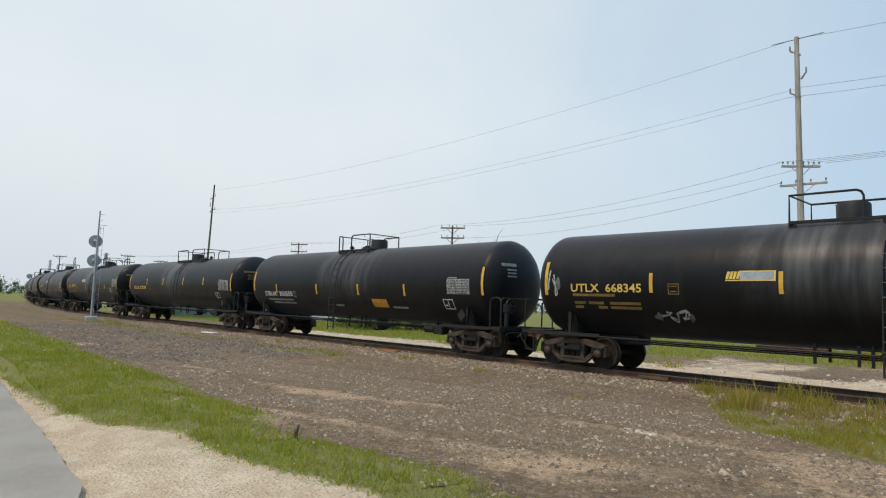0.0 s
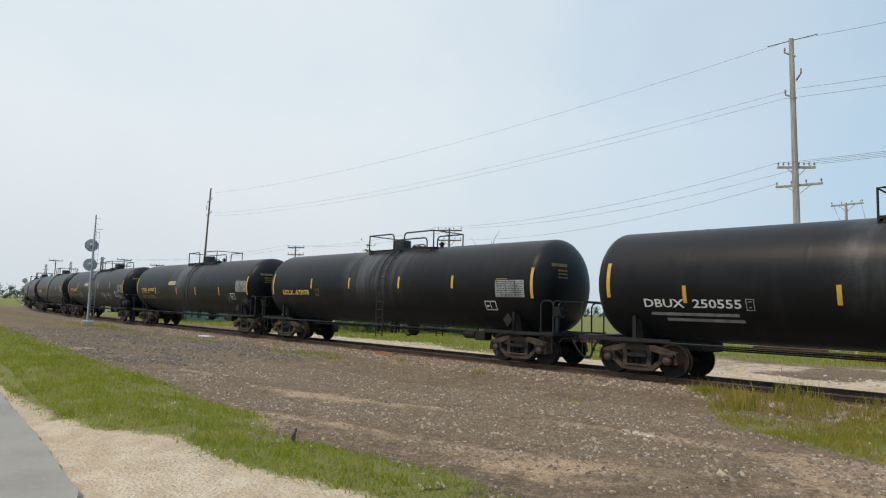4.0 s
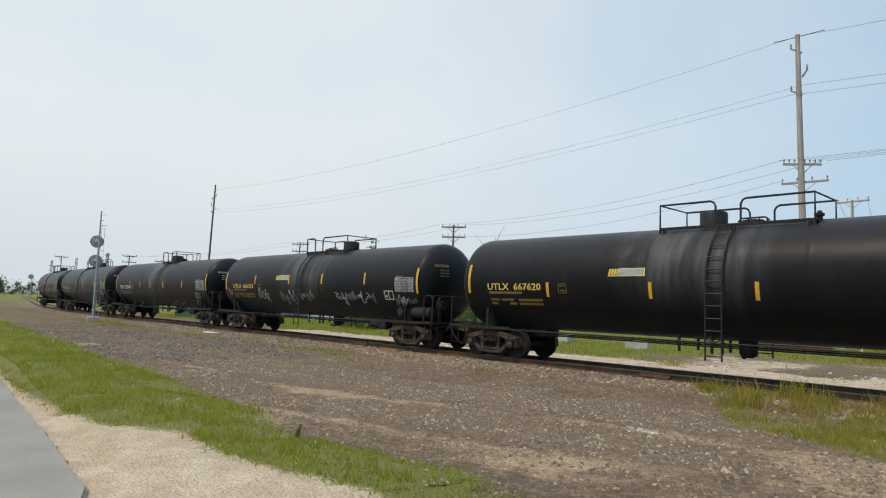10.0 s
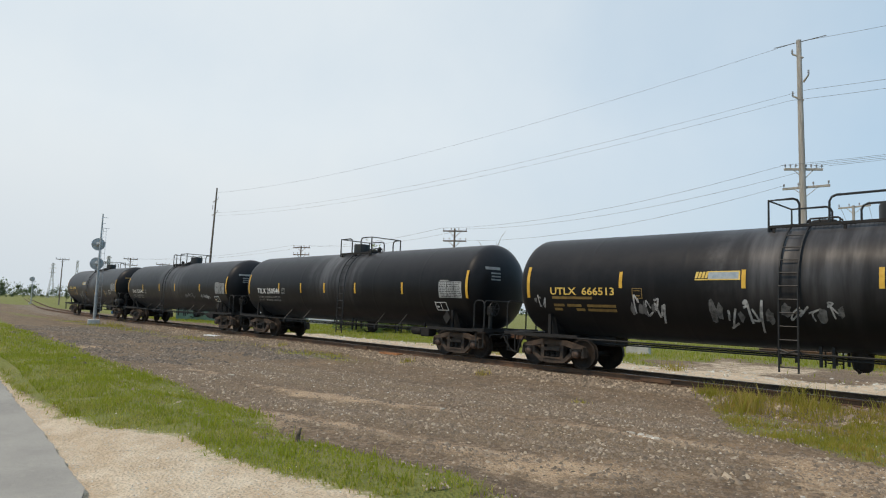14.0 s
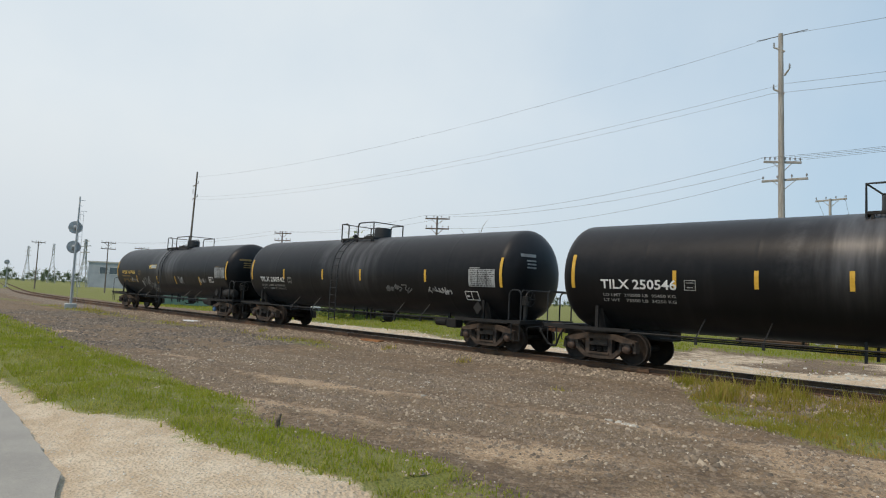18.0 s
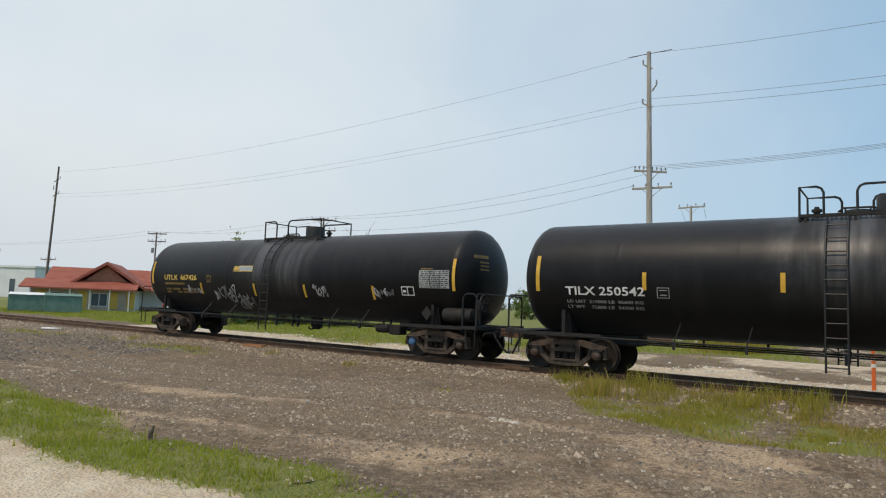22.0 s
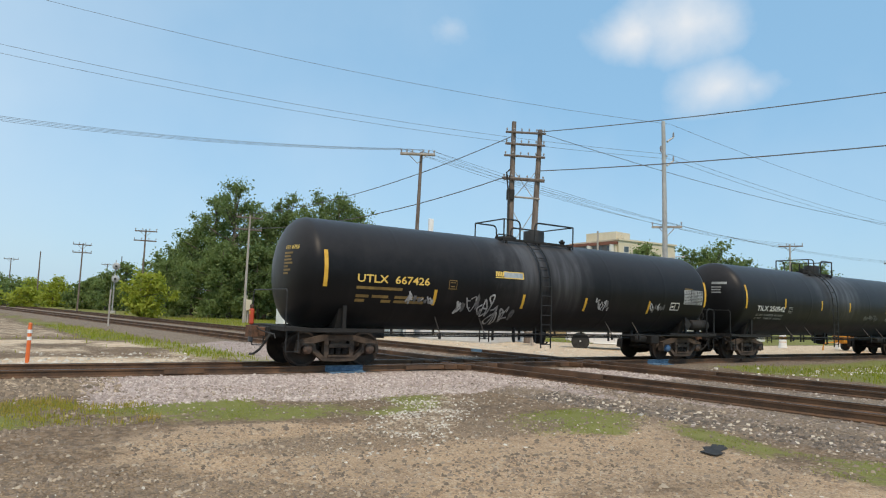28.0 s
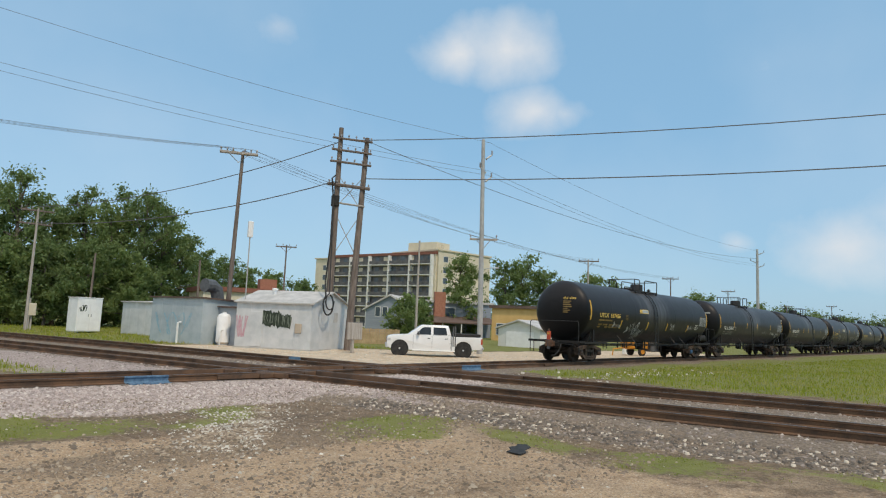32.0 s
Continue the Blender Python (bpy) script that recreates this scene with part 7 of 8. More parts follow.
part("chimney", box(B(), al * 0.9, al * 0.93, 7, 8, 20.01, 22.6), M_CREAM, apt)
bx1, by1 = spot(49.8, 178)
wing, wl_ = block("apartment_building", (ax1 + 0.5, ay1 - 0.5), (bx1, by1), 18, 20.3, M_CREAM, M_CREAM, "cream end wing of the apartment building", "building", 0.4)
for fl in range(7):
    for x in (2.5, wl_ - 3.5):
        window(wing, x, 1.0 + fl * 2.75, 1.5, 1.4)
white_end, wel = block("apartment_building", spot(34.6, 192), spot(35.9, 188), 12, 19.0, M_CREAM, M_CREAM, "pale stair tower of the apartment building", "building", 0.3)
for fl in range(6):
    window(white_end, wel * 0.6, 2.0 + fl * 2.75, 1.2, 1.4)

# blue-grey house with a brick chimney
hp, hq = spot(43.4, 97), spot(50.0, 101)
hs, hl = block("house", hp, hq, 9, 5.0, M_BLUESIDE, M_ROOFGREY, "blue-grey two-storey house with a pale low roof", "house", 0.35)
for x in (hl * 0.12, hl * 0.42):
    window(hs, x, 3.0, hl * 0.18, 1.3)
part("chimney", box(B(), hl * 0.23, hl * 0.37, -0.6, -0.003, -0.3, 6.6), M_BRICK, hs, "red brick chimney")
part("carport_roof", prism(B(), [(-4.5, 2.0), (-0.1, 2.9), (-0.1, 3.05), (-4.5, 2.15)], -1.0, hl * 0.98, "yz"), M_BROWNROOF, hs)
for k in range(5):
    part("carport_post", box(B(), k * hl * 0.235, k * hl * 0.235 + 0.15, -4.4, -4.25, -0.3, 2.01), M_WHITECON, hs)
gp, gq = spot(39.1, 99), spot(43.3, 97)
m, gl = wall_frame(gp, gq)
gh = empty("house", m, "blue-grey gabled house with pale roof edges", "house")
part("front_wall", prism(B(), [(0, -0.3), (gl, -0.3), (gl, 3.6), (gl / 2, 5.7), (0, 3.6)], 0, 0.25), M_BLUESIDE, gh)
part("back_wall", prism(B(), [(0, -0.3), (gl, -0.3), (gl, 3.6), (gl / 2, 5.7), (0, 3.6)], 8, 8.25), M_BLUESIDE, gh)
for x in (0.0, gl - 0.25):
    part("side_wall", box(B(), x, x + 0.25, 0.252, 7.998, -0.3, 3.55), M_BLUESIDE, gh)
part("roof", prism(B(), [(-0.5, 3.4), (gl / 2, 5.72), (gl + 0.5, 3.4), (gl + 0.5, 3.6), (gl / 2, 5.98), (-0.5, 3.6)], -0.4, 8.6), M_ROOFGREY, gh)
for x in (gl * 0.25, gl * 0.4, gl * 0.72):
    window(gh, x, 2.6, 0.7, 1.4)
window(gh, gl * 0.6, 0.2, 1.2, 1.1)
op, oq = spot(50.1, 86), spot(54.3, 84)
orange_b, ol = block("building", op, oq, 8, 4.2, M_OCHRE, M_BROWNROOF, "ochre-painted flat-roofed commercial building", "building", 0.4)
window(orange_b, ol * 0.2, 0.8, 1.2, 1.4)
kp, kq = spot(50.7, 64), spot(54.3, 62)
gm, kl = wall_frame(kp, kq)
gar = empty("garage", gm, "small pale garage with a white door", "garage")
part("front_wall", prism(B(), [(0, -0.3), (kl, -0.3), (kl, 1.75), (kl * 0.5, 2.45), (0, 1.75)], 0, 0.2), M_WHITECON, gar)
part("back_wall", prism(B(), [(0, -0.3), (kl, -0.3), (kl, 1.75), (kl * 0.5, 2.45), (0, 1.75)], 5.8, 6), M_WHITECON, gar)
for x in (0.0, kl - 0.2):
    part("side_wall", box(B(), x, x + 0.2, 0.202, 5.798, -0.3, 1.75), M_WHITECON, gar)
part("roof", prism(B(), [(-0.25, 1.65), (kl * 0.5, 2.46), (kl + 0.25, 1.65), (kl + 0.25, 1.78), (kl * 0.5, 2.6), (-0.25, 1.78)], -0.25, 6.2), M_ROOFGREY, gar)
part("door", box(B(), kl * 0.2, kl * 0.85, -0.05, -0.002, -0.05, 1.45), M_WHITEMET, gar, "white overhead door")
lp, lq = spot(25.6, 74), spot(36.5, 78)
low, ll = block("building", lp, lq, 9, 4.4, M_CREAM, M_REDBROWN, "low cream building with a red-brown roof and brick chimney", "building", 0.5)
part("chimney", box(B(), ll * 0.45, ll * 0.58, 3, 4.2, 4.91, 6.2), M_BRICK, low)
for x in (ll * 0.2, ll * 0.75):
    window(low, x, 2.4, 1.6, 1.0)
fence = empty("fence", pose(*spot(38.2, 55), GROUND, 0, 0, -42), "wooden board fence beside the gravel lot", "fence")
for k in range(18):
    part("board", box(B(), k * 0.21, k * 0.21 + 0.19, -0.012, 0.012, -0.1, 1.25 + random.uniform(-0.03, 0.03)), M_FENCE, fence)
for k in range(2):
    part("rail", box(B(), 0, 3.78, 0.013, 0.06, 0.3 + 0.6 * k, 0.4 + 0.6 * k), M_FENCE, fence)

# restaurant with the red roof
rp, rq = spot(-67.4, 82), spot(-60.4, 80)
rm, rl = wall_frame(rp, rq)
rest = empty("restaurant", rm, "low yellow and tan restaurant with a red gabled roof", "building")
part("front_wall", box(B(), 0, rl, 0, 0.25, -0.3, 2.3), M_TANWALL, rest)
part("back_wall", box(B(), 0, rl + 17, 14, 14.25, -0.3, 2.3), M_TANWALL, rest)
part("side_wall", box(B(), 0, 0.25, 0.252, 13.998, -0.3, 2.3), M_TANWALL, rest)
part("side_wall", box(B(), rl - 0.25, rl, 0.252, 6.5, -0.3, 2.3), M_WHITECON, rest)
part("wing_wall", box(B(), rl, rl + 17.0, 6.5, 6.75, -0.3, 2.3), M_WHITECON, rest)
part("wing_side_wall", box(B(), rl + 16.75, rl + 17, 6.752, 13.998, -0.3, 2.3), M_WHITECON, rest)
g0, g1 = rl * 0.34, rl * 1.06
gc = (g0 + g1) / 2
part("gable", prism(B(), [(g0 + 0.4, 2.35), (g1 - 0.4, 2.35), (gc, 4.9)], 0.9, 1.1), M_BRICK, rest)
part("gable_roof", prism(B(), [(g0 - 0.4, 2.3), (gc, 5.0), (g1 + 0.4, 2.3), (g1 + 0.4, 2.6), (gc, 5.35), (g0 - 0.4, 2.6)], 0.3, 10), M_REDROOF, rest)
part("porch_roof", prism(B(), [(-1.2, 2.2), (1.0, 3.1), (1.0, 3.25), (-1.2, 2.35)], -0.8, rl + 0.4, "yz"), M_REDROOF, rest)
bm = B()
e0, e1, r1 = -0.6, rl + 18.0, rl + 10.5
v = [bm.verts.new(q) for q in ((e0, 5.0, 2.31), (e1, 5.0, 2.31), (e1, 15.4, 2.31), (e0, 15.4, 2.31), (e0, 10.2, 4.9), (r1, 10.2, 4.9))]
for f in ((0, 1, 5, 4), (1, 2, 5), (2, 3, 4, 5), (3, 0, 4), (0, 3, 2, 1)):
    bm.faces.new([v[k] for k in f])
part("main_roof", bm, M_REDROOF, rest)
part("roof_vent", box(B(), rl + 1.0, rl + 2.2, 9, 10, 4.5, 5.4), M_BRICK, rest)
part("roof_vent", box(B(), rl + 4.0, rl + 5.5, 8.6, 9.6, 4.2, 5.2), M_GREYPLAS, rest)
for k, x in enumerate((0.06, 0.46, 0.76, 0.93)):
    part("yellow_panel", box(B(), rl * x, rl * x + rl * 0.08, -0.03, -0.002, 0.2, 2.0), M_YWALL, rest)
for x in (0.24, 0.36, 0.62, 0.7):
    window(rest, rl * x, 0.5, rl * 0.07, 1.3, 0.0)
part("porch_post", box(B(), rl * 0.02, rl * 0.03, -1.1, -0.95, -0.3, 2.25), M_WHITECON, rest)
for k in range(5):
    part("porch_post", box(B(), rl * (0.2 + 0.19 * k), rl * (0.21 + 0.19 * k), -1.1, -0.95, -0.3, 2.25), M_WHITECON, rest)
for az, d, w, mat, lab in ((-67.2, 71, 3.6, M_DUMP, "green steel dumpster with a pale lid"), (-65.2, 70, 3.0, M_DUMP, "green steel dumpster beside the restaurant"), (-57.0, 70, 2.6, M_WHITEP, "white storage box beside the restaurant"), (-55.4, 70, 2.4, M_WHITEP, "white storage box beside the restaurant")):
    dm = empty("dumpster" if mat is M_DUMP else "storage_box", pose(*spot(az, d), GROUND, 0, 0, 62), lab, "container")
    part("body", box(B(), -w / 2, w / 2, -0.9, 0.9, 0, 1.5, 0.04), mat, dm)
    part("lid", prism(B(), [(-1.0, 1.5), (0.0, 1.72), (1.0, 1.5)], -w / 2, w / 2, "yz"), M_WHITEP if "pale" in lab else mat, dm)

wb, wbl = block("building", spot(-70.6, 210), (-181.0, 76.1), 8, 7.6, M_WHITEBLD, M_WHITEBLD, "white flat-roofed industrial building", "building", 0.5)
window(wb, wbl * 0.62, 0.2, 1.8, 4.5)
window(wb, wbl * 0.3, 4.5, 1.6, 1.2)
gb, gbl = block("building", spot(-73.6, 270), spot(-70.2, 262), 20, 9.0, M_GREYBLD, M_ROOFGREY, "grey flat-roofed building with wide windows", "building", 0.5)
for k in range(4):
    window(gb, gbl * (0.32 + 0.2 * k), 5.0, gbl * 0.16, 2.4)
gb2, gbl2 = block("building", spot(-67.6, 215), spot(-63.5, 205), 20, 7.8, M_GREYBLD, M_ROOFGREY, "grey warehouse behind the restaurant", "building", 0.5)
window(gb2, gbl2 * 0.35, 3.0, 4.0, 1.2)
gb3, gbl3 = block("house", spot(0.5, 210), spot(4.2, 205), 10, 3.4, M_WHITEBLD, M_ROOFGREY, "low white house among the trees", "house", 0.8)
dome_prof = [(0.0, 15.0), (1.5, 14.6), (3.5, 13.2), (5.5, 10.8), (7.2, 7.2), (8.3, 3.4), (8.6, 0.1)]
dm = empty("air_dome", pose(*spot(-18.8, 165), GROUND), "white inflated dome hall beyond the field", "dome")
part("dome", lathe(B(), dome_prof, "z", 40), M_DOME, dm, "", True)
part("base_wall", lathe(B(), [(-0.3, 15.05), (0.8, 15.05), (0.8, 14.8), (-0.3, 14.8)], "z", 40), M_GREYBLD, dm)
lt = empty("floodlight_pole", pose(*spot(-18.8, 128), GROUND), "dark pole with two floodlights", "lamp post")
part("post", tube(B(), [(0, 0, -0.1), (0, 0, 9.6)], [0.13, 0.08], 8), M_POLEDK, lt)
for s in (-1, 1):
    part("floodlight", box(B(), s * 0.55 - 0.3, s * 0.55 + 0.3, -0.25, 0.2, 9.45, 9.75, 0.03), M_POLEDK, lt)


def pylon(x, y, h, label):
    p = empty("lattice_tower", pose(x, y, GROUND, 0, 0, random.uniform(-20, 20)), label, "pylon", "lattice towers")
    for sx in (-1, 1):
        for sy in (-1, 1):
            part("leg", tube(B(), [(sx * h * 0.09, sy * h * 0.09, 0), (sx * h * 0.025, sy * h * 0.025, h * 0.6), (sx * 0.15, sy * 0.15, h)], 0.12, 4), M_POLEGR, p)
    bm = B()
    for k in range(9):
        z0, z1 = h * k / 9, h * (k + 1) / 9
        w0, w1 = (h * (0.09 - 0.065 * min(z / (h * 0.6), 1)) for z in (z0, z1))
        for s in (-1, 1):
            tube(bm, [(-w0, s * w0, z0), (w1, s * w1, z1)], 0.06, 4)
            tube(bm, [(w0, s * w0, z0), (-w1, s * w1, z1)], 0.06, 4)
            tube(bm, [(s * w0, -w0, z0), (s * w1, w1, z1)], 0.06, 4)
    part("lattice", bm, M_POLEGR, p)
    for z, w in ((h * 0.72, 0.22), (h * 0.85, 0.26), (h * 0.95, 0.15)):
        part("arm", box(B(), -h * w, h * w, -0.12, 0.12, z, z + 0.25), M_POLEGR, p)


pylon(*spot(-73.9, 240), 15.5, "grey lattice power tower beyond the field")
pylon(*spot(-76.0, 420), 22, "far grey lattice power tower")
pylon(*spot(-77.6, 520), 24, "far grey lattice power tower")


# ---- trees ----
def leaf_cloud(name, blobs, n, size, mat, parent, seed):
    """A crown of many small leaf cards gathered in clumps; blobs are (x, y, z, radius)."""
    rng = np.random.RandomState(seed)
    b = np.array(blobs, float)
    wts = b[:, 3] ** 2
    pick = rng.choice(len(b), n, p=wts / wts.sum())
    d = rng.normal(size=(n, 3))
    d /= np.linalg.norm(d, axis=1, keepdims=True)
    r = np.minimum(np.abs(rng.normal(size=(n, 1))) * 0.68, 1.5)
    c = b[pick, :3] + d * r * b[pick, 3:4] * np.array([1, 1, 0.85])
    u = rng.normal(size=(n, 3))
    u /= np.linalg.norm(u, axis=1, keepdims=True)
    v = np.cross(u, rng.normal(size=(n, 3)))
    v /= np.linalg.norm(v, axis=1, keepdims=True)
    s = size * (0.55 + 0.9 * rng.rand(n, 1))
    quad = np.stack([c - u * s, c - v * s * 0.55, c + u * s, c + v * s * 0.55], 1)
    ob = bulk(name, quad.reshape(-1, 3), np.arange(4 * n).reshape(n, 4), mat, "", "", "")
    ob.parent = parent
    return ob


def tree(x, y, h, w, seed, mat, label, n=2600, leaf=0.28, trunk_mat=None, low=0.25, name="tree", group="trees beyond the tracks"):
    rng = random.Random(seed)
    t = empty(name, pose(x, y, GROUND, 0, 0, rng.uniform(0, 360)), label, "tree" if name == "tree" else name, group)
    trunk = [(0, 0, -0.2), (rng.uniform(-0.2, 0.2), rng.uniform(-0.2, 0.2), h * 0.35), (rng.uniform(-0.4, 0.4), rng.uniform(-0.4, 0.4), h * 0.7), (0, 0, h * 0.95)]
    bm = tube(B(), trunk, [h * 0.022, h * 0.016, h * 0.009, h * 0.003], 8)
    blobs = []
    limbs = 22
    for k in range(limbs):
        f = low + (0.97 - low) * (k + 0.5) / limbs
        a = k * 2.4 + rng.uniform(-0.5, 0.5)
        reach = w / 2 * math.sin(math.pi * min(1, (f - low) / (1.02 - low) * 0.82 + 0.18)) ** 0.7 * rng.uniform(0.5, 1.1)
        p0 = Vector((0, 0, h * f * 0.82))
        p1 = Vector((math.cos(a) * reach, math.sin(a) * reach, h * f))
        tube(bm, [p0, p0.lerp(p1, 0.55) + Vector((0, 0, -0.15)), p1], [h * 0.008, h * 0.005, h * 0.002], 5)
        blobs.append((*p1, w * rng.uniform(0.075, 0.15)))
        for j in range(6):
            q = p0.lerp(p1, rng.uniform(0.25, 1.08))
            sp = w * 0.13
            blobs.append((q.x + rng.uniform(-sp, sp), q.y + rng.uniform(-sp, sp), q.z + rng.uniform(-sp, sp), w * rng.uniform(0.055, 0.13)))
    blobs.append((0, 0, h * 0.95, w * 0.1))
    part("trunk", bm, trunk_mat or M_BARK, t, "", True)
    leaf_cloud("crown", blobs, n, leaf, mat, t, seed)
    return t


for k, (az, d, h, w) in enumerate(((9.3, 92, 11.5, 7), (10.8, 90, 15.5, 8), (12.2, 86, 17.5, 8), (13.6, 92, 16.0, 7), (15.0, 88, 13.5, 8), (16.5, 90, 16.8, 7), (18.3, 86, 14.0, 8), (19.4, 90, 17.0, 8), (20.8, 86, 16.6, 9), (22.3, 88, 15.4, 8), (23.8, 92, 12.0, 7), (8.2, 98, 9.5, 7), (11.5, 80, 9.0, 7), (14.5, 80, 8.5, 7), (17.2, 80, 9.0, 7), (20.0, 79, 8.0, 6), (25.4, 100, 11.0, 7), (27.0, 112, 11.5, 8))):
    tree(*spot(az, d), h, w * 1.1, 100 + k, M_LEAF if k % 3 else M_LEAF2, "tall leafy green tree behind the sheds", 15000, 0.155, low=0.05)
for k, (az, d, h, w) in enumerate(((5.8, 74, 4.6, 5.0), (7.3, 84, 6.5, 5.5), (3.0, 112, 6.0, 5.5), (-0.5, 130, 5.0, 6), (-2.2, 140, 4.8, 6), (-3.8, 150, 5.2, 7), (4.3, 115, 7.8, 5.5), (6.6, 108, 9.0, 6.5), (2.0, 118, 5.0, 5), (8.0, 102, 8.5, 6))):
    tree(*spot(az, d), h, w, 150 + k, M_LEAFY if k in (0, 3, 4) else M_LEAF2, "bushy yellow-green tree by the crossing track", 4500, 0.18, low=0.04)
for k in range(17):
    az = -5.6 + 0.8 * k + random.uniform(-0.3, 0.3)
    tree(*spot(az, random.uniform(105, 150)), random.uniform(2.4, 5.2), random.uniform(4.5, 6.5), 400 + k, (M_LEAF2, M_LEAFY, M_LEAF)[k % 3], "low bushy shrub along the crossing track", 1500, 0.24, low=0.03, name="shrub", group="shrubs along the crossing track")
for k, (az, d, h, w) in enumerate(((-52.7, 58, 7.3, 4.6), (-50.4, 58, 6.8, 2.4))):
    tree(*spot(az, d), h, w, 170 + k, M_LEAF2, "thin airy young tree beside the restaurant", 1000, 0.12, low=0.4)
for k in range(9):
    tree(*spot(-54.5 + 1.45 * k, 52 + random.uniform(-3, 3)), random.uniform(2.0, 3.0), 3.0, 180 + k, M_LEAF2 if k % 2 else M_LEAF, "dense green shrub in tall grass", 3000, 0.09, low=0.03, name="shrub", group="shrubs behind the track")
for k, (az, d, h) in enumerate(((-46.6, 60, 5.2), (-44.3, 58, 5.8), (-42.2, 60, 8.4), (-31.0, 75, 6.5))):
    rng = random.Random(300 + k)
    t = empty("dead_tree", pose(*spot(az, d), GROUND), "bare dead tree with thin branches", "tree", "bare trees")
    bm = tube(B(), [(0, 0, -0.2), (0.2, 0.1, h * 0.4), (rng.uniform(-0.5, 0.5), 0, h * 0.75), (0, 0.2, h)], [0.14, 0.1, 0.06, 0.015], 6)
    part("trunk", bm, M_DEADWOOD, t)
    for j in range(9):
        a, z = j * 2.3, h * (0.3 + 0.07 * j)
        q = Vector((math.cos(a) * h * 0.16, math.sin(a) * h * 0.16, z + h * 0.17))
        bm = tube(B(), [(0.1, 0, z), q.lerp(Vector((0, 0, z)), 0.45), q, q + Vector((math.cos(a + 0.6), math.sin(a + 0.6), 1.2)) * h * 0.06], [0.05, 0.035, 0.02, 0.008], 5)
        part("branch", bm, M_DEADWOOD, t)
for k, (az, d, h, w) in enumerate(((47.3, 100, 12.6, 7.6), (51.2, 118, 13.8, 9.5), (52.8, 119, 14.4, 9.5), (54.5, 118, 12.4, 8.5), (42.6, 68, 4.6, 4.2), (43.8, 72, 4.4, 3.5), (58.5, 130, 12.8, 9), (60.0, 132, 12.2, 8.5), (66.5, 150, 10.2, 10), (67.8, 150, 9.4, 9), (71.5, 170, 9.5, 11), (73.4, 175, 8.6, 11), (75.4, 185, 8.0, 12), (77.4, 200, 7.4, 12), (79.4, 210, 7.2, 13), (81.5, 220, 7.5, 13), (63.5, 150, 8.0, 9), (57.2, 135, 8.5, 9), (31.0, 118, 9.5, 8), (33.6, 125, 9.0, 8), (29.0, 115, 9.8, 8))):
    tree(*spot(az, d), h, w, 220 + k, M_LEAF if k % 2 else M_LEAF2, "leafy green tree beyond the houses", 9000, 0.13 if d < 90 else 0.2, low=0.06)
for k, (az, d, h, w) in enumerate(((-16.3, 120, 5.2, 4), (-15.2, 110, 5.0, 2.6), (-13.6, 104, 6.4, 4.5), (-12.0, 150, 5.0, 7), (-10.0, 260, 6.0, 10), (-22.5, 118, 7.0, 5), (-24.5, 120, 6.0, 5), (-28.0, 120, 5.0, 5), (-8.8, 300, 6.5, 14), (-7.4, 280, 6.0, 12), (-6.0, 200, 9.0, 8))):
    tree(*spot(az, d), h, w, 260 + k, M_LEAF2 if k % 2 else M_FARLEAF, "green tree in the field by the gravel road", 3000, 0.2, low=0.06)


def far_wood(name, a0, a1, d, h, seed, mat=None):
    """A distant belt of trees, one crown of cards."""
    rng = random.Random(seed)
    blobs = []
    a = a0
    while a < a1:
        hh = h * rng.uniform(0.5, 1.15)
        x, y = spot(a, d * rng.uniform(0.95, 1.08))
        for j in range(3):
            blobs.append((x + rng.uniform(-2, 2), y + rng.uniform(-2, 2), GROUND + hh * (0.25 + 0.28 * j), hh * 0.36))
        a += math.degrees(h * 0.55 / d)
    n = 190 * len(blobs)
    ob = leaf_cloud(name, blobs, n, h * 0.05, mat or M_FARLEAF, None, seed)
    return tagged(ob, "distant belt of green trees along the horizon", "trees", kind="stuff")


far_wood("far_trees", -92, -79.6, 420, 9, 1)
far_wood("far_trees", -79.6, -64, 520, 8, 2)
far_wood("far_trees", -64, -20, 480, 7, 3)
far_wood("far_trees", -14, 6, 420, 8, 4)
far_wood("far_trees", 6, 36, 260, 9, 5)
far_wood("far_trees", 52, 96, 280, 9.5, 6)


# ---- the diamond crossing ----
def frog(track, x, y, turn):
    f = part("frog_casting", box(box(B(), -0.62, 0.62, -0.16, 0.16, -0.16, -0.012, 0.02), -0.16, 0.16, -0.62, 0.62, -0.16, -0.014, 0.02), M_RAIL, track, "rusty cast crossing frog")
    f.location, f.rotation_euler = (x, y, 0), (0, 0, radians(turn))


for c in (XA, XB):
    for off in (-0.75, 0.75):
        for side in (-0.75, 0.75):
            ry = track_y(c.x) + side
            t = (ry - c.y) / XDIR.y
            px = c.x + XDIR.x * t + off / XDIR.y
            frog(TRACK1, px + 80, track_y(px) + side - TRACK_Y, 12)


def along_track(name, x0, x1, off, half, z0, z1, mat, label=""):
    """A bar that lies along the train's track between two places."""
    bm = sweep(B(), [on_track(x0 + (x1 - x0) * k / 4, off) for k in range(5)], [(-half, z0), (half, z0), (half, z1), (-half, z1)])
    return part(name, bm, mat, TRACK1, label)


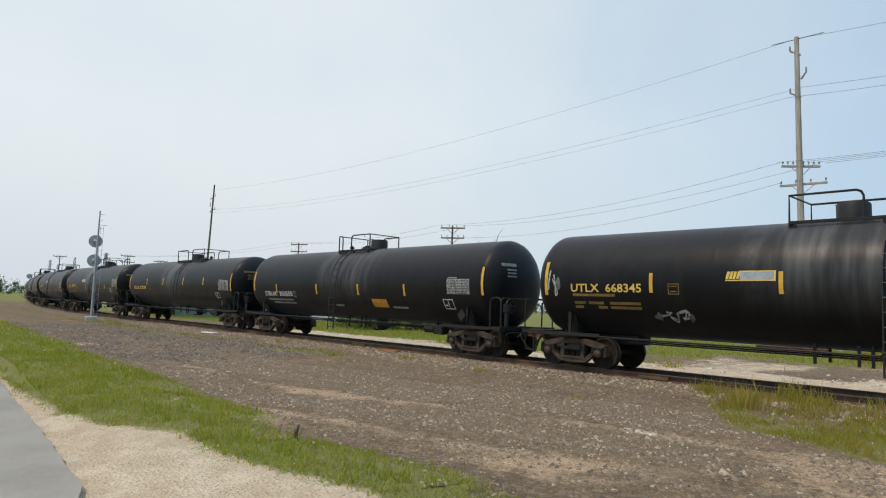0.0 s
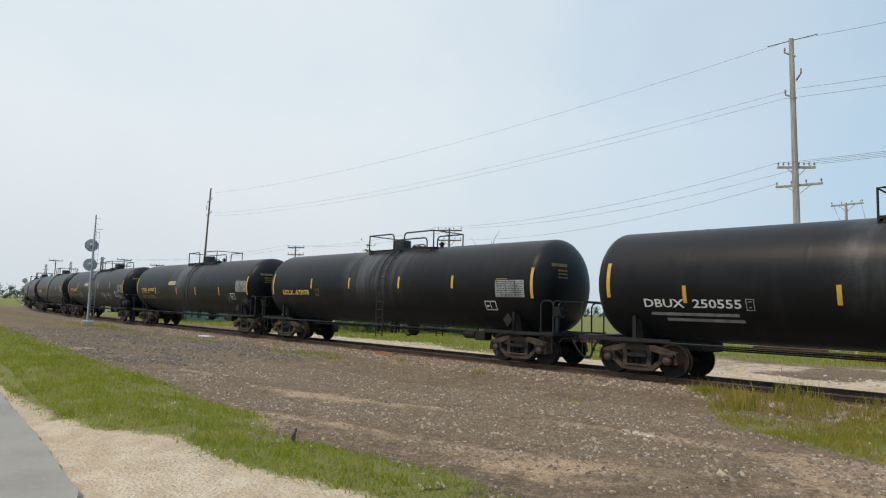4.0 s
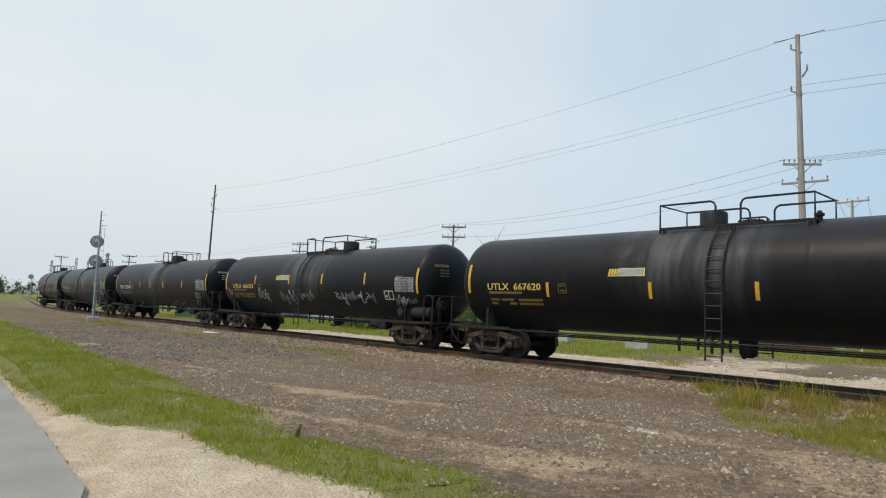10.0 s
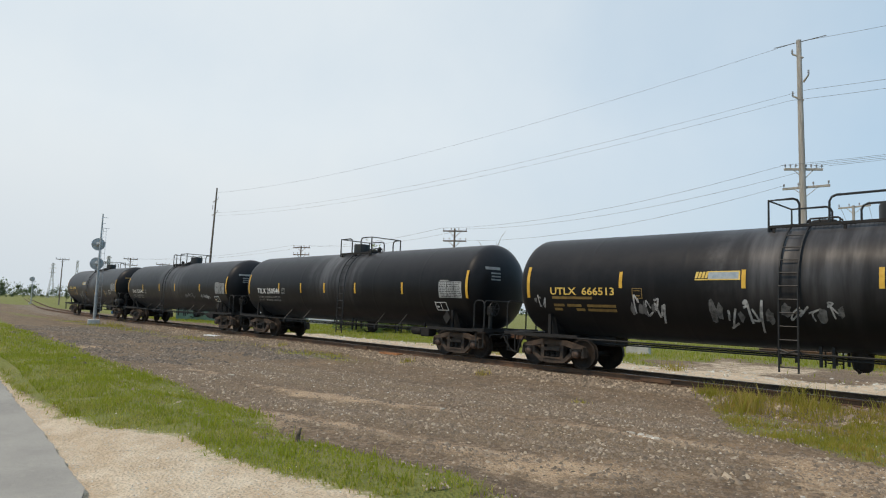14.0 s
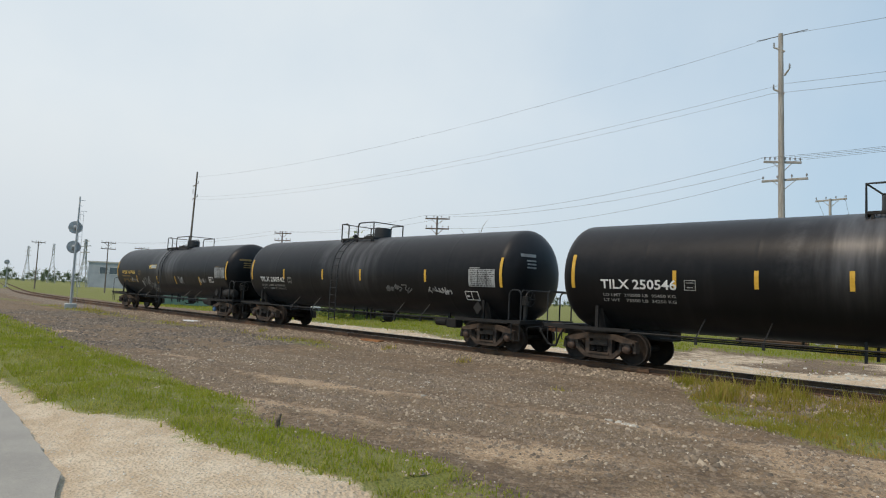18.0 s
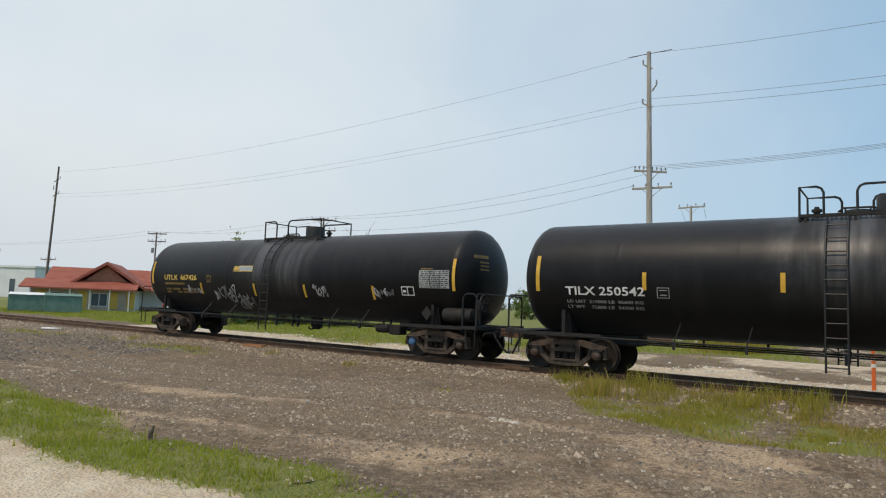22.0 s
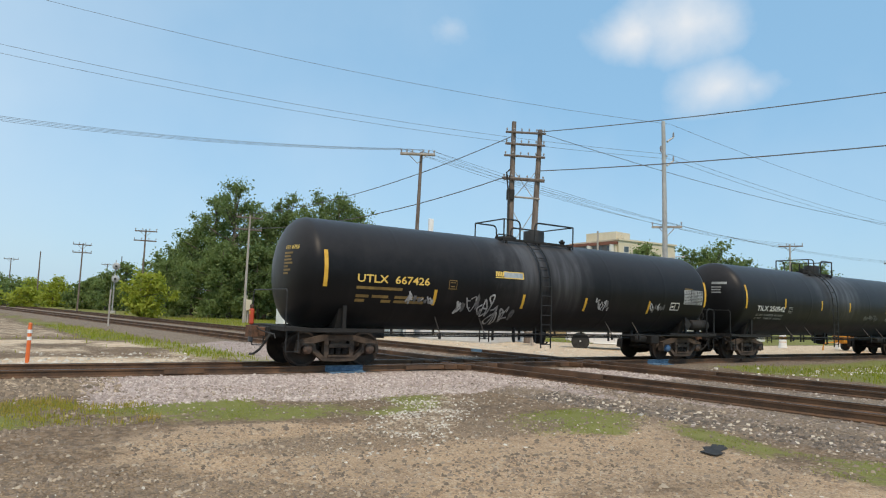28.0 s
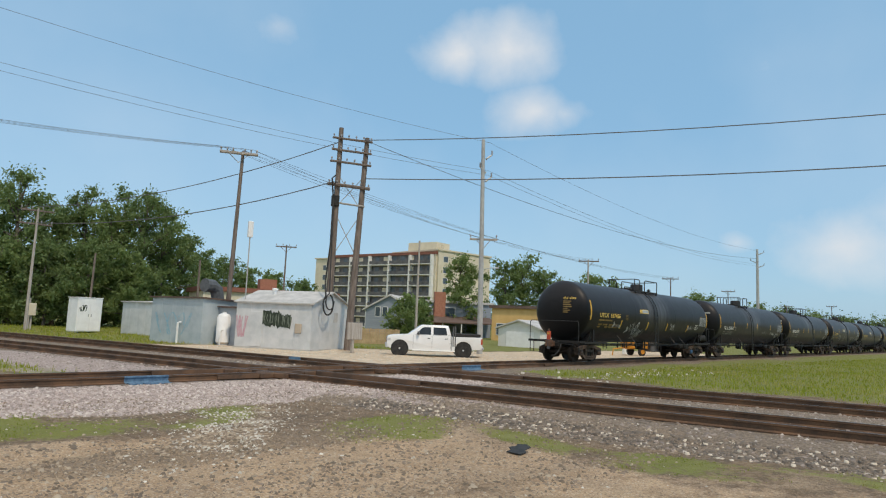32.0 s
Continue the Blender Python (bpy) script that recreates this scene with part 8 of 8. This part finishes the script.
for y in (-0.62, 0.62):
    along_track("guard_rail", 7.5, 19.5, y, 0.035, -0.15, 0.0, M_RAIL, "rusty guard rail")
for y in (-0.9, 0.9):
    along_track("joint_bar", 8.6, 12.0, y, 0.03, -0.14, -0.03, M_RAIL)
for x0, x1, y in ((6.2, 7.3, -0.75), (19.1, 20.3, -0.75)):
    bm = sweep(B(), [on_track(x0 + (x1 - x0) * k / 4, y) for k in range(5)], [(u * 1.12 + 0.006 * (1 if u > 0 else -1), v + 0.004) for u, v in RAIL_OUT])
    part("painted_joint", bm, M_BLUEPAINT, TRACK1, "blue-painted rail joint")
    for k in range(3):
        q = x0 + (x1 - x0) * (k + 0.08) / 3
        along_track("painted_plate", q, q + (x1 - x0) * 0.28, y - 0.2 - 0.03 * (k % 2), 0.10 + 0.02 * (k % 2), -0.2, -0.146 - 0.006 * k, M_BLUEPAINT, "blue paint on the sleeper ends")
part("painted_joint", box(B(), 65.5, 66.1, -0.75 - 0.09, -0.75 + 0.09, -0.165, -0.004, 0.01), M_BLUEPAINT, TRACK3, "blue-painted rail joint")
for tr in (TRACK2, TRACK3):
    for y in (-0.62, 0.62):
        part("guard_rail", box(B(), 55.5, 65.0, y - 0.035, y + 0.035, -0.15, 0.0, 0.01), M_RAIL, tr, "rusty guard rail")
for x in (-23.0, -9.5, 2.2, 25.0):
    for y in (-0.8, 0.8):
        along_track("joint_bar", x, x + 0.9, y, 0.03, -0.13, -0.04, M_RAIL, "rusty bolted joint bar")


# ---- loose stones ----
RNG = np.random.RandomState(7)
CHIP = np.array([[-1, -1, 0], [1, -1, 0], [1, 1, 0], [-1, 1, 0], [-0.6, 0, 1], [0.6, 0, 1]], float)
TRI = np.array([[0, 1, 5], [0, 5, 4], [2, 3, 4], [2, 4, 5], [1, 2, 5], [3, 0, 4]])
LUMP = np.array([[-1, -1, 0], [1, -1, 0], [1, 1, 0], [-1, 1, 0], [-0.7, -0.7, 1], [0.7, -0.7, 1], [0.7, 0.7, 1], [-0.7, 0.7, 1]], float)
LUMP_TRI = np.array([[0, 1, 5], [0, 5, 4], [1, 2, 6], [1, 6, 5], [2, 3, 7], [2, 7, 6], [3, 0, 4], [3, 4, 7], [4, 5, 6], [4, 6, 7]])


def stones(name, x, y, lo, hi, mat, label, sink=0.3, lump=False):
    """Angular broken stones half sunk in the ground."""
    n = len(x)
    shape, tri = (LUMP, LUMP_TRI) if lump else (CHIP, TRI)
    k = len(shape)
    s = (lo + (hi - lo) * RNG.rand(n) ** 2.2)[:, None, None]
    v = shape[None] * (0.7 + 0.5 * RNG.rand(n, k, 1)) + RNG.normal(size=(n, k, 3)) * np.array([0.22, 0.22, 0.12])
    v = v * (0.65 + 0.7 * RNG.rand(n, 1, 3)) * s
    a = (RNG.rand(n) * 6.283)[:, None]
    X, Y, Z = v[..., 0], v[..., 1], v[..., 2]
    X, Y = X * np.cos(a) - Y * np.sin(a), X * np.sin(a) + Y * np.cos(a)
    z0 = height(x, y)[:, None] - s[:, 0] * sink
    verts = np.stack([X + x[:, None], Y + y[:, None], Z + z0], -1)
    faces = (np.arange(n)[:, None, None] * k + tri[None]).reshape(-1, 3)
    return bulk(name, verts, faces, mat, label, "gravel")


def sprinkle(n, x0, x1, y0, y1, keep):
    x, y = x0 + (x1 - x0) * RNG.rand(n), y0 + (y1 - y0) * RNG.rand(n)
    k = RNG.rand(n) < keep(x, y)
    return x[k], y[k]


x, y = sprinkle(32000, -45, 1.2, 14.2, 16.5, lambda x, y: zones(x, y)[1] * np.where(x < -25, 0.45, 1.0))
stones("ballast_stones", x, y, 0.016, 0.055, M_STONE, "loose grey-brown ballast stones beside the rail")
x, y = sprinkle(9000, -45, 24, 16.85, 20.3, lambda x, y: np.where((y > 18.05) & (y < 18.35), 0, np.where(x < -25, 0.4, 0.9)))
stones("ballast_stones", x, y + bend_y(x), 0.02, 0.06, M_STONE, "grey ballast stones between and behind the rails")
x, y = sprinkle(48000, 0.4, 26, 12.6, 16.55, lambda x, y: zones(x, y)[3] * np.where(x > 14, 0.55, 1.0))
stones("pink_ballast_stones", x, y, 0.014, 0.042, M_STONEPINK, "fresh pinkish-grey ballast stones round the crossing")
x, y = sprinkle(44000, 5, 30, -2, 30, lambda x, y: np.maximum(band(xdist(x, y, XA), -3.4, 3.2, 0.3), band(xdist(x, y, XB), -2.6, 3.4, 0.3)) * ((y < 15.8) | (y > 19.3)) * 0.75)
stones("pink_ballast_stones", x, y, 0.015, 0.042, M_STONEGREY, "pinkish-grey ballast along the crossing track")
x, y = sprinkle(34000, 2.5, 11.5, 6.8, 14.6, lambda x, y: np.exp(-(((x - 6.1 - 0.62 * (y - 10.9)) / 0.8) ** 2 + ((y - 11.0) / 2.5) ** 4)) * (0.15 + 0.85 * (vnoise(x, y, 0.45, 31) > 0.48)) + 0.006)
stones("limestone_pieces", x, y, 0.006, 0.026, M_STONEWHITE, "scattered white limestone pieces", 0.3, True)
x, y = sprinkle(150000, -20, 12, 4.4, 14.6, lambda x, y: (np.where(x > 1, 0.27, 0.2) + 0.8 * np.clip(zones(x, y)[6] * 1.2 + 0.5 * (vnoise(x, y, 0.7, 9) > 0.62), 0, 1)) * np.where(x < -12, 0.5, 1.0) * (1 - zones(x, y)[0] * 0.8))
stones("gravel", x, y, 0.007, 0.034, M_STONEDIRT, "small brown and grey stones scattered on the dirt")
x, y = sprinkle(60000, -46, -20, 5.5, 14.6, lambda x, y: (0.15 + 0.85 * (vnoise(x, y, 1.3, 19) > 0.5)) * (1 - zones(x, y)[0]) * (1 - zones(x, y)[2]))
stones("gravel", x, y, 0.014, 0.055, M_STONEDARK, "dark grey-brown stones and clods along the dirt track")
x, y = sprinkle(9000, -20, 12, 3.2, 14.4, lambda x, y: 0.12 + 0.88 * np.clip(zones(x, y)[6], 0, 1) * (vnoise(x, y, 1.2, 12) > 0.4))
stones("pale_gravel", x, y, 0.005, 0.02, M_STONEWHITE, "pale pebbles scattered on the dirt")
x, y = sprinkle(34000, 8.5, 17, -2, 12, lambda x, y: zones(x, y)[1] * (xdist(x, y, XA) < -2.2) * (1 - zones(x, y)[3]))
stones("ballast_stones", x, y, 0.012, 0.042, M_STONEMIX, "dark and white old ballast stones beside the crossing track", 0.3, True)
x, y = sprinkle(30, -5.9, -5.0, 9.5, 9.85, lambda x, y: np.abs(y - 9.72 + 0.3 * (x + 5.45)) < 0.07)
stones("chalk_fragments", x, y, 0.02, 0.05, M_STONEWHITE, "line of broken white chalk fragments on the dirt")
x, y = sprinkle(9000, -14, -3, 0.6, 4.0, lambda x, y: zones(x, y)[2] * (1 - zones(x, y)[4]))
stones("pale_gravel", x, y, 0.004, 0.011, M_STONEWHITE, "pale pebbles on the road's gravel verge")
x, y = sprinkle(5000, -36, 4, 20.4, 26, lambda x, y: zones(x, y)[2] * 0.8)
stones("pale_gravel", x, y, 0.02, 0.07, M_STONEWHITE, "pale gravel behind the track")
x, y = sprinkle(6000, 13, 36, 21, 38, lambda x, y: zones(x, y)[2] * (1 - zones(x, y)[0]) * (vnoise(x, y, 1.1, 33) > 0.3))
stones("pale_gravel", x, y, 0.012, 0.04, M_STONEWHITE, "white crushed stone in the yard behind the crossing")
x, y = sprinkle(7000, 9, 17, 20, 31, lambda x, y: zones(x, y)[3])
stones("pink_ballast_stones", x, y, 0.018, 0.05, M_STONEPINK, "pinkish ballast beside the crossing track")
x, y = sprinkle(500, 19, 34, 12.5, 16.2, lambda x, y: (1 - zones(x, y)[1]) * (vnoise(x, y, 0.8, 35) > 0.5))
stones("limestone_pieces", x, y, 0.02, 0.07, M_STONEWHITE, "white stones lying in the grass by the track", 0.3, True)


# ---- grass and weeds ----
def blades(name, x, y, lo, hi, wd, mat, label, lean=0.55):
    n = len(x)
    z = height(x, y) - 0.02
    h = lo + (hi - lo) * RNG.rand(n) ** 1.6
    a, b = RNG.rand(n) * 6.283, RNG.rand(n) * 6.283
    w = wd * (0.6 + 0.8 * RNG.rand(n))
    dx, dy = np.cos(a) * w, np.sin(a) * w
    k = h * lean * RNG.rand(n)
    lx, ly = np.cos(b) * k, np.sin(b) * k
    p = np.stack([np.stack([x - dx, y - dy, z], -1), np.stack([x + dx, y + dy, z], -1), np.stack([x + dx * 0.7 + lx * 0.4, y + dy * 0.7 + ly * 0.4, z + h * 0.6], -1), np.stack([x + lx, y + ly, z + h], -1), np.stack([x - dx * 0.7 + lx * 0.4, y - dy * 0.7 + ly * 0.4, z + h * 0.6], -1)], 1)
    i = np.arange(n)[:, None] * 5
    f3 = np.concatenate([i + np.array([0, 1, 2]), i + np.array([0, 2, 4]), i + np.array([4, 2, 3])], 0)
    return bulk(name, p.reshape(-1, 3), f3, mat, label, "grass")


def green(x, y):
    return np.clip(zones(x, y)[0] * 1.25 - 0.15, 0, 1) ** 1.3


x, y = sprinkle(150000, -24, -3, 1.9, 6.8, lambda x, y: green(x, y) * (0.35 + 0.65 * (vnoise(x, y, 0.5, 21) > 0.42)))
blades("grass", x, y, 0.015, 0.085, 0.008, M_GRASS, "green grass strip between the road and the dirt")
x, y = sprinkle(30000, -24, -3.5, 2.2, 6.6, lambda x, y: green(x, y) * (vnoise(x, y, 0.35, 41) > 0.66))
blades("grass", x, y, 0.06, 0.19, 0.008, M_GRASS, "taller ragged grass tufts in the strip beside the road", 0.8)
x, y = sprinkle(42000, -70, -24, 1.0, 8.5, lambda x, y: green(x, y))
blades("grass", x, y, 0.04, 0.15, 0.016, M_GRASS, "green grass strip along the road")
x, y = sprinkle(80000, -8, 1.5, 10.2, 16.5, lambda x, y: green(x, y) * (0.25 + 0.75 * (vnoise(x, y, 0.6, 22) > 0.42)))
blades("weeds", x, y, 0.02, 0.14, 0.009, M_WEED, "yellow-green weeds and dry grass beside the track")
x, y = sprinkle(100000, 1.0, 13, 1.5, 14.2, lambda x, y: green(x, y) * (0.15 + 0.85 * (vnoise(x, y, 0.55, 23) > 0.46)))
blades("grass", x, y, 0.01, 0.055, 0.010, M_PATCH, "short patchy grass on the dirt by the crossing")
x, y = sprinkle(90000, -75, 6, 22.5, 50, lambda x, y: green(x, y) * np.where(y > 36, 0.6, 1.0))
blades("grass", x, y, 0.05, 0.22, 0.022, M_GRASS, "long green grass behind the track")
x, y = sprinkle(60000, 20, 85, -6, 16, lambda x, y: green(x, y) * np.where(x > 45, 0.6, 1.0))
blades("grass", x, y, 0.06, 0.2, 0.018, M_GRASS, "bright green grass between the tracks")
x, y = sprinkle(36000, 0, 30, 20, 75, lambda x, y: green(x, y))
blades("grass", x, y, 0.08, 0.26, 0.022, M_GRASS, "green grass beside the crossing track and sheds")
x, y = sprinkle(16000, -60, -8, 12.2, 15.2, lambda x, y: green(x, y) * (vnoise(x, y, 0.9, 25) > 0.5))
blades("weeds", x, y, 0.04, 0.22, 0.012, M_WEED, "sparse weeds at the foot of the ballast")


for x, y, h in ((-3.6, 15.9, 0.55), (-2.9, 15.6, 0.45), (-4.8, 15.4, 0.4), (-8.4, 12.2, 0.22), (-13.6, 14.6, 0.35), (-17.5, 14.9, 0.3), (-26.0, 14.9, 0.35), (-47.5, 14.2, 0.7), (-45.0, 14.0, 0.5), (-12.0, 23.5, 0.7), (-20.0, 22.6, 0.6), (-2.2, 15.9, 0.5)):
    k = RNG.normal(size=(2, 90)) * (0.05 + h * 0.25)
    blades("weed_tuft", x + k[0], y + k[1], h * 0.2, h * 0.75, 0.004 + h * 0.008, M_WEED, "green weed tuft growing in the gravel", 0.9)


for k in range(46):
    x, h = -7.2 + 6.0 * RNG.rand(), 0.22 + 0.5 * RNG.rand() ** 2
    y = 15.9 - 1.9 * RNG.rand() * min(1.0, (x + 7.6) / 2.0)
    q = RNG.normal(size=(2, 80)) * (0.07 + h * 0.22)
    blades("weed_tuft", x + q[0], y + q[1], h * 0.25, h, 0.005 + h * 0.008, M_WEED, "yellow-green weed tuft beside the rail", 0.8)


k = RNG.normal(size=(2, 5000)) * 0.5
blades("tall_weeds", -7.9 + k[0] * 1.7, 39.5 + k[1] * 3.0, 0.3, 1.0, 0.02, M_WEED, "mound of tall green weeds beside the gravel road", 0.7)


# ---- litter ----
def litter(name, x, y, bm, mat, label, category, turn=0.0, lift=0.0):
    ob = tagged(part(name, bm, mat), label, category)
    ob.location, ob.rotation_euler = (x, y, float(height(np.array([x]), np.array([y]))[0]) + lift), (0, 0, radians(turn))
    return ob


litter("board", -33.7, 15.1, box(B(), -0.45, 0.45, -0.2, 0.2, 0.0, 0.06, 0.015), M_WHITEP, "white board lying at the edge of the ballast", "board", 12)
litter("tie_plate", -19.9, 16.15, box(box(B(), -0.5, 0.5, -0.18, 0.18, -0.02, 0.07, 0.02), -0.35, 0.6, -0.3, -0.12, -0.02, 0.05, 0.02), M_CASTRUST, "rusty orange tie plates beside the rail", "scrap metal", 6)
litter("stump", -7.75, 4.75, tube(B(), [(0, 0, -0.05), (0.015, 0, 0.08), (0.05, 0.015, 0.19)], [0.035, 0.03, 0.015], 7), M_TIE, "dark weathered wooden stub in the grass", "wood", 0)
bm = prism(B(), [(-0.46, -0.10), (-0.28, -0.17), (-0.05, -0.12), (0.16, -0.19), (0.41, -0.10), (0.36, 0.06), (0.18, 0.05), (0.06, 0.15), (-0.16, 0.08), (-0.33, 0.13)], 0.0, 0.014, "xy")
litter("rubber_mat", 8.45, 6.45, bm, M_TYRE, "flattened black rubber scrap on the dirt", "scrap rubber", 30)
x, y = sprinkle(60, -3.75, -3.3, 8.0, 8.3, lambda x, y: np.ones_like(x))
stones("rubble_heap", x, y, 0.02, 0.05, M_STONE, "small heap of grey rubble", 0.0)
for x, y, w, t in ((-10.85, 10.5, 0.06, 20), (-5.75, 9.8, 0.06, -12), (-5.15, 9.55, 0.05, -18), (-0.9, 11.8, 0.1, 40), (5.6, 10.4, 0.09, 10), (-9.0, 8.6, 0.05, 70), (1.5, 9.0, 0.03, 15), (-16.5, 8.0, 0.12, 5), (9.6, 8.9, 0.1, 25)):
    litter("paper_scrap", x, y, prism(B(), [(-w, -0.03), (-w * 0.2, -0.045), (w, -0.02), (w * 0.8, 0.035), (-w * 0.6, 0.04)], 0.0, 0.02, "xy"), M_STONEWHITE, "pale scrap lying on the dirt", "litter", t, 0.004)


def gone(t):
    """The train's way at a time, smoothly between the rows of GONE."""
    i = min(max(int(t / 2), 0), len(GONE) - 2)
    u = t / 2 - i
    a, b = GONE[i], GONE[i + 1]
    ma = (b - GONE[i - 1]) / 2 if i > 0 else b - a
    mb = (GONE[i + 2] - a) / 2 if i + 2 < len(GONE) else b - a
    return (2 * u ** 3 - 3 * u * u + 1) * a + (u ** 3 - 2 * u * u + u) * ma + (3 * u * u - 2 * u ** 3) * b + (u ** 3 - u * u) * mb


def motions():
    for k, car in enumerate(CARS):
        rows = []
        for t in range(0, 33):
            x = CAR_START[k] + gone(t)
            rows.append((t, pose(x, track_y(x), 0, 0, 0, track_turn(x))))
        walk(car, rows)
    for ob in WHEELSETS:
        x, y, z = ob.location
        walk(ob, [(i * 0.1, pose(x, y, z) @ pose(0, 0, 0, 0, math.degrees(gone(i * 0.1) / WHEEL_R) % 360, 0)) for i in range(321)])


motions()
